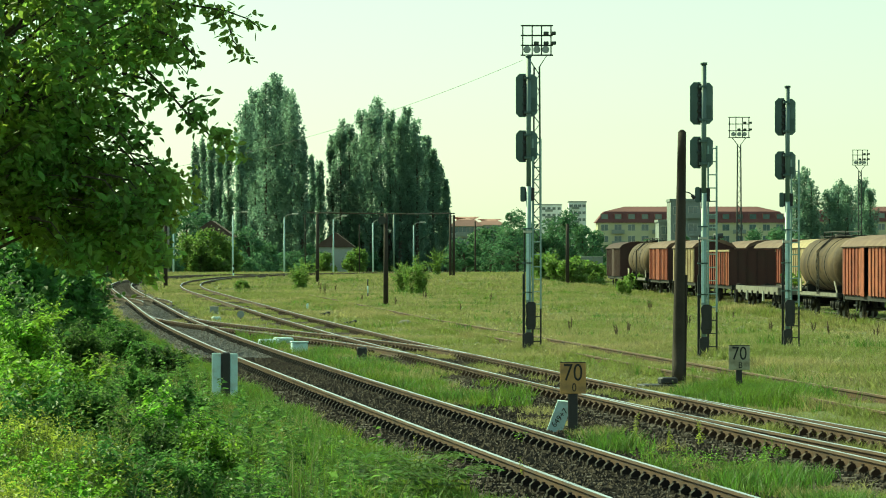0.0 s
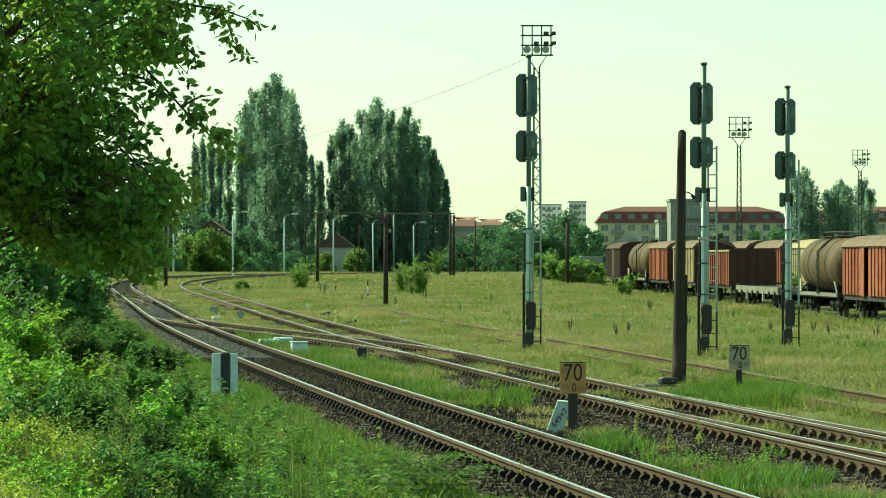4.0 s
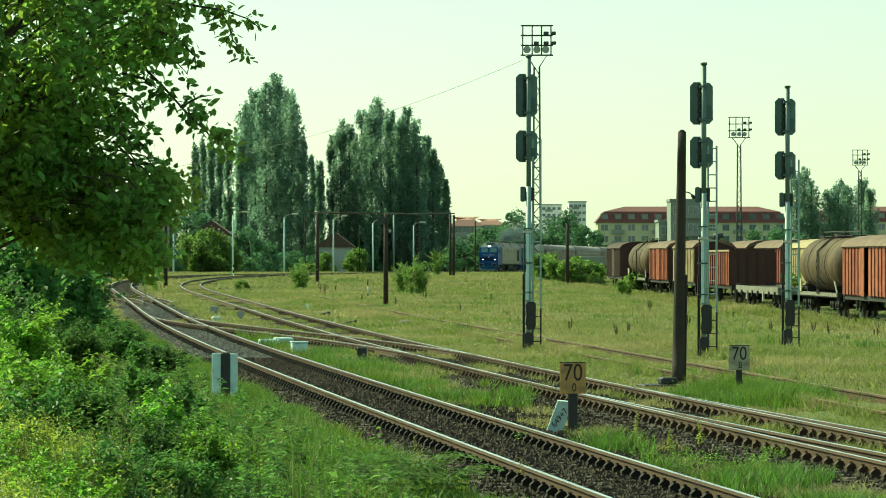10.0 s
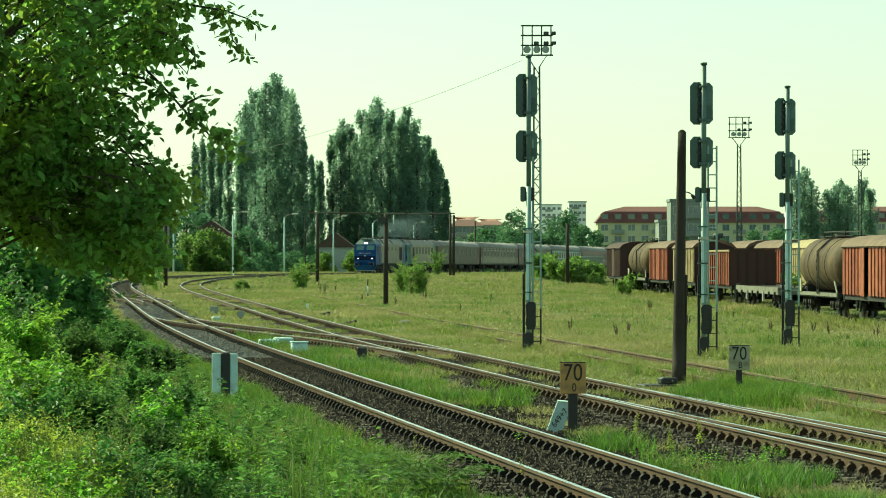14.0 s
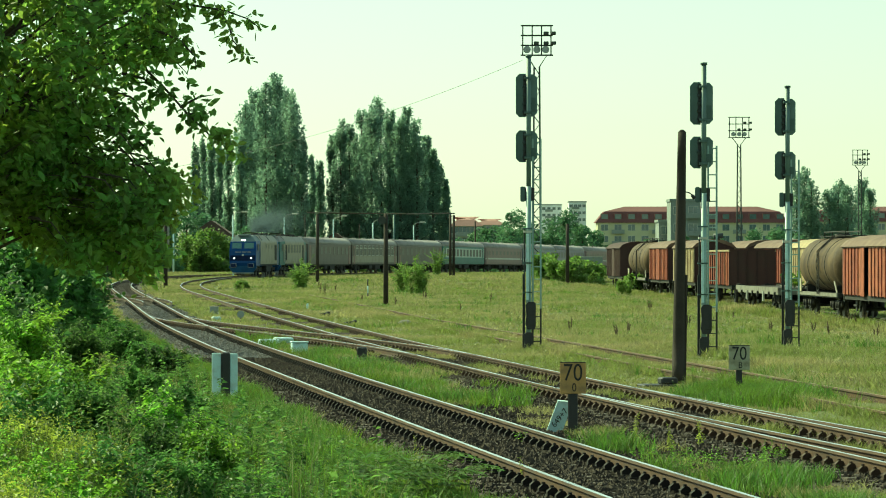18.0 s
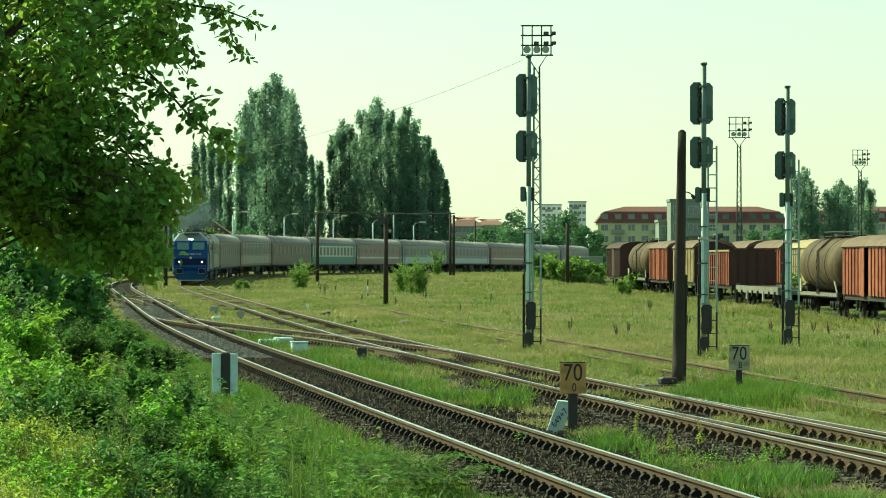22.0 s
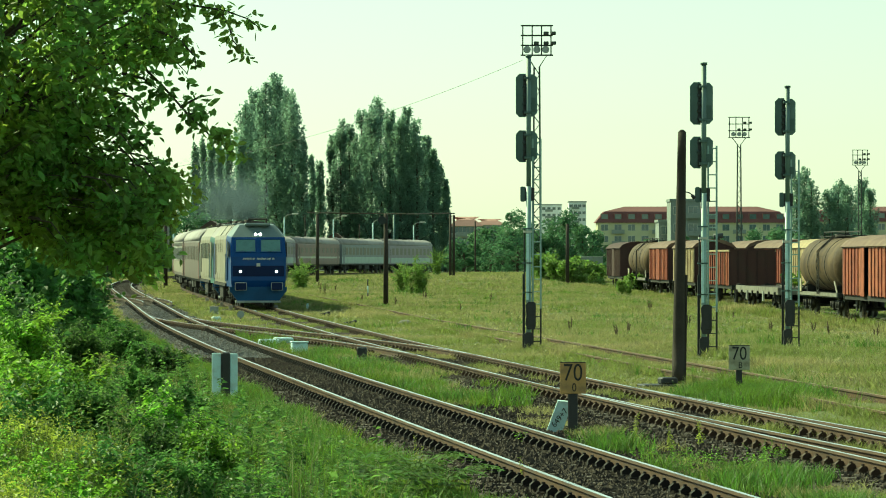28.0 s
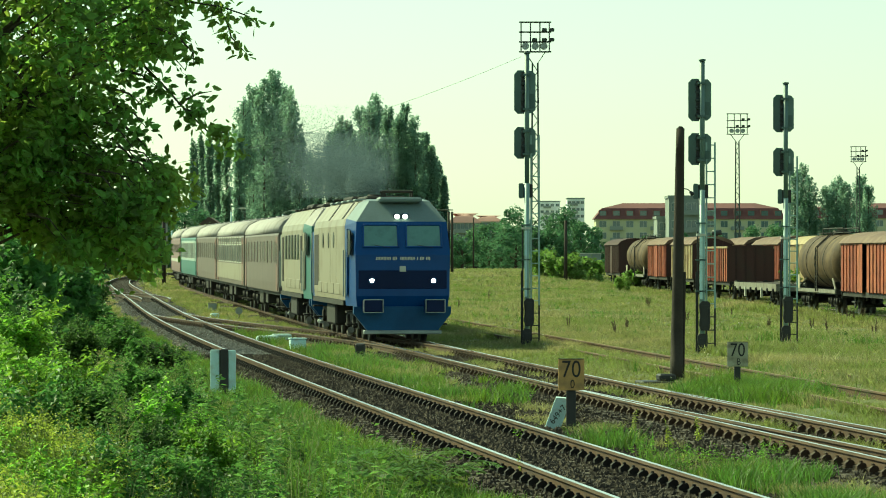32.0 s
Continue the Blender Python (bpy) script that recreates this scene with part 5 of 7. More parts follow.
bmesh.ops.create_icosphere(bm, subdivisions=2, radius=0.2)
for v in bm.verts:
    v.co = Vector((v.co.x * 1.5, v.co.y, v.co.z * 0.7)) * (1 + 0.25 * noise.noise(v.co * 6))
part("stone", bm, M["concrete"], t)
for px_, d_, lo, hi, r_, m_, nm, lb in ((636, 560, 5, 62, 0.1, "oldwood", "line_pole", "thin dark wooden line pole"), (697, 520, 5, 78, 0.14, "teal", "line_pole", "grey-green steel line pole"), (540, 560, 5, 78, 0.1, "oldwood", "line_pole", "thin dark wooden line pole"), (841, 560, 5, 66, 0.14, "oldwood", "line_pole", "dark wooden line pole beside the road")):
    x = at_px(px_, d_)
    slim_post(x, d_, up(hi, d_) - float(lay(x, d_)), r_, nm, lb, (m_,))
x = at_px(297, 470)
tp = slim_post(x, 470, up(104, 470) - float(lay(x, 470)), 0.22, "transformer_pole", "concrete pole carrying a grey transformer box", ("concrete",))
hz = up(104, 470) - float(lay(x, 470))
part("transformer", boxes((-0.55, 0.55, -0.75, -0.25, hz - 2.6, hz - 0.6), bevel=0.05), M["steel"], tp)
part("crossarm", boxes((-0.9, 0.9, -0.1, 0.1, hz - 0.4, hz - 0.25)), M["mastdark"], tp)


def street_lamp(x, y, h=8.8):
    z0 = float(lay(x, y)) - 0.1
    t = thing("street_lamp", "slim pale concrete street lamp with one arm", "street lamp", pose(x, y, z0), group="street lamps")
    part("pole", rod(bmesh.new(), (0, 0, 0), (0, 0, h - 0.5), 0.14, 0.09, n=10), M["whitewash"], t)
    part("arm", rods(((0, 0, h - 0.5), (0.5, 0, h - 0.1), 0.06), ((0.5, 0, h - 0.1), (1.3, 0, h), 0.05)), M["steel"], t)
    part("lamp_head", boxes((1.2, 2.1, -0.18, 0.18, h - 0.08, h + 0.14), bevel=0.06), M["white"], t)


for px_, py_ in ((307, 88), (412, 85), (503, 82), (590, 79), (660, 74), (732, 70), (880, 54), (1285, 30)):
    d_ = (8.8 - 2.0) / (py_ * PIX)
    street_lamp((px_ - 784) * PIX * d_, d_)


# ---- goods wagons ----
def wheels_two_axle(t, L, axles):
    for y in axles:
        wheelset(t, y)
        for sx in (-1, 1):
            part("axle_guard", extrude(bmesh.new(), [(y - 0.45, 1.0), (y - 0.14, 0.4), (y + 0.14, 0.4), (y + 0.45, 1.0)], "x", sx * 1.0 - 0.03, sx * 1.0 + 0.03), M["under"], t)
            part("leaf_spring", boxes((sx * 1.05 - 0.05, sx * 1.05 + 0.05, y - 0.5, y + 0.5, 0.62, 0.72), bevel=0.02), M["under"], t)


def wagon_frame(t, L):
    for sx in (-1, 1):
        part("sole_bar", boxes((sx * 1.2 - 0.08, sx * 1.2 + 0.08, -L, L, 0.95, 1.2)), M["under"], t)
    part("floor_frame", boxes((-1.15, 1.15, -L, L, 1.02, 1.18)), M["under"], t)
    for way in (-1, 1):
        buffers(t, way * L, way)


def box_wagon(side, end, roof, label, L=6.6, m=None, door_open=False):
    t = thing("box_wagon", label, "goods wagon", m, group="goods wagons")
    wagon_frame(t, L)
    wheels_two_axle(t, L, (-L + 2.2, L - 2.2))
    top = 3.45
    for sx in (-1, 1):
        n = 14
        w = 2 * L / n
        for k in range(n):
            y = -L + w * k
            if k in (6, 7):
                continue
            part("plank_panel", boxes((sx * 1.36 - 0.02, sx * 1.36 + 0.02, y + 0.012, y + w - 0.012, 1.2, top)), side, t)
            part("rib", boxes((sx * 1.39 - 0.04, sx * 1.39 + 0.04, y - 0.035, y + 0.035, 1.16, top)), side, t)
        for k in range(2):
            if door_open and k == 0:
                # near-black sheet stands for the shade inside the doorway
                part("dark_inside", boxes((sx * 1.2 - 0.02, sx * 1.2 + 0.02, -w, w, 1.2, top)), M["hole"], t)
                continue
            part("sliding_door", boxes((sx * 1.42 - 0.02, sx * 1.42 + 0.03, -w + k * w + 0.02, k * w - 0.02, 1.15, top), bevel=0.01), side, t)
        part("top_rail", boxes((sx * 1.38 - 0.05, sx * 1.38 + 0.06, -L, L, top, top + 0.09)), roof, t)
    for way in (-1, 1):
        part("end_wall", extrude(bmesh.new(), [(-1.38, 1.2), (1.38, 1.2), (1.38, top), (1.1, top + 0.32), (0.6, top + 0.5), (-0.6, top + 0.5), (-1.1, top + 0.32), (-1.38, top)], "y", way * L - 0.03, way * L + 0.03), end, t)
        for x in (-0.7, 0.0, 0.7):
            part("end_post", boxes((x - 0.05, x + 0.05, min(way * L, way * (L + 0.09)), max(way * L, way * (L + 0.09)), 1.1, top + 0.2)), end, t)
    bm = bmesh.new()
    extrude(bm, [(-1.5, top + 0.06), (-1.2, top + 0.36), (-0.65, top + 0.56), (0, top + 0.63), (0.65, top + 0.56), (1.2, top + 0.36), (1.5, top + 0.06), (1.42, top + 0.04), (0, top + 0.55), (-1.42, top + 0.04)], "y", -L - 0.08, L + 0.08)
    part("roof", bm, roof, t)
    return t


def tank_wagon(label, L=6.4, m=None):
    t = thing("tank_wagon", label, "goods wagon", m, group="goods wagons")
    wagon_frame(t, L)
    for way in (-1, 1):
        bogie(t, way * (L - 2.1), 1.8, 2)
    bm = bmesh.new()
    prof = [(-L + 0.25, 0.0), (-L + 0.3, 0.7), (-L + 0.5, 1.15), (-L + 0.75, 1.35), (-L + 0.95, 1.38), (L - 0.95, 1.38), (L - 0.75, 1.35), (L - 0.5, 1.15), (L - 0.3, 0.7), (L - 0.25, 0.0)]
    n = 28
    rings = [[bm.verts.new((r * math.cos(2 * math.pi * k / n), y, 2.62 + r * math.sin(2 * math.pi * k / n))) for k in range(n)] for y, r in prof[1:-1]]
    for a, b in zip(rings, rings[1:]):
        for k in range(n):
            bm.faces.new((a[k], a[(k + 1) % n], b[(k + 1) % n], b[k])).smooth = True
    bm.faces.new(rings[0]), bm.faces.new(rings[-1][::-1])
    bmesh.ops.recalc_face_normals(bm, faces=bm.faces)
    part("barrel", bm, M["tank"], t, "oil-stained tan barrel")
    for y in (-3.0, 0.0, 3.0):
        part("strap", rod(bmesh.new(), (0, y - 0.06, 2.62), (0, y + 0.06, 2.62), 1.4, n=28), M["under"], t)
    part("dome", rod(bmesh.new(), (0, 0, 3.9), (0, 0, 4.2), 0.4, n=14), M["under"], t)
    part("walkway", boxes((-0.35, 0.35, -L + 1.2, L - 1.2, 4.06, 4.1)), M["under"], t)
    for sx in (-0.4, 0.4):
        part("walkway_rail", rods(((sx, -3.6, 4.3), (sx, 3.6, 4.3), 0.03), ((sx, -3.6, 4.0), (sx, -3.6, 4.3), 0.03), ((sx, 3.6, 4.0), (sx, 3.6, 4.3), 0.03), ((sx, 0.8, 4.0), (sx, 0.8, 4.3), 0.03)), M["under"], t)
    for y in (-0.3, 0.3):
        part("ladder_rail", rods(((-1.45, y - 1.2, 1.1), (-1.45, y - 1.2, 3.3), 0.03), ((-1.45, y - 1.2, 3.3), (-0.6, y - 1.2, 4.1), 0.03)), M["under"], t)
    for k in range(8):
        part("rung", rods(((-1.45, -1.5, 1.3 + k * 0.27), (-1.45, -0.9, 1.3 + k * 0.27), 0.02)), M["under"], t)
    for y in (-L + 1.8, L - 1.8):
        part("saddle", boxes((-1.1, 1.1, y - 0.25, y + 0.25, 1.18, 1.6)), M["under"], t)
    for y0, y1 in ((-L + 0.5, -L + 2.4), (L - 0.5, L - 2.4)):
        part("brace", rods(((-1.25, y0, 1.2), (-1.1, y1, 1.75), 0.05)), M["deck"], t)
    part("label_plate", boxes((-1.4, -1.36, L - 1.7, L - 0.6, 1.2, 1.9)), M["ochre"], t)
    part("side_beam", boxes((-1.36, -1.28, -L, L, 1.02, 1.2)), M["deck"], t)
    return t


def open_wagon(m=None):
    L = 6.8
    t = thing("open_wagon", "rust-red high-sided open goods wagon with shade-darkened ends", "goods wagon", m, group="goods wagons")
    wagon_frame(t, L)
    wheels_two_axle(t, L, (-L + 2.3, L - 2.3))
    for sx in (-1, 1):
        n = 12
        for k in range(n):
            y = -L + 2 * L * k / n
            part("side_panel", boxes((sx * 1.38 - 0.02, sx * 1.38 + 0.02, y + 0.01, y + 2 * L / n - 0.01, 1.2, 3.25)), M["wag_red"], t)
            part("rib", boxes((sx * 1.42 - 0.05, sx * 1.42 + 0.05, y - 0.05, y + 0.05, 1.15, 3.25)), M["wag_red"] if k % 2 else M["wag_dark"], t)
        part("top_rail", boxes((sx * 1.41 - 0.06, sx * 1.41 + 0.06, -L, L, 3.25, 3.37), bevel=0.01), M["wag_ochre"], t)
    for way in (-1, 1):
        part("end_wall", boxes((-1.38, 1.38, way * L - 0.03, way * L + 0.03, 1.2, 3.3)), M["wag_dark"], t)
        for x in (-0.9, -0.3, 0.3, 0.9):
            part("end_post", boxes((x - 0.05, x + 0.05, min(way * L, way * (L + 0.07)), max(way * L, way * (L + 0.07)), 1.1, 3.3)), M["wag_dark"], t)
        part("end_rail", boxes((-1.42, 1.42, way * L - 0.07, way * L + 0.07, 3.3, 3.4)), M["wag_dark"], t)
    return t


def flat_wagon(m=None):
    L = 9.6
    t = thing("flat_wagon", "empty flat wagon with a pale weathered deck edge", "goods wagon", m, group="goods wagons")
    for way in (-1, 1):
        bogie(t, way * (L - 2.6), 1.8, 2)
        buffers(t, way * L, way)
    part("deck", boxes((-1.32, 1.32, -L, L, 1.12, 1.22), bevel=0.01), M["oldwood"], t)
    for sx in (-1, 1):
        part("side_beam", boxes((sx * 1.35 - 0.04, sx * 1.35 + 0.04, -L, L, 0.86, 1.26)), M["deck"], t)
        for k in range(8):
            y = -L + 1.0 + k * 2.5
            part("stake_pocket", boxes((sx * 1.42 - 0.06, sx * 1.42 + 0.06, y - 0.12, y + 0.12, 0.45 if k in (2, 5) else 0.68, 1.0), bevel=0.01), M["white"] if k in (2, 5) else M["under"], t)
    part("end_beam", boxes((-1.35, 1.35, -L - 0.05, -L + 0.05, 0.86, 1.26)), M["deck"], t)
    return t


def on_yard(line, y):
    x = float(np.interp(y, line[:, 1], line[:, 0]))
    z = float(np.interp(y, line[:, 1], line[:, 2]))
    return pose(x, y, z, 0, 0, 2.23)


box_wagon(M["wag_red"], M["wag_dark"], M["wag_roof"], "rust-red box wagon with an open sliding door", L=7.0, m=on_yard(yard_line, 168.5), door_open=True)
tank_wagon("tan oil-stained tank wagon on the goods track", L=7.0, m=on_yard(yard_line, 184.6))
flat_wagon(on_yard(yard_line, 209))
open_wagon(on_yard(yard_line, 228.5))
box_wagon(M["wag_ochre"], M["wag_dark"], M["wag_roof"], "pale ochre and brown box wagon", L=6.8, m=on_yard(yard_line, 249))
box_wagon(M["wag_red"], M["wag_dark"], M["wag_roof"], "rust-red ribbed box wagon", L=6.8, m=on_yard(yard_line, 266.5))
tank_wagon("dark tan tank wagon behind the box wagons", L=7.4, m=on_yard(yard_line, 284.5))
box_wagon(M["wag_dark"], M["wag_dark"], M["wag_dark"], "dark maroon box wagon at the end of the row", L=6.8, m=on_yard(yard_line, 305))
box_wagon(M["wag_ochre"], M["wag_ochre"], M["wag_ochre"], "pale cream box wagon on the second track", L=6.8, m=on_yard(yard_line2, 226))
box_wagon(M["wag_red"], M["wag_dark"], M["wag_roof"], "brown-roofed box wagon on the second track", L=6.8, m=on_yard(yard_line2, 244))
box_wagon(M["wag_red"], M["wag_dark"], M["wag_roof"], "brown-roofed box wagon on the second track", L=6.8, m=on_yard(yard_line2, 262))


# ---- buildings behind ----
def windows_on(parent, x0, x1, n, y, z, w, h, name="window"):
    for k in range(n):
        x = x0 + (x1 - x0) * (k + 0.5) / n
        fr = part(name, boxes((x - w / 2 - 0.1, x + w / 2 + 0.1, y - 0.06, y + 0.05, z - 0.1, z + h + 0.1)), M["white"], parent)
        part("pane", boxes((x - w / 2, x - 0.04, y - 0.09, y, z, z + h), (x + 0.04, x + w / 2, y - 0.09, y, z, z + h)), M["glass_far"], fr)


def apartment_block(x0, x1, y, wall, storeys, label, eave, ridge, cols, tiles="rooftile"):
    t = thing("apartment_building", label, "building", pose((x0 + x1) / 2, y, -0.2))
    hw, dep = (x1 - x0) / 2, 12.0
    part("wall", boxes((-hw, hw, 0, dep, 0, eave)), wall, t)
    if ridge > eave + 0.5:
        bm = bmesh.new()
        lo = [(-hw - 0.6, -0.6), (hw + 0.6, -0.6), (hw + 0.6, dep + 0.6), (-hw - 0.6, dep + 0.6)]
        mid = [(-hw + 1.6, 1.0), (hw - 1.6, 1.0), (hw - 1.6, dep - 1.0), (-hw + 1.6, dep - 1.0)]
        hi = [(-hw + 7, dep / 2 - 0.6), (hw - 7, dep / 2 - 0.6), (hw - 7, dep / 2 + 0.6), (-hw + 7, dep / 2 + 0.6)]
        zs = (eave, eave + (ridge - eave) * 0.68, ridge)
        rings = [[bm.verts.new((*p, z)) for p in r] for r, z in zip((lo, mid, hi), zs)]
        for a, b in zip(rings, rings[1:]):
            for k in range(4):
                bm.faces.new((a[k], a[(k + 1) % 4], b[(k + 1) % 4], b[k]))
        bm.faces.new(rings[2]), bm.faces.new(rings[0][::-1])
        part("roof", bm, M[tiles], t, "red tiled mansard roof")
        for k in range(cols if tiles == "rooftile" else 0):
            x = -hw + 2 * hw * (k + 0.5) / cols
            d = part("dormer", boxes((x - 1.0, x + 1.0, -0.1, 2.0, eave + 0.7, eave + 2.3)), M["rooftile"], t)
            part("pane", boxes((x - 0.8, x + 0.8, -0.16, -0.1, eave + 0.9, eave + 2.1)), M["glass_far"], d)
    else:
        part("roof", boxes((-hw - 0.2, hw + 0.2, -0.2, dep + 0.2, eave, eave + 0.5)), M["wall_grey"], t)
    sh = eave / storeys
    for s in range(storeys):
        windows_on(t, -hw, hw, cols, 0, s * sh + 0.9, 1.7 if storeys < 9 else 1.2, 1.5 if storeys < 9 else 1.0)
        for k in range(1, cols, 3):
            x = -hw + 2 * hw * (k + 0.5) / cols
            if s:
                part("balcony", boxes((x - 1.6, x + 1.6, -1.1, 0, s * sh + 0.1, s * sh + 1.1)), M["wall_grey"], t)
    return t


apartment_block(at_px(1058, 905), at_px(1392, 905), 905, M["wall_yellow"], 4, "long pale yellow apartment block with a red mansard roof", up(64, 905), up(93, 905), 14)
apartment_block(at_px(1436, 905), at_px(1640, 905), 906, M["wall_yellow"], 4, "pale yellow apartment block with a red roof behind poplars", up(66, 905), up(93, 905), 9)
apartment_block(at_px(1187, 700), at_px(1240, 700), 700, M["wall_grey"], 4, "grey concrete tower beside the yard", up(102, 700), up(102, 700), 2)
apartment_block(at_px(1170, 705), at_px(1240, 705), 712, M["wall_grey"], 3, "grey concrete hall beside the yard", up(66, 705), up(66, 705), 3)
apartment_block(at_px(798, 860), at_px(852, 860), 860, M["wall_white"], 4, "apartment block with a red roof behind bushes", up(58, 860), up(75, 860), 4, "roofpale")
apartment_block(at_px(843, 930), at_px(892, 930), 930, M["wall_white"], 4, "apartment block with a low red roof", up(60, 930), up(71, 930), 4, "roofpale")
apartment_block(at_px(958, 1500), at_px(994, 1500), 1500, M["panel"], 9, "far white panel tower block", up(94, 1500), up(94, 1500), 4)
apartment_block(at_px(1004, 1500), at_px(1034, 1500), 1480, M["panel"], 9, "far pale panel tower block", up(98, 1500), up(98, 1500), 4)


def cottage(px0, px1, dist, eave, ridge, label):
    x0, x1 = at_px(px0, dist), at_px(px1, dist)
    z0 = float(lay((x0 + x1) / 2, dist)) - 0.2
    t = thing("cottage", label, "house", pose((x0 + x1) / 2, dist, z0))
    hw = (x1 - x0) / 2
    e, r = eave - z0, ridge - z0
    part("wall", boxes((-hw, hw, 0, 7, 0, e)), M["wall_white"], t)
    bm = bmesh.new()
    extrude(bm, [(-hw - 0.5, e - 0.2), (hw + 0.5, e - 0.2), (hw * 0.05, r), (-hw * 0.05, r)], "y", -0.5, 7.5)
    part("roof", bm, M["roofbrown"], t, "dark brown roof")
    windows_on(t, -hw, hw, 2, 0, 1.0, 0.9, 1.3)


cottage(337, 410, 540, up(40, 540), up(66, 540), "small house with a dark gable roof among bushes")
cottage(562, 624, 625, up(21, 625), up(45, 625), "small whitewashed house with a brown roof under poplars")
bx = thing("freight_container", "blue-grey freight container beside the bushes", "container", pose(at_px(1044, 350), 350, float(lay(at_px(1044, 350), 350))))
part("body", boxes((-1.25, 1.25, 0, 6.0, 0.1, 2.5), bevel=0.04), M["wall_grey"], bx)
part("roof", boxes((-1.28, 1.28, -0.03, 6.03, 2.5, 2.58)), M["white"], bx)
for k in range(9):
    part("rib", boxes((-1.2 + k * 0.29, -1.12 + k * 0.29, -0.04, 0, 0.2, 2.42)), M["wall_grey"], bx)
wl = thing("garden_wall", "long low pale wall behind the bushes", "wall")
part("wall", boxes((at_px(800, 800), at_px(935, 800), 800, 800.3, 0, 1.2)), M["concrete"], wl)
fence = thing("railing", "low dark railing beside the road", "fence")
for k in range(40):
    x = at_px(805, 640) + k * 0.36
    part("post", boxes((x, x + 0.06, 640, 640.06, -0.3, 1.0)), M["mastdark"], fence)
part("rail", boxes((at_px(805, 640), at_px(805, 640) + 14.4, 640, 640.06, 0.92, 1.0)), M["mastdark"], fence)


def car(label):
    t = thing("car", label, "car", group="cars on the road")
    side = [(-2.0, 0.35), (2.0, 0.35), (2.05, 0.7), (1.95, 0.85), (1.05, 0.95), (-1.9, 0.98), (-2.02, 0.75)]
    part("body", extrude(bmesh.new(), side, "x", -0.82, 0.82), M["white"], t)
    part("cabin", extrude(bmesh.new(), [(1.05, 0.93), (0.35, 1.42), (-1.2, 1.46), (-1.85, 0.96)], "x", -0.72, 0.72), M["white"], t)
    for sx in (-1, 1):
        part("side_window", extrude(bmesh.new(), [(0.85, 0.98), (0.3, 1.35), (-1.15, 1.38), (-1.6, 1.0)], "x", sx * 0.725 - 0.008, sx * 0.725 + 0.008), M["pane"], t)
        for y in (-1.25, 1.3):
            w = part("wheel", rod(bmesh.new(), (sx * 0.68, y, 0.31), (sx * 0.84, y, 0.31), 0.31, n=16), M["black"], t)
            part("rim", rod(bmesh.new(), (sx * 0.84, y, 0.31), (sx * 0.85, y, 0.31), 0.19, n=12), M["steel"], w)
        part("headlight", boxes((sx * 0.62 - 0.14, sx * 0.62 + 0.14, 1.97, 2.04, 0.62, 0.76)), M["lens"], t)
    return t


first_car, second_car = car("small white car on the road behind the yard"), car("white hatchback on the road behind the train")


def drives(rows):
    out = []
    for t, px, d in rows:
        x = at_px(px, d)
        out.append((t, pose(x, d, float(lay(x, d)) + 0.05, 0, 0, -90)))
    return out


# ---- leaves and trees ----
def leaves(P, size, flat=0.5, long=1.6, spread=0.35, single=False):
    """Folded leaf shapes at points P, turned at random; a single triangle each where they stay far."""
    n = len(P)
    a = rng.normal(size=(n, 3))
    a[:, 2] *= flat
    a /= np.linalg.norm(a, axis=1)[:, None]
    b = np.cross(a, rng.normal(size=(n, 3)))
    b /= np.linalg.norm(b, axis=1)[:, None]
    c = np.cross(a, b)
    s = (size * rng.uniform(1 - spread, 1 + spread, n))[:, None]
    if single:
        V = np.stack([P - a * s * long / 2 + b * s * 0.3, P - a * s * 0.3 - b * s * 0.5, P + a * s * long / 2], 1)
        return V.reshape(-1, 3), np.arange(3 * n).reshape(-1, 3)
    V = np.stack([P - a * s * long / 2, P + b * s * 0.5 + c * s * 0.12 - a * s * 0.1, P + a * s * long / 2, P - b * s * 0.5 + c * s * 0.12 - a * s * 0.1], 1)
    i = np.arange(n)[:, None] * 4
    F = np.concatenate([i + [0, 1, 2], i + [0, 2, 3]], 1).reshape(-1, 3)
    return V.reshape(-1, 3), F


def round_leaves(P, size, long=1.7, spread=0.4):
    """Pointed oval leaves of four triangles, folded along the rib and hanging a little."""
    n = len(P)
    a = rng.normal(size=(n, 3))
    a[:, 2] = a[:, 2] * 0.6 - 0.5
    a /= np.linalg.norm(a, axis=1)[:, None]
    b = np.cross(a, rng.normal(size=(n, 3)))
    b /= np.linalg.norm(b, axis=1)[:, None]
    c = np.cross(a, b)
    s = (size * rng.uniform(1 - spread, 1 + spread, n))[:, None]
    row = lambda u, v, w: P + a * s * u * long + b * s * v + c * s * w
    V = np.stack([row(0, 0, 0), row(0.25, 0.42, 0.1), row(0.62, 0.4, 0.12), row(1, 0, -0.08), row(0.62, -0.4, 0.12), row(0.25, -0.42, 0.1)], 1)
    i = np.arange(n)[:, None] * 6
    F = np.concatenate([i + f for f in ([0, 1, 2], [0, 2, 3], [0, 3, 4], [0, 4, 5])], 1).reshape(-1, 3)
    return V.reshape(-1, 3), F


def lobes(n, size, centres, radii):
    """Points near the skins of many lumps, so that the outline is uneven and has gaps."""
    k = rng.integers(0, len(centres), n)
    d = rng.normal(size=(n, 3))
    d /= np.linalg.norm(d, axis=1)[:, None]
    r = rng.uniform(0.45, 1.0, n) ** 0.6
    return centres[k] + d * radii[k] * r[:, None]


def limb(bm, pts, r0, r1, n=8):
    for i, (a, b) in enumerate(zip(pts, pts[1:])):
        m = len(pts) - 1
        rod(bm, a, b, r0 + (r1 - r0) * i / m, r0 + (r1 - r0) * (i + 1) / m, n=n, caps=False)


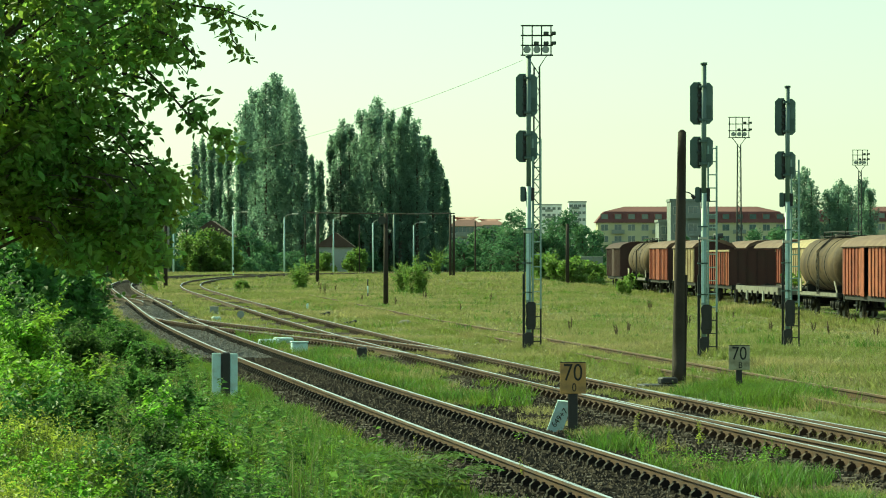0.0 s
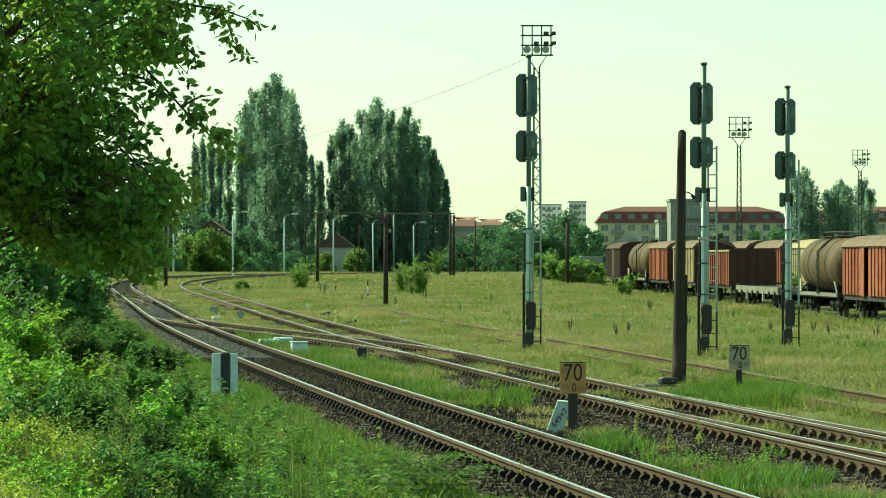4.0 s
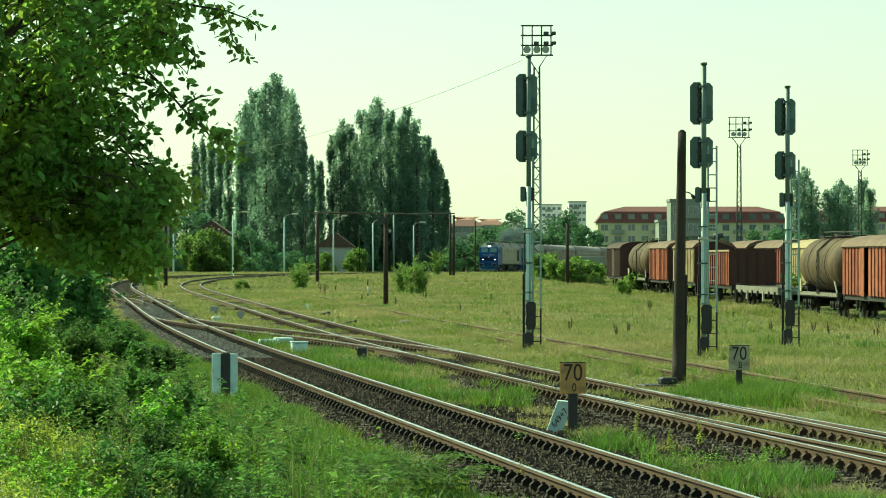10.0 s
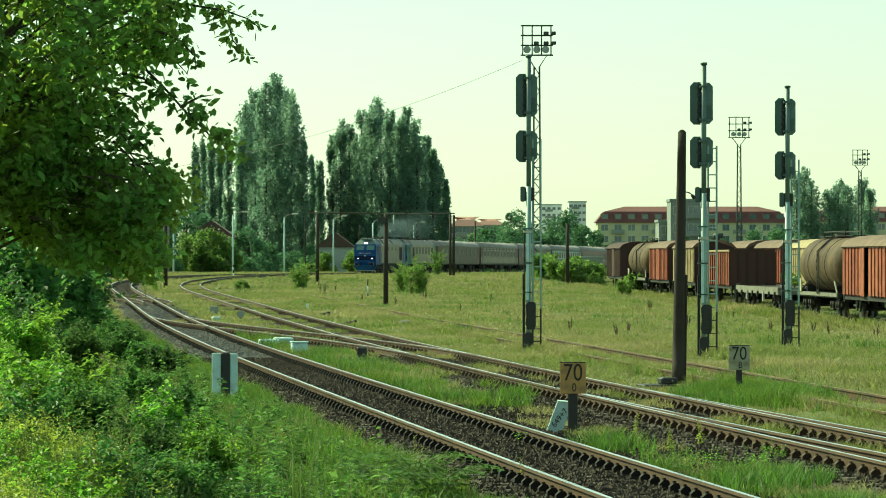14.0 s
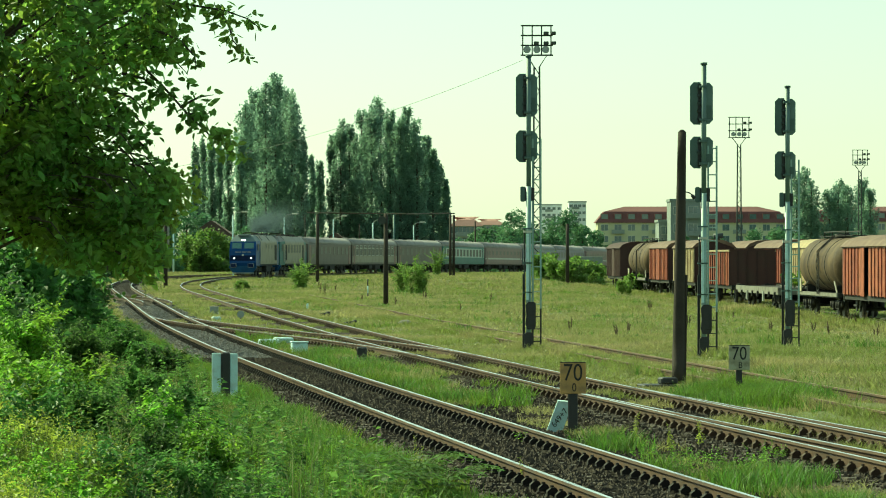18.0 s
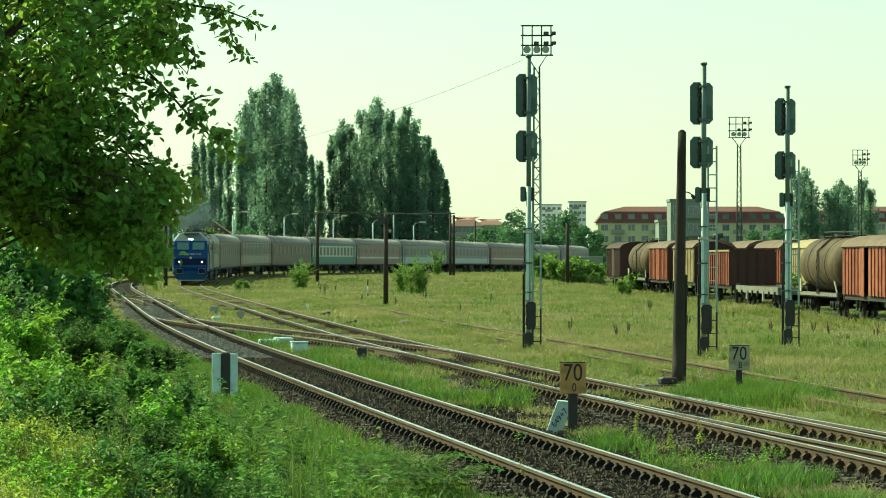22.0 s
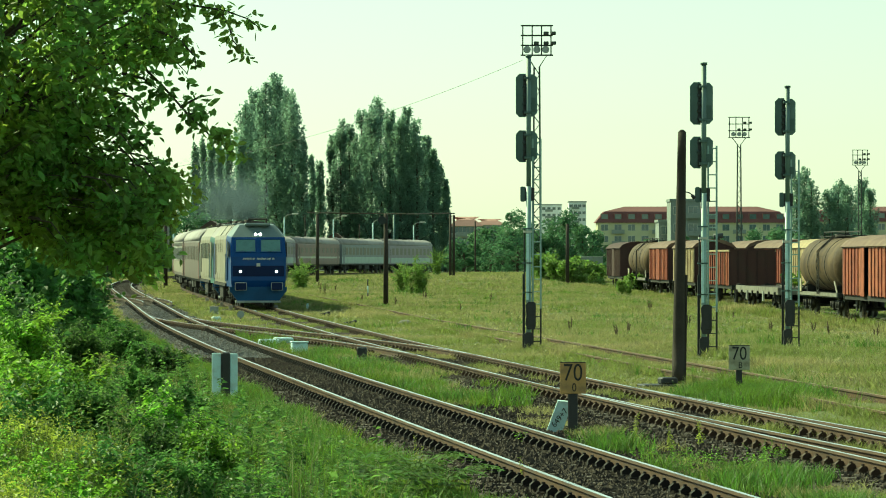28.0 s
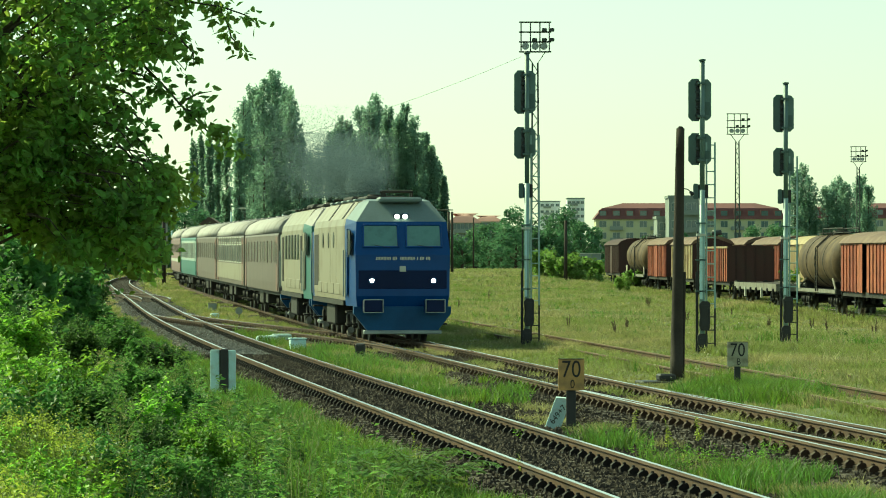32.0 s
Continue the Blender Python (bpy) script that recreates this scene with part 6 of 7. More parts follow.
def poplar(x, y, top, r, count, mat="poplar", base=1.5, label="tall Lombardy poplar, leaves paled bluish for haze"):
    """A narrow column of upswept feathery branches, widest below the middle, the tip loose and pointed."""
    z0 = float(lay(x, y)) - 0.2
    H = top - z0
    t = thing("poplar_tree", label, "tree", pose(x, y, z0), group="poplars")
    bm = bmesh.new()
    limb(bm, [Vector((0, 0, 0)), Vector((0.1, 0, H * 0.3)), Vector((0, 0.1, H * 0.65)), Vector((0, 0, H * 0.97))], 0.42, 0.04)
    nb = int(70 + 14 * r)
    P = []
    for k in range(nb):
        f = rng.uniform(0.0, 0.97) ** 0.9
        w = r * float(np.interp(f, (0, 0.1, 0.3, 0.55, 0.78, 0.92, 1.0), (0.6, 0.9, 1.0, 0.97, 0.8, 0.52, 0.16))) * rng.uniform(0.5, 1.1)
        ang = rng.uniform(0, 2 * math.pi)
        rise_ = rng.uniform(2.0, 4.2) * (1.15 - 0.45 * f)
        z1 = base + f * (H - base)
        tip = Vector((math.cos(ang) * w, math.sin(ang) * w, min(z1 + rise_ * 0.45, H)))
        foot = Vector((math.cos(ang) * w * 0.1, math.sin(ang) * w * 0.1, max(0.6, z1 - rise_ * 0.7)))
        mid = foot.lerp(tip, 0.5) + Vector((math.cos(ang) * w * 0.22, math.sin(ang) * w * 0.22, -0.15 * rise_))
        if k % 3 == 0:
            limb(bm, [foot, mid, tip], 0.07, 0.02, n=4)
        m = max(12, count // nb)
        u = rng.random(m) ** 0.75
        A, B, C = (np.array(q) for q in (foot, mid, tip))
        line = ((1 - u) ** 2)[:, None] * A + (2 * u * (1 - u))[:, None] * B + (u ** 2)[:, None] * C
        fat = (0.62 * (1 - u) ** 0.6 + 0.14) * (0.55 + 0.25 * min(r, 3.0))
        P.append(line + rng.normal(0, 0.5, (m, 3)) * fat[:, None] * (1, 1, 1.3))
    part("trunk", bm, M["bark"], t)
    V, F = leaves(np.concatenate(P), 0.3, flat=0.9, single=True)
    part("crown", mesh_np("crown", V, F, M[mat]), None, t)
    return t


def bush(x, y, w, h, count, mat="bush", size=0.16, label="green bush in long grass", name="bush", depth=None, group="bushes"):
    z0 = float(lay(x, y)) - 0.1
    t = thing(name, label, "bush", pose(x, y, z0), group=group)
    n = max(7, int(5 * w / max(h, 0.3)) + 9)
    f = rng.uniform(0, 1, n)
    cs = np.stack([rng.uniform(-0.5, 0.5, n) * w * (1 - 0.55 * f), rng.uniform(-0.5, 0.5, n) * (depth or w) * (1 - 0.4 * f), h * (0.12 + 0.75 * f)], 1)
    rs = np.stack([np.full(n, 0.2) * min(w, h * 1.3), np.full(n, 0.2) * min(w, h * 1.3), np.full(n, 0.2) * h], 1) * rng.uniform(0.6, 1.25, (n, 1))
    bm = bmesh.new()
    for c in cs:
        limb(bm, [Vector((c[0] * 0.2, c[1] * 0.2, 0)), Vector((c[0] * 0.7, c[1] * 0.7, c[2] * 0.6)), Vector(c)], 0.02 * h ** 0.5, 0.006, n=5)
    part("stem", bm, M["bark"], t)
    V, F = leaves(lobes(count, 1, cs, rs) + rng.normal(0, 0.045 * h, (count, 3)), size)
    part("foliage", mesh_np("foliage", V, F, M[mat]), None, t)
    return t


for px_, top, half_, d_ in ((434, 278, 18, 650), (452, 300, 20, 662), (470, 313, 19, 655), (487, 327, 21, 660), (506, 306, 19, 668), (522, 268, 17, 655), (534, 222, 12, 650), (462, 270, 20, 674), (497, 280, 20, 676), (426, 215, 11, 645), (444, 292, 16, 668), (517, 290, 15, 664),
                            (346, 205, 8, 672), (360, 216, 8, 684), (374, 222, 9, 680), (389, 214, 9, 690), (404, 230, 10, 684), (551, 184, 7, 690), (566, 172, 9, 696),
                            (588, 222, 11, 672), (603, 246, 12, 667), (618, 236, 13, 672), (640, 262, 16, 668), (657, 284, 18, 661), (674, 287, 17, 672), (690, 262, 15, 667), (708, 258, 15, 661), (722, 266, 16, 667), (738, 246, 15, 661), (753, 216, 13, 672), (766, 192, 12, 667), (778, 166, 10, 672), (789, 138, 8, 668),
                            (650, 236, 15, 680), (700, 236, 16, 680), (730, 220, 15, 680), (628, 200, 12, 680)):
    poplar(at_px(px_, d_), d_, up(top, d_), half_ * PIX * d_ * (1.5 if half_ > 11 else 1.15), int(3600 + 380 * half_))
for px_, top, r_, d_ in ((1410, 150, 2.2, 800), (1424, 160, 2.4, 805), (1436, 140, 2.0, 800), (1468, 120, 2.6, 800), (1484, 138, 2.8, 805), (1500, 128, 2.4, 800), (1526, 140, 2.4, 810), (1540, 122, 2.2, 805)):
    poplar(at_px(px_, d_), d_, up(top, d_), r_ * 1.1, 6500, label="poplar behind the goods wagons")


def broad_tree(px, d, top, w, count, label="leafy tree behind the yard", mat="farleaf", size=0.36):
    x = at_px(px, d)
    z0 = float(lay(x, d)) - 0.2
    H = top - z0
    t = thing("broadleaf_tree", label, "tree", pose(x, d, z0), group="trees behind the yard")
    bm = bmesh.new()
    limb(bm, [Vector((0, 0, 0)), Vector((0.1, 0, H * 0.4)), Vector((0, 0, H * 0.7))], 0.28, 0.1)
    n = 24
    f = rng.uniform(0, 1, n)
    ang = rng.uniform(0, 6.28, n)
    rad = w / 2 * np.sqrt(rng.uniform(0, 1, n)) * np.sin(np.pi * (0.25 + 0.62 * f))
    cs = np.stack([np.cos(ang) * rad, np.sin(ang) * rad, H * (0.1 + 0.76 * f)], 1)
    rs = np.full((n, 3), 0.17 * min(w, H)) * rng.uniform(0.6, 1.2, (n, 1))
    for c in cs[::2]:
        limb(bm, [Vector((0, 0, c[2] * 0.55)), Vector(c)], 0.08, 0.03, n=5)
    part("trunk", bm, M["bark"], t)
    V, F = leaves(lobes(int(count * 1.7), 1, cs, rs), size, single=True)
    part("crown", mesh_np("crown", V, F, M[mat]), None, t)


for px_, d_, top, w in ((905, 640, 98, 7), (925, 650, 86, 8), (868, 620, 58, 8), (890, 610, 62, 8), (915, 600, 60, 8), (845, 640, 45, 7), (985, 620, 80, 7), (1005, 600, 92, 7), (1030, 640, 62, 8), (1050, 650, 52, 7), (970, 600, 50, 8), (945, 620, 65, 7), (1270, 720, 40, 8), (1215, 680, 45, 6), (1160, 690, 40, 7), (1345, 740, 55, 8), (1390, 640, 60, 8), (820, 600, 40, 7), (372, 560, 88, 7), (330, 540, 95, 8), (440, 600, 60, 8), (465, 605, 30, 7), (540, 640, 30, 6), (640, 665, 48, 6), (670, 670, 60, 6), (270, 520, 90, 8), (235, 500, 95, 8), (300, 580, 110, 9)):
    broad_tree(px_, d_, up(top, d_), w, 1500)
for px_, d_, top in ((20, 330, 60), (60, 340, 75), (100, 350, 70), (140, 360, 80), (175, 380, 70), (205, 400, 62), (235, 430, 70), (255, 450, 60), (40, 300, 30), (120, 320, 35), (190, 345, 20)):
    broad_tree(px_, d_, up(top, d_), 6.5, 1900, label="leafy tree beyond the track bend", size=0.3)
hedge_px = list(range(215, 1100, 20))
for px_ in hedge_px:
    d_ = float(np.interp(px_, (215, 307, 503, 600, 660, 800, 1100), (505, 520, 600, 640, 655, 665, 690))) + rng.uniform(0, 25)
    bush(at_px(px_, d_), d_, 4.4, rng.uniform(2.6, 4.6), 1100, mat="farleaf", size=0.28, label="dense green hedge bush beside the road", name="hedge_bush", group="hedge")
for px_, d_, h_ in ((346, 531, 6.2), (362, 529, 6.6), (378, 530, 6.5), (394, 531, 6.1), (410, 533, 4.8), (330, 528, 6.2), (354, 526, 4.6), (386, 526, 4.4), (573, 612, 3.6), (624, 614, 3.9), (636, 616, 4.2)):
    bush(at_px(px_, d_), d_, 3.2, h_, 1900, mat="sapling", size=0.26, label="tall bright green bush before a small house", name="hedge_bush", group="hedge")
SAPLINGS = []
for px_, py_, hpx, wpx in ((528, 502, 50, 36), (534, 501, 30, 30), (733, 516, 60, 44), (713, 510, 44, 38), (745, 512, 40, 30), (774, 490, 42, 28), (428, 502, 17, 42), (1105, 512, 30, 40)):
    d_ = 2.6 / ((py_ - 456.9) * PIX)
    d_ = (2.6 - float(rise(d_))) / ((py_ - 456.9) * PIX)
    SAPLINGS.append((at_px(px_, d_), d_, wpx * PIX * d_, hpx * PIX * d_ * 1.05))
for px_, top, d_ in ((962, 15, 330), (985, -2, 325), (1010, 0, 322), (1035, -2, 325), (1052, -5, 330), (975, 8, 335), (1020, 2, 335), (1140, -25, 290), (1125, -28, 285)):
    h_ = up(top, d_) - float(lay(at_px(px_, d_), d_)) if top > -20 else 1.6
    bush(at_px(px_, d_), d_, 2.6 if top > -20 else 1.6, h_, 1700, mat="sapling", size=0.2, label="rounded green bush beside the goods track")

shrub_at = on_yard(yard_line, 204) @ Matrix.Translation((0.2, 0, 1.23))
shrub = thing("shrub", "small wild shrub growing on the flat wagon", "shrub", shrub_at)
sb = bmesh.new()
tips = [Vector((rng.normal(0, 0.28), rng.normal(0, 0.25), rng.uniform(0.3, 1.0))) for _ in range(12)]
for q in tips:
    limb(sb, [Vector((0, 0, 0)), q * 0.5 + Vector((0, 0, 0.05)), q], 0.015, 0.005, n=5)
part("stem", sb, M["stalk"], shrub)
V, F = leaves(np.concatenate([np.array([tuple(q * f) for q in tips for f in rng.uniform(0.4, 1.05, 26)]) + rng.normal(0, 0.06, (312, 3))]), 0.09)
part("foliage", mesh_np("foliage", V, F, M["weed"]), None, shrub)


# ---- the great tree by the camera, its crown hanging into view ----
def great_tree(x, y):
    z0 = float(lay(x, y)) - 0.2
    t = thing("walnut_tree", "large broad-leaved tree with hanging leafy branches", "tree", pose(x, y, z0))
    bm = bmesh.new()
    limb(bm, [Vector((0, 0, 0)), Vector((0.1, 0.1, 1.4)), Vector((-0.1, 0.0, 3.4)), Vector((0.1, 0, 6.2))], 0.24, 0.1, n=12)
    cs, rs, spots, tuft = [], [], [], []
    for k in range(270):
        z = 2.55 + 3.4 * ((k * 0.75488) % 1.0)
        ang = 2 * math.pi * ((k * 0.56984) % 1.0)
        full = float(np.interp(z, (2.4, 2.9, 3.3, 3.7, 4.0, 4.6, 7.0), (1.25, 1.3, 1.4, 1.65, 2.05, 2.15, 1.4)))
        reach = full * rng.uniform(0.15, 1.0) ** 0.35
        c = Vector((math.cos(ang) * reach, math.sin(ang) * reach, z + rng.normal(0, 0.1)))
        cs.append(tuple(c)), rs.append([rng.uniform(0.2, 0.38)] * 2 + [rng.uniform(0.16, 0.3)])
        a = Vector((0, 0, max(1.6, z * 0.72)))
        limb(bm, [a, a.lerp(c, 0.5) + Vector((0, 0, 0.15)), c], 0.03, 0.006, n=5)
    for k in range(230):
        b = Vector(cs[int(rng.integers(0, len(cs)))])
        out = Vector((b.x, b.y, rng.normal(0, 0.35)))
        q = b + out.normalized() * rng.uniform(0.3, 0.62) + Vector((0, 0, rng.normal(-0.05, 0.1)))
        limb(bm, [b, b.lerp(q, 0.5) + Vector((0, 0, 0.04)), q], 0.008, 0.003, n=4)
        for i in range(44):
            g = rng.uniform(0.1, 1.05)
            spots.append(tuple(b.lerp(q, g) + Vector(rng.normal(0, 0.055, 3))))
    # hanging sprigs at the edge of the crown: an arching twig with leaves in drooping tufts
    for twig in (((250, 30), (330, 8), (395, 18), (440, 34), (464, 54)), ((385, 16), (405, 45), (412, 72), (436, 98)), ((235, 100), (285, 150), (330, 200), (372, 240), (402, 262), (428, 282)), ((318, 190), (352, 172), (378, 168)),
                 ((330, 200), (352, 206), (372, 200)), ((240, 285), (290, 305), (322, 318), (352, 332)), ((270, 50), (318, 72), (345, 100), (346, 124)), ((250, 75), (296, 92), (332, 132)), ((225, 230), (258, 262), (282, 292)), ((380, 245), (398, 240), (412, 236)), ((250, 345), (290, 352), (322, 350)), ((300, 12), (330, -8), (352, -20)), ((180, 215), (215, 238), (240, 270)), ((200, 190), (238, 205), (262, 232)), ((190, 160), (232, 172), (258, 196)), ((220, 290), (252, 320), (268, 352)), ((210, 350), (258, 378), (292, 392)), ((200, 390), (250, 412), (290, 436)), ((200, 250), (232, 282), (246, 312)), ((170, 260), (205, 290), (222, 330)), ((215, 130), (252, 138), (282, 160)), ((230, 410), (272, 440), (298, 470)), ((180, 430), (222, 455), (250, 490)), ((240, 360), (280, 372), (312, 382))):
        dy = rng.uniform(-0.5, 0.5)
        d = y + dy
        q = [Vector(((px_ - 784) * PIX * d - x, dy, EYE.z + (456.9 - py_) * PIX * d - z0)) for px_, py_ in twig]
        limb(bm, q, 0.014, 0.003, n=5)
        for a, b in zip(q, q[1:]):
            for k in range(max(3, int((b - a).length / 0.05))):
                g = a.lerp(b, rng.random()) + Vector(rng.normal(0, 0.02, 3))
                for i in range(6):
                    tuft.append(tuple(g + Vector((rng.normal(0, 0.045), rng.normal(0, 0.05), rng.normal(-0.01, 0.04)))))
    for px_, dn in ((285, -17), (270, -2), (255, -22), (235, -7), (290, -57), (265, -52), (240, -47), (215, -32), (300, -87), (322, -112), (340, -117), (285, -92), (255, -87), (292, 8), (200, -17), (180, -27), (160, -12), (328, -130), (300, -137), (270, -127), (230, -77), (190, -57), (150, -47), (120, -27), (240, -110), (210, -90), (282, -30), (170, -5), (140, -20), (60, -230), (90, -215), (120, -232), (40, -200), (80, -190), (110, -180), (140, -210), (30, -170), (60, -158), (165, -235), (150, -180), (20, -225), (95, -245), (180, -160), (205, -135), (170, -110), (200, -60), (225, -165), (165, -140)):
        dy = rng.uniform(-0.9, 0.9)
        d = y + dy
        c = Vector(((px_ - 30 - 784) * PIX * d - x, dy, EYE.z - dn * PIX * d - z0))
        a = c + Vector((-0.4, -c.y * 0.3, 0.28))
        limb(bm, [a, a.lerp(c, 0.5) + Vector((0, 0, 0.1)), c], 0.01, 0.003, n=5)
        spots += [tuple(c + Vector((rng.normal(0, 0.1), rng.normal(0, 0.12), rng.normal(0, 0.085)))) for _ in range(120)]
    part("trunk", bm, M["bark"], t)
    P = np.concatenate([lobes(33000, 1, np.array(cs), np.array(rs)), np.array(spots), np.array(tuft)])
    V, F = round_leaves(P, 0.05)
    part("crown", mesh_np("crown", V, F, M["leaf"]), None, t)



rng = np.random.default_rng(21)
great_tree(-4.5, 30.5)


rng = np.random.default_rng(22)
# ---- meadow grass and weeds ----
def blades(x, y, h, w, n, lean=0.35, single=False):
    """Tufts of n tapering blades at points on the turf."""
    x, y, h = np.repeat(x, n), np.repeat(y, n), np.repeat(h, n)
    m = len(x)
    h = h * rng.uniform(0.55, 1.15, m)
    x = x + rng.normal(0, 0.05, m) * np.sqrt(h * 3)
    y = y + rng.normal(0, 0.05, m) * np.sqrt(h * 3)
    z = lay(x, y) - 0.03
    a = rng.uniform(0, 6.28, m)
    ww = np.repeat(w, n) * rng.uniform(0.6, 1.3, m) if np.ndim(w) else w * rng.uniform(0.6, 1.3, m)
    dx, dy = np.cos(a) * ww / 2, np.sin(a) * ww / 2
    lx, ly = rng.normal(0, lean, m) * h, rng.normal(0, lean, m) * h
    if single:
        V = np.stack([np.stack([x - dx, y - dy, z], 1), np.stack([x + dx, y + dy, z], 1), np.stack([x + lx, y + ly, z + h], 1)], 1)
        return V.reshape(-1, 3), np.arange(3 * m).reshape(-1, 3)
    V = np.stack([np.stack([x - dx, y - dy, z], 1), np.stack([x + dx, y + dy, z], 1), np.stack([x + lx * 0.4 + dx * 0.7, y + ly * 0.4 + dy * 0.7, z + h * 0.6], 1), np.stack([x + lx, y + ly, z + h], 1), np.stack([x + lx * 0.4 - dx * 0.7, y + ly * 0.4 - dy * 0.7, z + h * 0.6], 1)], 1)
    i = np.arange(m)[:, None] * 5
    F = np.concatenate([i + [0, 1, 2], i + [0, 2, 4], i + [4, 2, 3]], 1).reshape(-1, 3)
    return V.reshape(-1, 3), F


def track_gap(x, y):
    """How far a point lies from the nearest clear track."""
    best = np.full(len(x), 99.0)
    for line in (near_line, main_line, cross_line, fork_line):
        o = np.argsort(line[:, 1])
        inside = (y > line[:, 1].min()) & (y < line[:, 1].max())
        d = np.abs(x - np.interp(y, line[o, 1], line[o, 0]))
        best = np.where(inside, np.minimum(best, d), best)
    return best


def scatter(y0, y1, density, half=0.135):
    """Points over the meadow between two distances, across the width that opens ahead."""
    area = half * (y1 ** 2 - y0 ** 2)
    n = int(area * density)
    y = np.sqrt(rng.uniform(y0 ** 2, y1 ** 2, n))
    x = rng.uniform(-half, half, n) * y
    return x, y


def lumpy(x, y, s):
    return np.sin(x * 1.3 / s + 1.7 * np.sin(y * 0.31 / s)) * np.sin(y * 0.47 / s + 0.8 * np.sin(x * 0.9 / s))


for y0, y1, dens, h, w, n, tag in ((34, 75, 34, 0.13, 0.012, 6, "near"), (75, 130, 20, 0.13, 0.018, 6, "middle"), (130, 260, 6.0, 0.16, 0.035, 6, "far"), (260, 500, 1.4, 0.22, 0.08, 6, "farthest")):
    x, y = scatter(y0, y1, dens)
    gap = track_gap(x, y)
    keep = (gap > 1.5 + 0.35 * lumpy(x, y, 1.0)) & ((lumpy(x, y, 1.5) > -0.75) | (gap > 3))
    between = (x > np.interp(y, near_line[:, 1], near_line[:, 0])) & (x < np.interp(y, main_line[:, 1], main_line[:, 0])) & (y > 46) & (y < 70)
    keep &= ~between | (lumpy(x, y, 0.6) > 0.35)
    x, y = x[keep], y[keep]
    hh = h * (1 + 0.35 * lumpy(x, y, 2.2) + 0.3 * lumpy(x + 7, y, 0.5))
    far_off = y0 > 60
    stuff("meadow_grass", *blades(x, y, hh, w * (1.7 if far_off else 1), n, 0.9, far_off), M["grass"], "rough green meadow grass with dry stalks", "grass")
    k = rng.random(len(x)) < 0.22
    stuff("seed_grass", *blades(x[k], y[k], hh[k] * 1.45, w * 0.7, 3, 0.35, far_off), M["seed"], "straw-coloured seeding grass stalks", "grass")


# hummocks of taller grass, in drifts
cx, cy = scatter(48, 330, 0.12)
k = (track_gap(cx, cy) > 2.4) & (lumpy(cx, cy, 5.0) > -0.25)
cx, cy = cx[k], cy[k]
j = np.repeat(np.arange(len(cx)), 16)
sp_ = rng.uniform(0.15, 0.5, len(cx))[j]
x, y = cx[j] + rng.normal(0, 1, len(j)) * sp_ * 1.6, cy[j] + rng.normal(0, 1, len(j)) * sp_
hh = rng.uniform(0.1, 0.34, len(cx))[j] * rng.uniform(0.6, 1.2, len(j))
pick = (rng.random(len(cx)) < 0.45)[j]
stuff("tussock_grass", *blades(x[pick], y[pick], hh[pick], 0.014 + 0.0002 * y[pick], 6, 0.5, True), M["lush"], "darker green grass tussocks in the meadow", "grass")
stuff("dry_tussocks", *blades(x[~pick], y[~pick], hh[~pick] * 1.1, 0.011 + 0.00016 * y[~pick], 5, 0.45, True), M["seed"], "dry straw-coloured grass tussocks in the meadow", "grass")

# tall weeds along the wagons
n = 3500
y = rng.uniform(150, 330, n)
x = np.interp(y, yard_line[:, 1], yard_line[:, 0]) - rng.uniform(1.5, 3.8, n)
stuff("yard_weeds", *blades(x, y, 0.3 * (1 + 0.6 * lumpy(x, y, 1.4)), 0.05, 6, 0.4), M["grass"], "tall weeds in front of the goods wagons", "weeds")

# small pale flowers
x, y = scatter(36, 170, 0.45)
k = (track_gap(x, y) > 2) & (lumpy(x, y, 3.0) > -0.1)
V, F = leaves(np.stack([x[k], y[k], lay(x[k], y[k]) + rng.uniform(0.08, 0.2, k.sum())], 1), 0.035, flat=0.2, long=1.1)
stuff("meadow_flowers", V, F, M["petal"], "small white and yellowish meadow flowers", "flowers")


def near_side(y):
    return np.interp(y, near_line[:, 1], near_line[:, 0])


# grass between the rails of the curved main track
n = 26000
i = rng.integers(40, 330, n) + rng.random(n)
x = np.interp(i, np.arange(len(main_line)), main_line[:, 0]) + rng.uniform(-1.7, 1.7, n)
y = np.interp(i, np.arange(len(main_line)), main_line[:, 1])
k = (lumpy(x, y, 1.6) > -0.35) & (y < 330)
x, y = x[k], y[k]
V, F = blades(x, y, 0.14 + 0.0 * x, 0.045, 6, 0.6, True)
stuff("rail_grass", V, F, M["grass"], "short dry grass growing between the rails", "grass")

# grass grown over the disused field track
n = 9000
i = rng.random(n) * (len(field_line) - 1)
x = np.interp(i, np.arange(len(field_line)), field_line[:, 0]) + rng.uniform(-1.1, 1.1, n)
y = np.interp(i, np.arange(len(field_line)), field_line[:, 1])
k = (y > 60) & (lumpy(x, y, 1.3) > 0.45 - (y - 60) * 0.004)
x, y = x[k], y[k]
stuff("field_grass", *blades(x, y, 0.2 + 0.06 * lumpy(x, y, 1.0), 0.03 + 0.00016 * y, 6, 0.7, True), M["grass"], "grass grown over the rails of the disused track", "grass")
n = 6000
i = rng.random(n) * (len(field_line) - 1)
x = np.interp(i, np.arange(len(field_line)), field_line[:, 0]) - 0.8 + rng.normal(0, 0.16, n)
y = np.interp(i, np.arange(len(field_line)), field_line[:, 1])
k = (y > 58) & (lumpy(x, y, 1.1) > -0.3)
stuff("field_grass", *blades(x[k], y[k], 0.24 + 0.0 * y[k], 0.02 + 0.0001 * y[k], 6, 0.5, True), M["grass"], "grass standing along the sunken rail", "grass")

n = 7000
i = rng.random(n) * (len(outer_line) - 1)
x = np.interp(i, np.arange(len(outer_line)), outer_line[:, 0]) + rng.uniform(-1.1, 1.1, n)
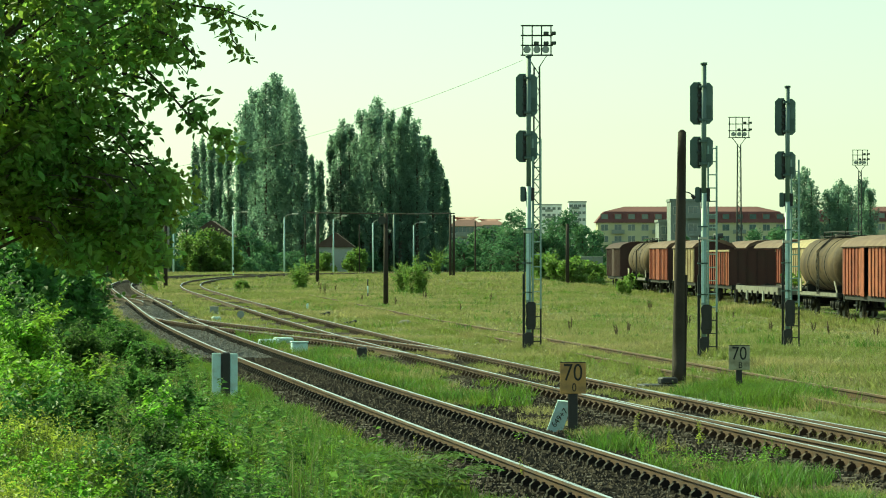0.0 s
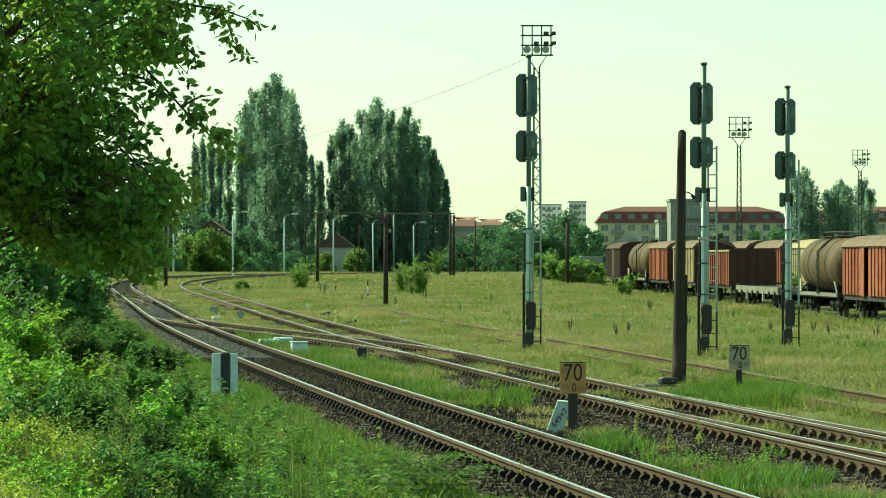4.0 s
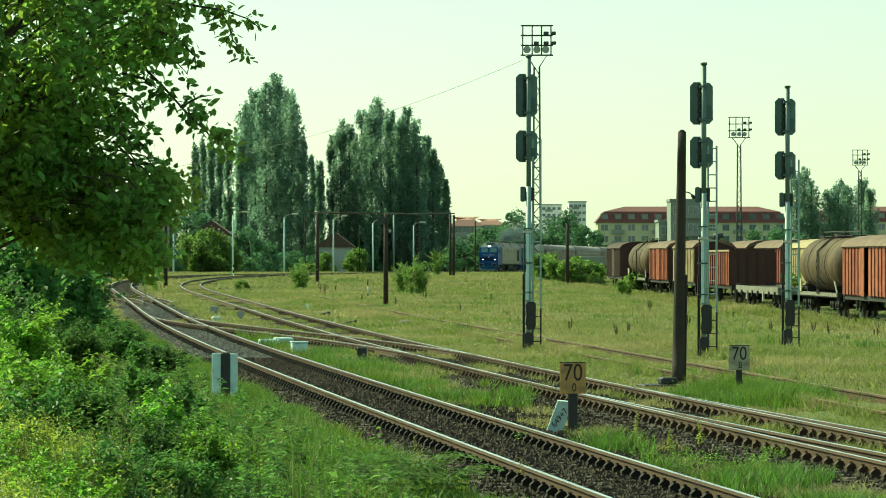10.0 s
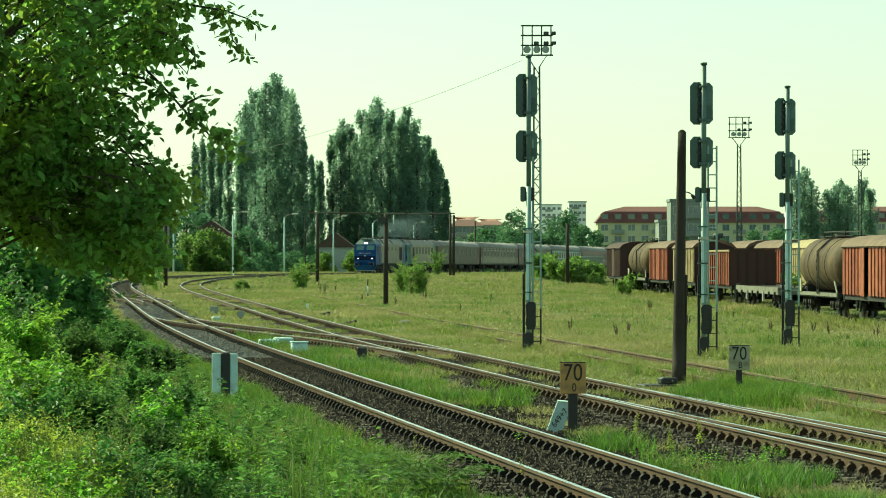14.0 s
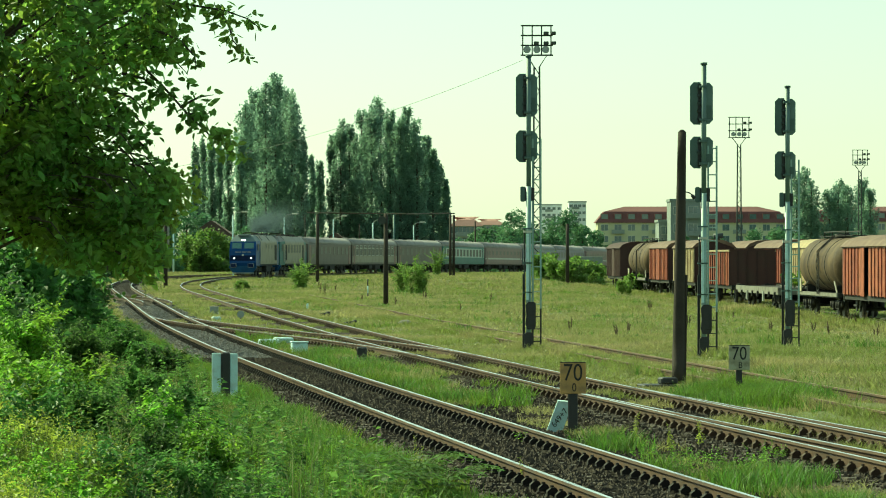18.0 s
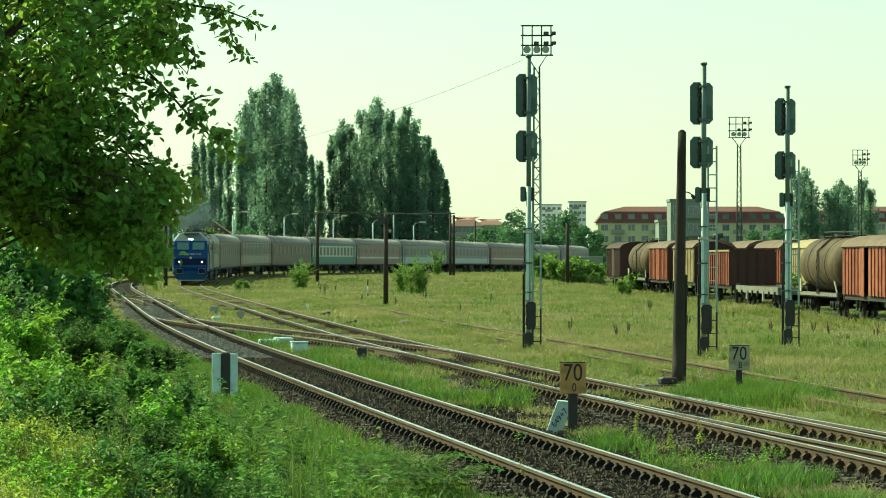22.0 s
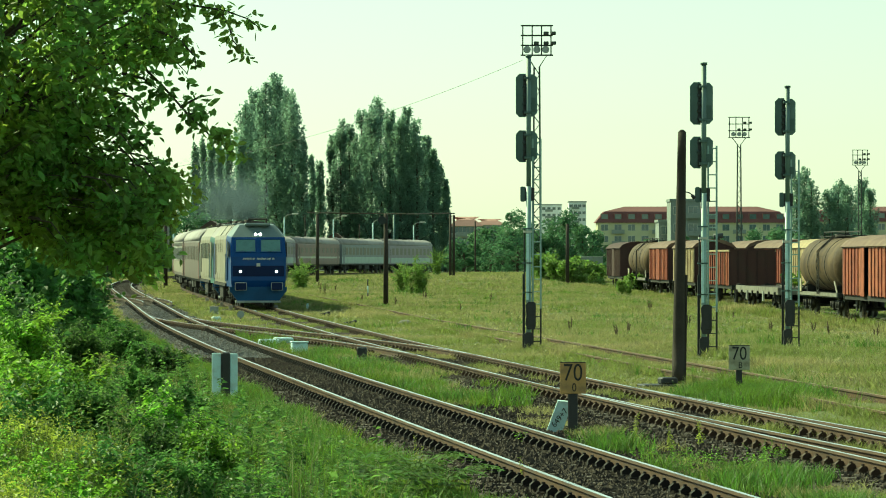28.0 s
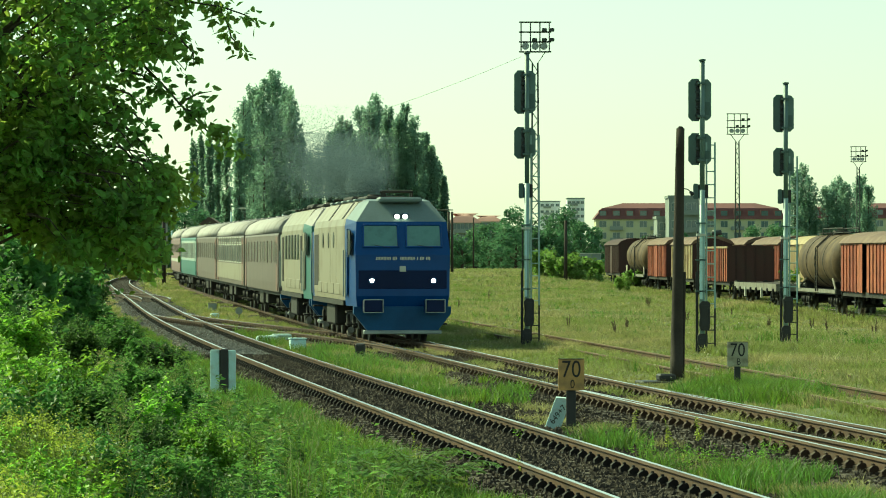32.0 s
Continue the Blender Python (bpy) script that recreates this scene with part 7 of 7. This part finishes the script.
y = np.interp(i, np.arange(len(outer_line)), outer_line[:, 1])
stuff("field_grass", *blades(x, y, 0.2 + 0.06 * lumpy(x, y, 1.0), 0.03 + 0.00016 * y, 6, 0.7, True), M["grass"], "grass grown over the rails of the outer track", "grass")

# low weeds creeping over the ballast between the tracks
n = 9000
y = 34 + 90 * rng.random(n) ** 1.5
x = near_side(y) + 1.2 + 3.2 * rng.random(n)
k = (lumpy(x, y, 0.8) > np.where((y > 46) & (y < 68), 0.6, 0.05)) & (track_gap(x, y) > 1.05)
stuff("track_weeds", *blades(x[k], y[k], 0.16 * (1.2 + lumpy(x[k], y[k], 0.8)), 0.016, 7, 0.5), M["lush"], "low green weeds between the tracks", "weeds")

# tufts creeping between the rails of the worn tracks
for line, i0, i1, n in ((main_line, 17, 60, 2600), (fork_line, 1, 38, 1600), (cross_line, 1, 38, 1800)):
    i = rng.uniform(i0, i1, n)
    x = np.interp(i, np.arange(len(line)), line[:, 0]) + rng.uniform(-0.62, 0.62, n)
    y = np.interp(i, np.arange(len(line)), line[:, 1])
    k = lumpy(x, y, 0.5) > 0.15
    stuff("rail_grass", *blades(x[k], y[k], 0.13 * (1 + 0.5 * lumpy(x[k], y[k], 0.5)), 0.014, 6, 0.6), M["grass"], "short tufts of grass between worn rails", "grass")

# bright mound of fresh grass round the grey speed board and the pole
n = 2600
x, y = rng.normal(5.75, 0.6, n), rng.normal(68.0, 1.7, n)
k = track_gap(x, y) > 1.5
stuff("mound_grass", *blades(x[k], y[k], 0.3 * (1 + 0.4 * lumpy(x[k], y[k], 0.6)), 0.014, 6, 0.45), M["lush"], "fresh bright grass mound round the speed board", "grass")

# lush verge between the near track and the bank
n = 9000
y = rng.uniform(30, 150, n) ** 1.0
x = near_side(y) - 1.7 - np.abs(rng.normal(0, 1.0, n))
stuff("verge_grass", *blades(x, y, 0.2 * (1 + 0.5 * lumpy(x, y, 1.2)), 0.013, 6), M["lush"], "lush bright green verge grass", "grass")


def weeds(n, y0, y1, off0, off1, h, size, mat, label, per=26):
    """Upright plants: leaves set round a stem, smaller towards the top."""
    y = y0 + (y1 - y0) * rng.random(n) ** 1.4
    x = near_side(y) - (off0 + (off1 - off0) * rng.random(n))
    patch = lumpy(x, y, 0.7)
    hh = h * rng.uniform(0.45, 1.25, n) * (1 + 0.45 * patch)
    z = lay(x, y)
    k = np.repeat(np.arange(n), per)
    f = np.tile(np.linspace(0.12, 1.0, per), n) + rng.normal(0, 0.03, len(k))
    ang = np.tile(np.arange(per) * 2.4, n) + rng.uniform(0, 6.28, n)[k]
    L = size * (1.35 - 0.9 * f) * rng.uniform(0.7, 1.3, len(k)) * np.sqrt(hh[k] / h)
    d = np.stack([np.cos(ang), np.sin(ang), rng.uniform(-0.25, 0.75, len(k))], 1)
    d /= np.linalg.norm(d, axis=1)[:, None]
    w = np.stack([-np.sin(ang), np.cos(ang), rng.normal(0, 0.35, len(k))], 1) * (L * 0.28)[:, None]
    sway = rng.normal(0, 0.12, (n, 2))[k] * (f * hh[k])[:, None]
    P = np.stack([x[k] + sway[:, 0], y[k] + sway[:, 1], z[k] + f * hh[k]], 1)
    tip = P + d * L[:, None]
    tip[:, 2] -= 0.25 * L
    mid = P + d * L[:, None] * 0.5
    V = np.stack([P, mid + w, tip, mid - w], 1)
    i = np.arange(len(k))[:, None] * 4
    F = np.concatenate([i + [0, 1, 2], i + [0, 2, 3]], 1).reshape(-1, 3)
    stuff("weeds", V.reshape(-1, 3), F, M[mat], label, "weeds")


weeds(600, 30, 75, 2.3, 5.5, 0.26, 0.1, "bush", "leafy green weeds on the bank", 26)
weeds(500, 34, 110, 3.0, 9.5, 0.6, 0.12, "bush", "tall dark leafy weeds along the bank", 34)
weeds(300, 30, 48, 5.0, 9.0, 0.6, 0.06, "straw", "yellowish flowering weeds on the bank", 34)
n = 900
y = 30 + 40 * rng.random(n) ** 1.3
x = near_side(y) - 3.4 - 6.0 * rng.random(n)
k = lumpy(x, y, 0.9) > 0.3
x, y = x[k], y[k]
stuff("bank_grass", *blades(x, y, 0.5 * (1 + 0.5 * lumpy(x, y, 0.9)), 0.011, 6, 0.28), M["lush"], "long bright grass on the bank", "grass")
stuff("bank_seed_grass", *blades(x[:160], y[:160], 0.65 * (1 + 0.5 * lumpy(x[:160], y[:160], 0.9)), 0.008, 3, 0.2), M["seed"], "long seeding grass on the bank", "grass")
def stem_leaves(stems, size, gap, droop=0.3):
    """Leaves in pairs along stems, smaller towards the tip, each folded along its rib."""
    B, D, S, W = [], [], [], []
    for pts in stems:
        A = np.array([tuple(q) for q in pts])
        L = float(np.linalg.norm(A[-1] - A[0]))
        n = max(5, int(L / gap))
        u = np.linspace(0.12, 1.0, n)
        base = np.stack([np.interp(u, np.linspace(0, 1, len(A)), A[:, i]) for i in range(3)], 1)
        ang = rng.uniform(0, 6.28) + np.arange(n) * 1.57 + rng.normal(0, 0.35, n)
        for flip in (0, math.pi):
            d = np.stack([np.cos(ang + flip), np.sin(ang + flip), rng.uniform(-0.15, 0.6, n) - droop], 1)
            d /= np.linalg.norm(d, axis=1)[:, None]
            B.append(base + rng.normal(0, 0.008, (n, 3))), D.append(d), S.append(size * (1.25 - 0.8 * u) * rng.uniform(0.65, 1.3, n))
            W.append(np.stack([-np.sin(ang + flip), np.cos(ang + flip), rng.normal(0, 0.3, n)], 1))
    B, D, W, S = np.concatenate(B), np.concatenate(D), np.concatenate(W), np.concatenate(S)[:, None]
    mid = B + D * S * 0.5
    tip = B + D * S
    tip[:, 2] -= 0.3 * S[:, 0]
    up_ = np.array((0, 0, 0.06)) * S
    V = np.stack([B, mid + W * S * 0.3 + up_, tip, mid - W * S * 0.3 + up_], 1).reshape(-1, 3)
    i = np.arange(len(B))[:, None] * 4
    return V, np.concatenate([i + [0, 1, 2], i + [0, 2, 3]], 1).reshape(-1, 3)


def stem_plant(name, label, category, group, x, y, w, h, mat, size, count, gap=0.045, splay=1.0):
    """Many leaning stems from one root patch, each clad in leaves; tops at uneven heights."""
    t = thing(name, label, category, pose(x, y, float(lay(x, y)) - 0.06), group=group)
    bm, stems = bmesh.new(), []
    for k in range(count):
        r, a = 0.5 * w * math.sqrt(rng.random()), rng.uniform(0, 6.28)
        foot = Vector((math.cos(a) * r * 0.7, math.sin(a) * r * 0.7, 0))
        hh = h * rng.uniform(0.45, 1.1) * (1.05 - 0.45 * (2 * r / w) ** 2)
        lean = Vector((math.cos(a), math.sin(a), 0)) * hh * 0.35 * splay * rng.random() + Vector((rng.normal(0, 0.1), rng.normal(0, 0.1), 0)) * hh
        tip = foot + lean + Vector((0, 0, hh))
        mid = foot.lerp(tip, 0.55) - lean * 0.22
        pts = [foot, mid, tip]
        stems.append(pts)
        limb(bm, pts, 0.003 + 0.004 * h, 0.002, n=3)
        if h > 0.8:
            for b in range(3):
                q = mid.lerp(tip, rng.uniform(0.0, 0.7))
                z = q + Vector((rng.normal(0, 0.16), rng.normal(0, 0.16), rng.uniform(0.06, 0.24))) * h
                stems.append([q, q.lerp(z, 0.5) + Vector((0, 0, 0.02)), z])
    tagged(part("stem", bm, M["stalk"], t), kind="stuff")
    V, F = stem_leaves(stems, size, gap)
    tagged(part("foliage", mesh_np("foliage", V, F, M[mat]), None, t), kind="stuff")
    return t


UNDERGROWTH = {"weed": "fresh green leafy shrub on the bank", "bush": "mid-green leafy undergrowth on the bank", "briar": "undergrowth on the bank, leaves darkened as shade pockets", "straw": "yellowish leafy weeds on the bank"}


def thicket(px, down, h, w, mat, size, count=30):
    """Undergrowth h tall, standing where its top lies so many small view steps to the side and below the level line."""
    d = 40.0
    for _ in range(6):
        d = (2.465 - h * 0.9 - float(lay(at_px(px, d), d))) / (down * PIX)
    stem_plant("undergrowth_bush", UNDERGROWTH[mat], "bush", "undergrowth", at_px(px, d), d, w, h, mat, size * (1.15 if mat == "straw" else 1.55), count, gap=0.042)


for x, y, w, h in SAPLINGS:
    stem_plant("bush", "young bright green bush in the meadow", "bush", "bushes", x, y, w * 0.8, h * 1.25, "sapling", 0.19, 13, gap=0.075, splay=0.8)



def dock_weed(px, down, h):
    """A dead dock: a few dry stalks with knobbly brown seed spikes."""
    x, y = ground_at(px, down)
    t = thing("dock_weed", "dry brown dock stalks standing in the meadow", "weed", pose(x, y, float(lay(x, y)) - 0.03), group="dock weeds")
    for k in range(int(rng.integers(2, 5))):
        bm = bmesh.new()
        a = rng.uniform(0, 6.28)
        tip = Vector((math.cos(a) * 0.2 * h, math.sin(a) * 0.2 * h, h * rng.uniform(0.65, 1.05)))
        foot = Vector((math.cos(a) * 0.04, math.sin(a) * 0.04, 0))
        limb(bm, [foot, foot.lerp(tip, 0.5) + Vector((0, 0, 0.03)), tip], 0.012, 0.006, n=4)
        for j in range(7):
            q = foot.lerp(tip, 0.42 + 0.08 * j)
            rod(bm, q, q + Vector((rng.normal(0, 0.03), rng.normal(0, 0.03), 0.075)), 0.026 * (1.1 - 0.08 * j), 0.008, n=5)
        tagged(part("stalk", bm, M["drystalk"], t), kind="stuff")


for px_, dn, h in ((568, 62, 0.9), (575, 64, 0.8), (592, 60, 0.7), (640, 76, 0.5), (700, 84, 0.5), (752, 72, 0.6), (812, 96, 0.5), (868, 78, 0.6), (1094, 142, 0.7), (1110, 134, 0.55), (1150, 92, 0.6), (1218, 120, 0.5), (1300, 100, 0.6), (1366, 128, 0.45), (1400, 96, 0.7), (1470, 132, 0.6), (1503, 98, 0.95), (1516, 100, 0.8), (1532, 97, 0.9), (1010, 128, 0.5), (930, 108, 0.5), (1260, 84, 0.6), (1440, 110, 0.5), (1550, 118, 0.6)):
    dock_weed(px_, dn, h)
# low dark herb patches in the meadow
for px_, dn, w in ((1120, 142, 1.1), (1490, 138, 0.7), (1246, 122, 0.6), (1388, 84, 0.9), (850, 96, 0.8), (1500, 96, 0.8), (690, 70, 1.2), (1060, 104, 0.8), (1180, 74, 1.0), (980, 92, 0.7)):
    x, y = ground_at(px_, dn)
    stem_plant("herb_patch", "low dark green herb patch in the meadow grass", "weeds", "herb patches", x, y, w, 0.28, "bush", 0.1, 26, gap=0.05, splay=1.4)

# far end of the bank under the trees, dark and dense
for x, y, w, h, c in ((-8.8, 66, 3.0, 2.4, 3600), (-9.4, 78, 3.2, 2.9, 3800), (-10.4, 92, 3.4, 3.2, 4000), (-12.0, 106, 3.8, 3.6, 4200), (-13.8, 122, 4.2, 4.0, 4200), (-15.8, 140, 4.4, 4.4, 4200), (-18.2, 160, 4.6, 4.8, 4000), (-21.6, 190, 4.6, 5, 4000), (-25.6, 225, 5, 5.5, 4000), (-29.5, 260, 5, 6.0, 4000)):
    bush(x, y, w, h, c, mat="briar" if y < 130 else "bush", size=0.1 if y < 75 else 0.14, label="thick dark green undergrowth on the bank", name="undergrowth_bush", group="undergrowth")
# shrubs stepping down along the bank towards the track
for px_, dn, h_, mat_, sz in ((15, 50, 1.6, "weed", 0.078), (48, 82, 1.4, "weed", 0.072), (-15, 60, 1.5, "weed", 0.078), (28, 110, 1.2, "bush", 0.065), (0, 135, 1.1, "weed", 0.065), (70, 130, 1.15, "briar", 0.07),
                              (100, 122, 1.2, "briar", 0.08), (132, 112, 1.15, "bush", 0.08), (165, 106, 1.1, "bush", 0.08), (198, 110, 1.05, "bush", 0.08), (228, 116, 0.95, "briar", 0.08), (60, 160, 1.1, "weed", 0.08), (110, 150, 1.1, "weed", 0.08), (150, 142, 1.05, "bush", 0.08), (188, 146, 1.0, "weed", 0.08), (222, 148, 0.95, "bush", 0.075), (255, 140, 0.9, "bush", 0.08), (285, 146, 0.8, "briar", 0.075),
                              (30, 190, 1.0, "bush", 0.075), (85, 188, 1.0, "briar", 0.075), (130, 182, 1.0, "bush", 0.075), (172, 180, 0.95, "weed", 0.075), (212, 184, 0.9, "weed", 0.07), (250, 178, 0.85, "bush", 0.07), (290, 184, 0.8, "weed", 0.07), (325, 188, 0.7, "bush", 0.07), (60, 222, 0.95, "briar", 0.07), (110, 220, 0.95, "weed", 0.07), (155, 216, 0.9, "bush", 0.07), (200, 220, 0.9, "weed", 0.07), (240, 214, 0.85, "bush", 0.07), (280, 220, 0.8, "weed", 0.065), (320, 224, 0.7, "briar", 0.065), (358, 226, 0.6, "bush", 0.06),
                              (170, 252, 0.8, "briar", 0.065), (212, 256, 0.8, "briar", 0.065), (252, 250, 0.8, "bush", 0.065), (295, 256, 0.75, "weed", 0.06), (338, 258, 0.65, "bush", 0.06), (378, 262, 0.6, "weed", 0.06), (415, 268, 0.5, "weed", 0.055), (190, 290, 0.75, "briar", 0.06), (232, 292, 0.75, "briar", 0.06), (275, 290, 0.75, "briar", 0.06), (318, 294, 0.7, "bush", 0.06), (360, 298, 0.65, "weed", 0.055), (402, 302, 0.55, "bush", 0.055), (445, 304, 0.45, "weed", 0.05),
                              (215, 328, 0.7, "briar", 0.055), (258, 330, 0.7, "briar", 0.055), (300, 330, 0.7, "briar", 0.055), (342, 334, 0.65, "bush", 0.055), (385, 336, 0.6, "weed", 0.05), (428, 340, 0.5, "bush", 0.05), (470, 342, 0.45, "weed", 0.05), (240, 366, 0.65, "bush", 0.05), (285, 368, 0.65, "briar", 0.05), (330, 370, 0.65, "briar", 0.05), (372, 372, 0.6, "weed", 0.05), (415, 374, 0.5, "weed", 0.05), (460, 376, 0.45, "weed", 0.05), (505, 378, 0.4, "weed", 0.05),
                              (225, 405, 0.6, "weed", 0.05), (270, 406, 0.6, "bush", 0.05), (320, 408, 0.6, "briar", 0.05), (368, 410, 0.55, "bush", 0.05), (415, 412, 0.5, "weed", 0.05), (465, 414, 0.45, "weed", 0.05), (515, 416, 0.4, "weed", 0.05)):
    if rng.random() < 0.68 or dn < 130:
        thicket(px_ + rng.uniform(-12, 12), dn + rng.uniform(-9, 9), h_ * rng.uniform(0.85, 1.3), (0.42 + 0.42 * h_) * rng.uniform(0.8, 1.2), mat_ if dn < 240 or mat_ != "weed" or rng.random() < 0.55 else "briar", sz, 38)
# yellowish weeds with fine leaves and seed spikes, nearest
for k in range(110):
    px_ = 190 * (k * 0.618 % 1.0) - 30
    dn = 240 + 0.42 * max(0.0, px_ - 20) + 190 * (k * 0.754 % 1.0)
    thicket(px_, dn, rng.uniform(0.6, 0.95), rng.uniform(0.4, 0.7), ("straw", "straw", "straw", "weed")[k % 4], 0.044, 26)


def feather_plant(x, y, h, fronds):
    """A young plant with long feathered leaves, paired leaflets along arching ribs."""
    t = thing("feather_leaf_plant", "bright green plant with long feathered leaves", "plant", pose(x, y, float(lay(x, y)) - 0.05))
    bm, V, F = bmesh.new(), [], []
    for f in range(fronds):
        a = f * 2.4 + rng.uniform(-0.3, 0.3)
        d = Vector((math.cos(a), math.sin(a), 0))
        pts = [Vector((0, 0, h * 0.25)) + d * (h * 0.9 * u) + Vector((0, 0, h * (1.35 * u - 0.95 * u * u))) for u in np.linspace(0, 1, 9)]
        limb(bm, pts, 0.006, 0.002, n=4)
        w = Vector((-d.y, d.x, 0))
        for i, q in enumerate(pts[1:] * 2):
            u = (i % 8) / 8
            q = q + d * rng.uniform(-0.02, 0.02)
            for sd in (-1, 1):
                L = h * (0.36 - 0.18 * u) * rng.uniform(0.8, 1.1)
                tip = q + w * sd * L + d * L * 0.45 + Vector((0, 0, -0.2 * L))
                m_ = q.lerp(tip, 0.45)
                n0 = len(V)
                V += [tuple(q), tuple(m_ + d * L * 0.1), tuple(tip), tuple(m_ - d * L * 0.1)]
                F += [(n0, n0 + 1, n0 + 2, n0 + 3)]
    part("ribs", bm, M["stalk"], t)
    part("foliage", mesh_np("foliage", np.array(V), np.array(F), M["lush"]), None, t)


for x, y, h, n_ in ((-0.3, 40.0, 0.75, 12), (-0.65, 39.4, 0.65, 11), (0.08, 39.6, 0.6, 11), (-0.1, 38.6, 0.6, 10), (-0.5, 38.4, 0.55, 10)):
    feather_plant(x, y, h, n_)
CLUMP_LABEL = {"weed": "bright green leafy weed clump", "bush": "dark green leafy weed clump", "straw": "yellowish weed clump on the bank", "lush": "fresh green weed clump beside the track"}


def clump(x, y, w, h, mat, size, count=16):
    stem_plant("weed_clump", CLUMP_LABEL[mat], "weeds", "weed clumps", x, y, w, h, mat, size, count, gap=0.04)


for k in range(120):
    y = 33 + 52 * rng.random() ** 1.4
    off = 2.3 + 4.8 * rng.random() ** 0.8
    mat_ = ("lush", "weed", "weed", "bush", "straw")[int(rng.integers(0, 5))]
    clump(float(near_side(y)) - off, y, rng.uniform(0.35, 0.9), rng.uniform(0.2, 0.5) * (0.7 + 0.08 * off), mat_, float(rng.uniform(0.035, 0.06)))
for x, y in ((0.35, 37.5), (0.1, 38.6), (0.7, 36.9), (2.9, 44.0), (3.4, 46.5), (3.9, 44.8), (2.7, 48.6), (1.2, 52.0), (4.4, 47.9), (3.0, 45.2), (3.6, 45.6), (4.1, 46.6), (3.2, 47.6)):
    clump(x, y, 0.5, 0.3, "weed" if y > 44 else "bush", 0.055, 18)

# spires of tall single weeds beside the rails
for x, y, h in ((-0.32, 44.6, 0.55), (0.98, 42.6, 0.42), (-3.0, 55.0, 0.6), (-4.9, 64.0, 0.7), (-2.1, 50.5, 0.45), (3.2, 50.2, 0.75), (3.7, 51.5, 0.7), (2.8, 52.4, 0.6), (-5.6, 70.0, 0.6)):
    stem_plant("tall_weed", "tall slender weed spire beside the rails", "weed", "tall weeds", x, y, 0.12, h, "straw", 0.05, 3, gap=0.025, splay=0.3)
# longer grass in front of the bank and along the track edge
n = 1500
y = 33 + 45 * rng.random(n) ** 1.2
x = near_side(y) - 1.9 - 2.2 * rng.random(n) ** 1.2
k = lumpy(x, y, 0.7) > -0.1
x, y = x[k], y[k]
stuff("bank_grass", *blades(x, y, 0.3 * (1 + 0.5 * lumpy(x, y, 0.7)), 0.012, 5, 0.4), M["lush"], "long bright grass beside the near track", "grass")


# ---- loose ballast ----
def stones(x, y, z, r):
    n = len(x)
    base = np.array([[1, 0, 0], [-0.5, 0.87, 0], [-0.5, -0.87, 0], [0, 0, 0.9], [0.2, 0.1, -0.9]])
    V = base[None] * (r[:, None, None] * rng.uniform(0.6, 1.3, (n, 5, 3)))
    a = rng.uniform(0, 6.28, n)
    c, s = np.cos(a)[:, None], np.sin(a)[:, None]
    V = np.stack([V[..., 0] * c - V[..., 1] * s, V[..., 0] * s + V[..., 1] * c, V[..., 2]], -1) + np.stack([x, y, z], 1)[:, None]
    i = np.arange(n)[:, None] * 5
    F = np.concatenate([i + f for f in ([0, 1, 3], [1, 2, 3], [2, 0, 3], [1, 0, 4], [2, 1, 4], [0, 2, 4])], 1).reshape(-1, 3)
    return V.reshape(-1, 3), F


for line, y0, y1, n, mat, label in ((near_line, 31, 95, 34000, "stone", "coarse brown ballast stones"), (near_line, 95, 190, 12000, "gravel", "fresh grey ballast stones"), (main_line, 36, 110, 24000, "stone", "coarse brown ballast stones")):
    y = y0 + (y1 - y0) * rng.random(n) ** 1.3
    o = np.clip(rng.normal(0, 0.95, n), -2.4, 2.4)
    x = np.interp(y, line[:, 1], line[:, 0]) + o
    z = rise(y) - 0.197 - 0.2 * np.clip(np.abs(o) - 1.5, 0, 1) / 0.75 + rng.uniform(-0.015, 0.02, n)
    stuff("ballast_stones", *stones(x, y, z, rng.uniform(0.02, 0.042, n)), M[mat], label, "ballast")

n = 16000
y = rng.uniform(44, 74, n)
a_, b_ = np.interp(y, near_line[:, 1], near_line[:, 0]), np.interp(y, main_line[:, 1], main_line[:, 0])
x = a_ + (b_ - a_) * rng.random(n)
stuff("ballast_stones", *stones(x, y, lay(x, y) - 0.02 + rng.uniform(-0.015, 0.02, n), rng.uniform(0.015, 0.04, n)), M["stone"], "scattered brown stones between the tracks", "ballast")

motions()
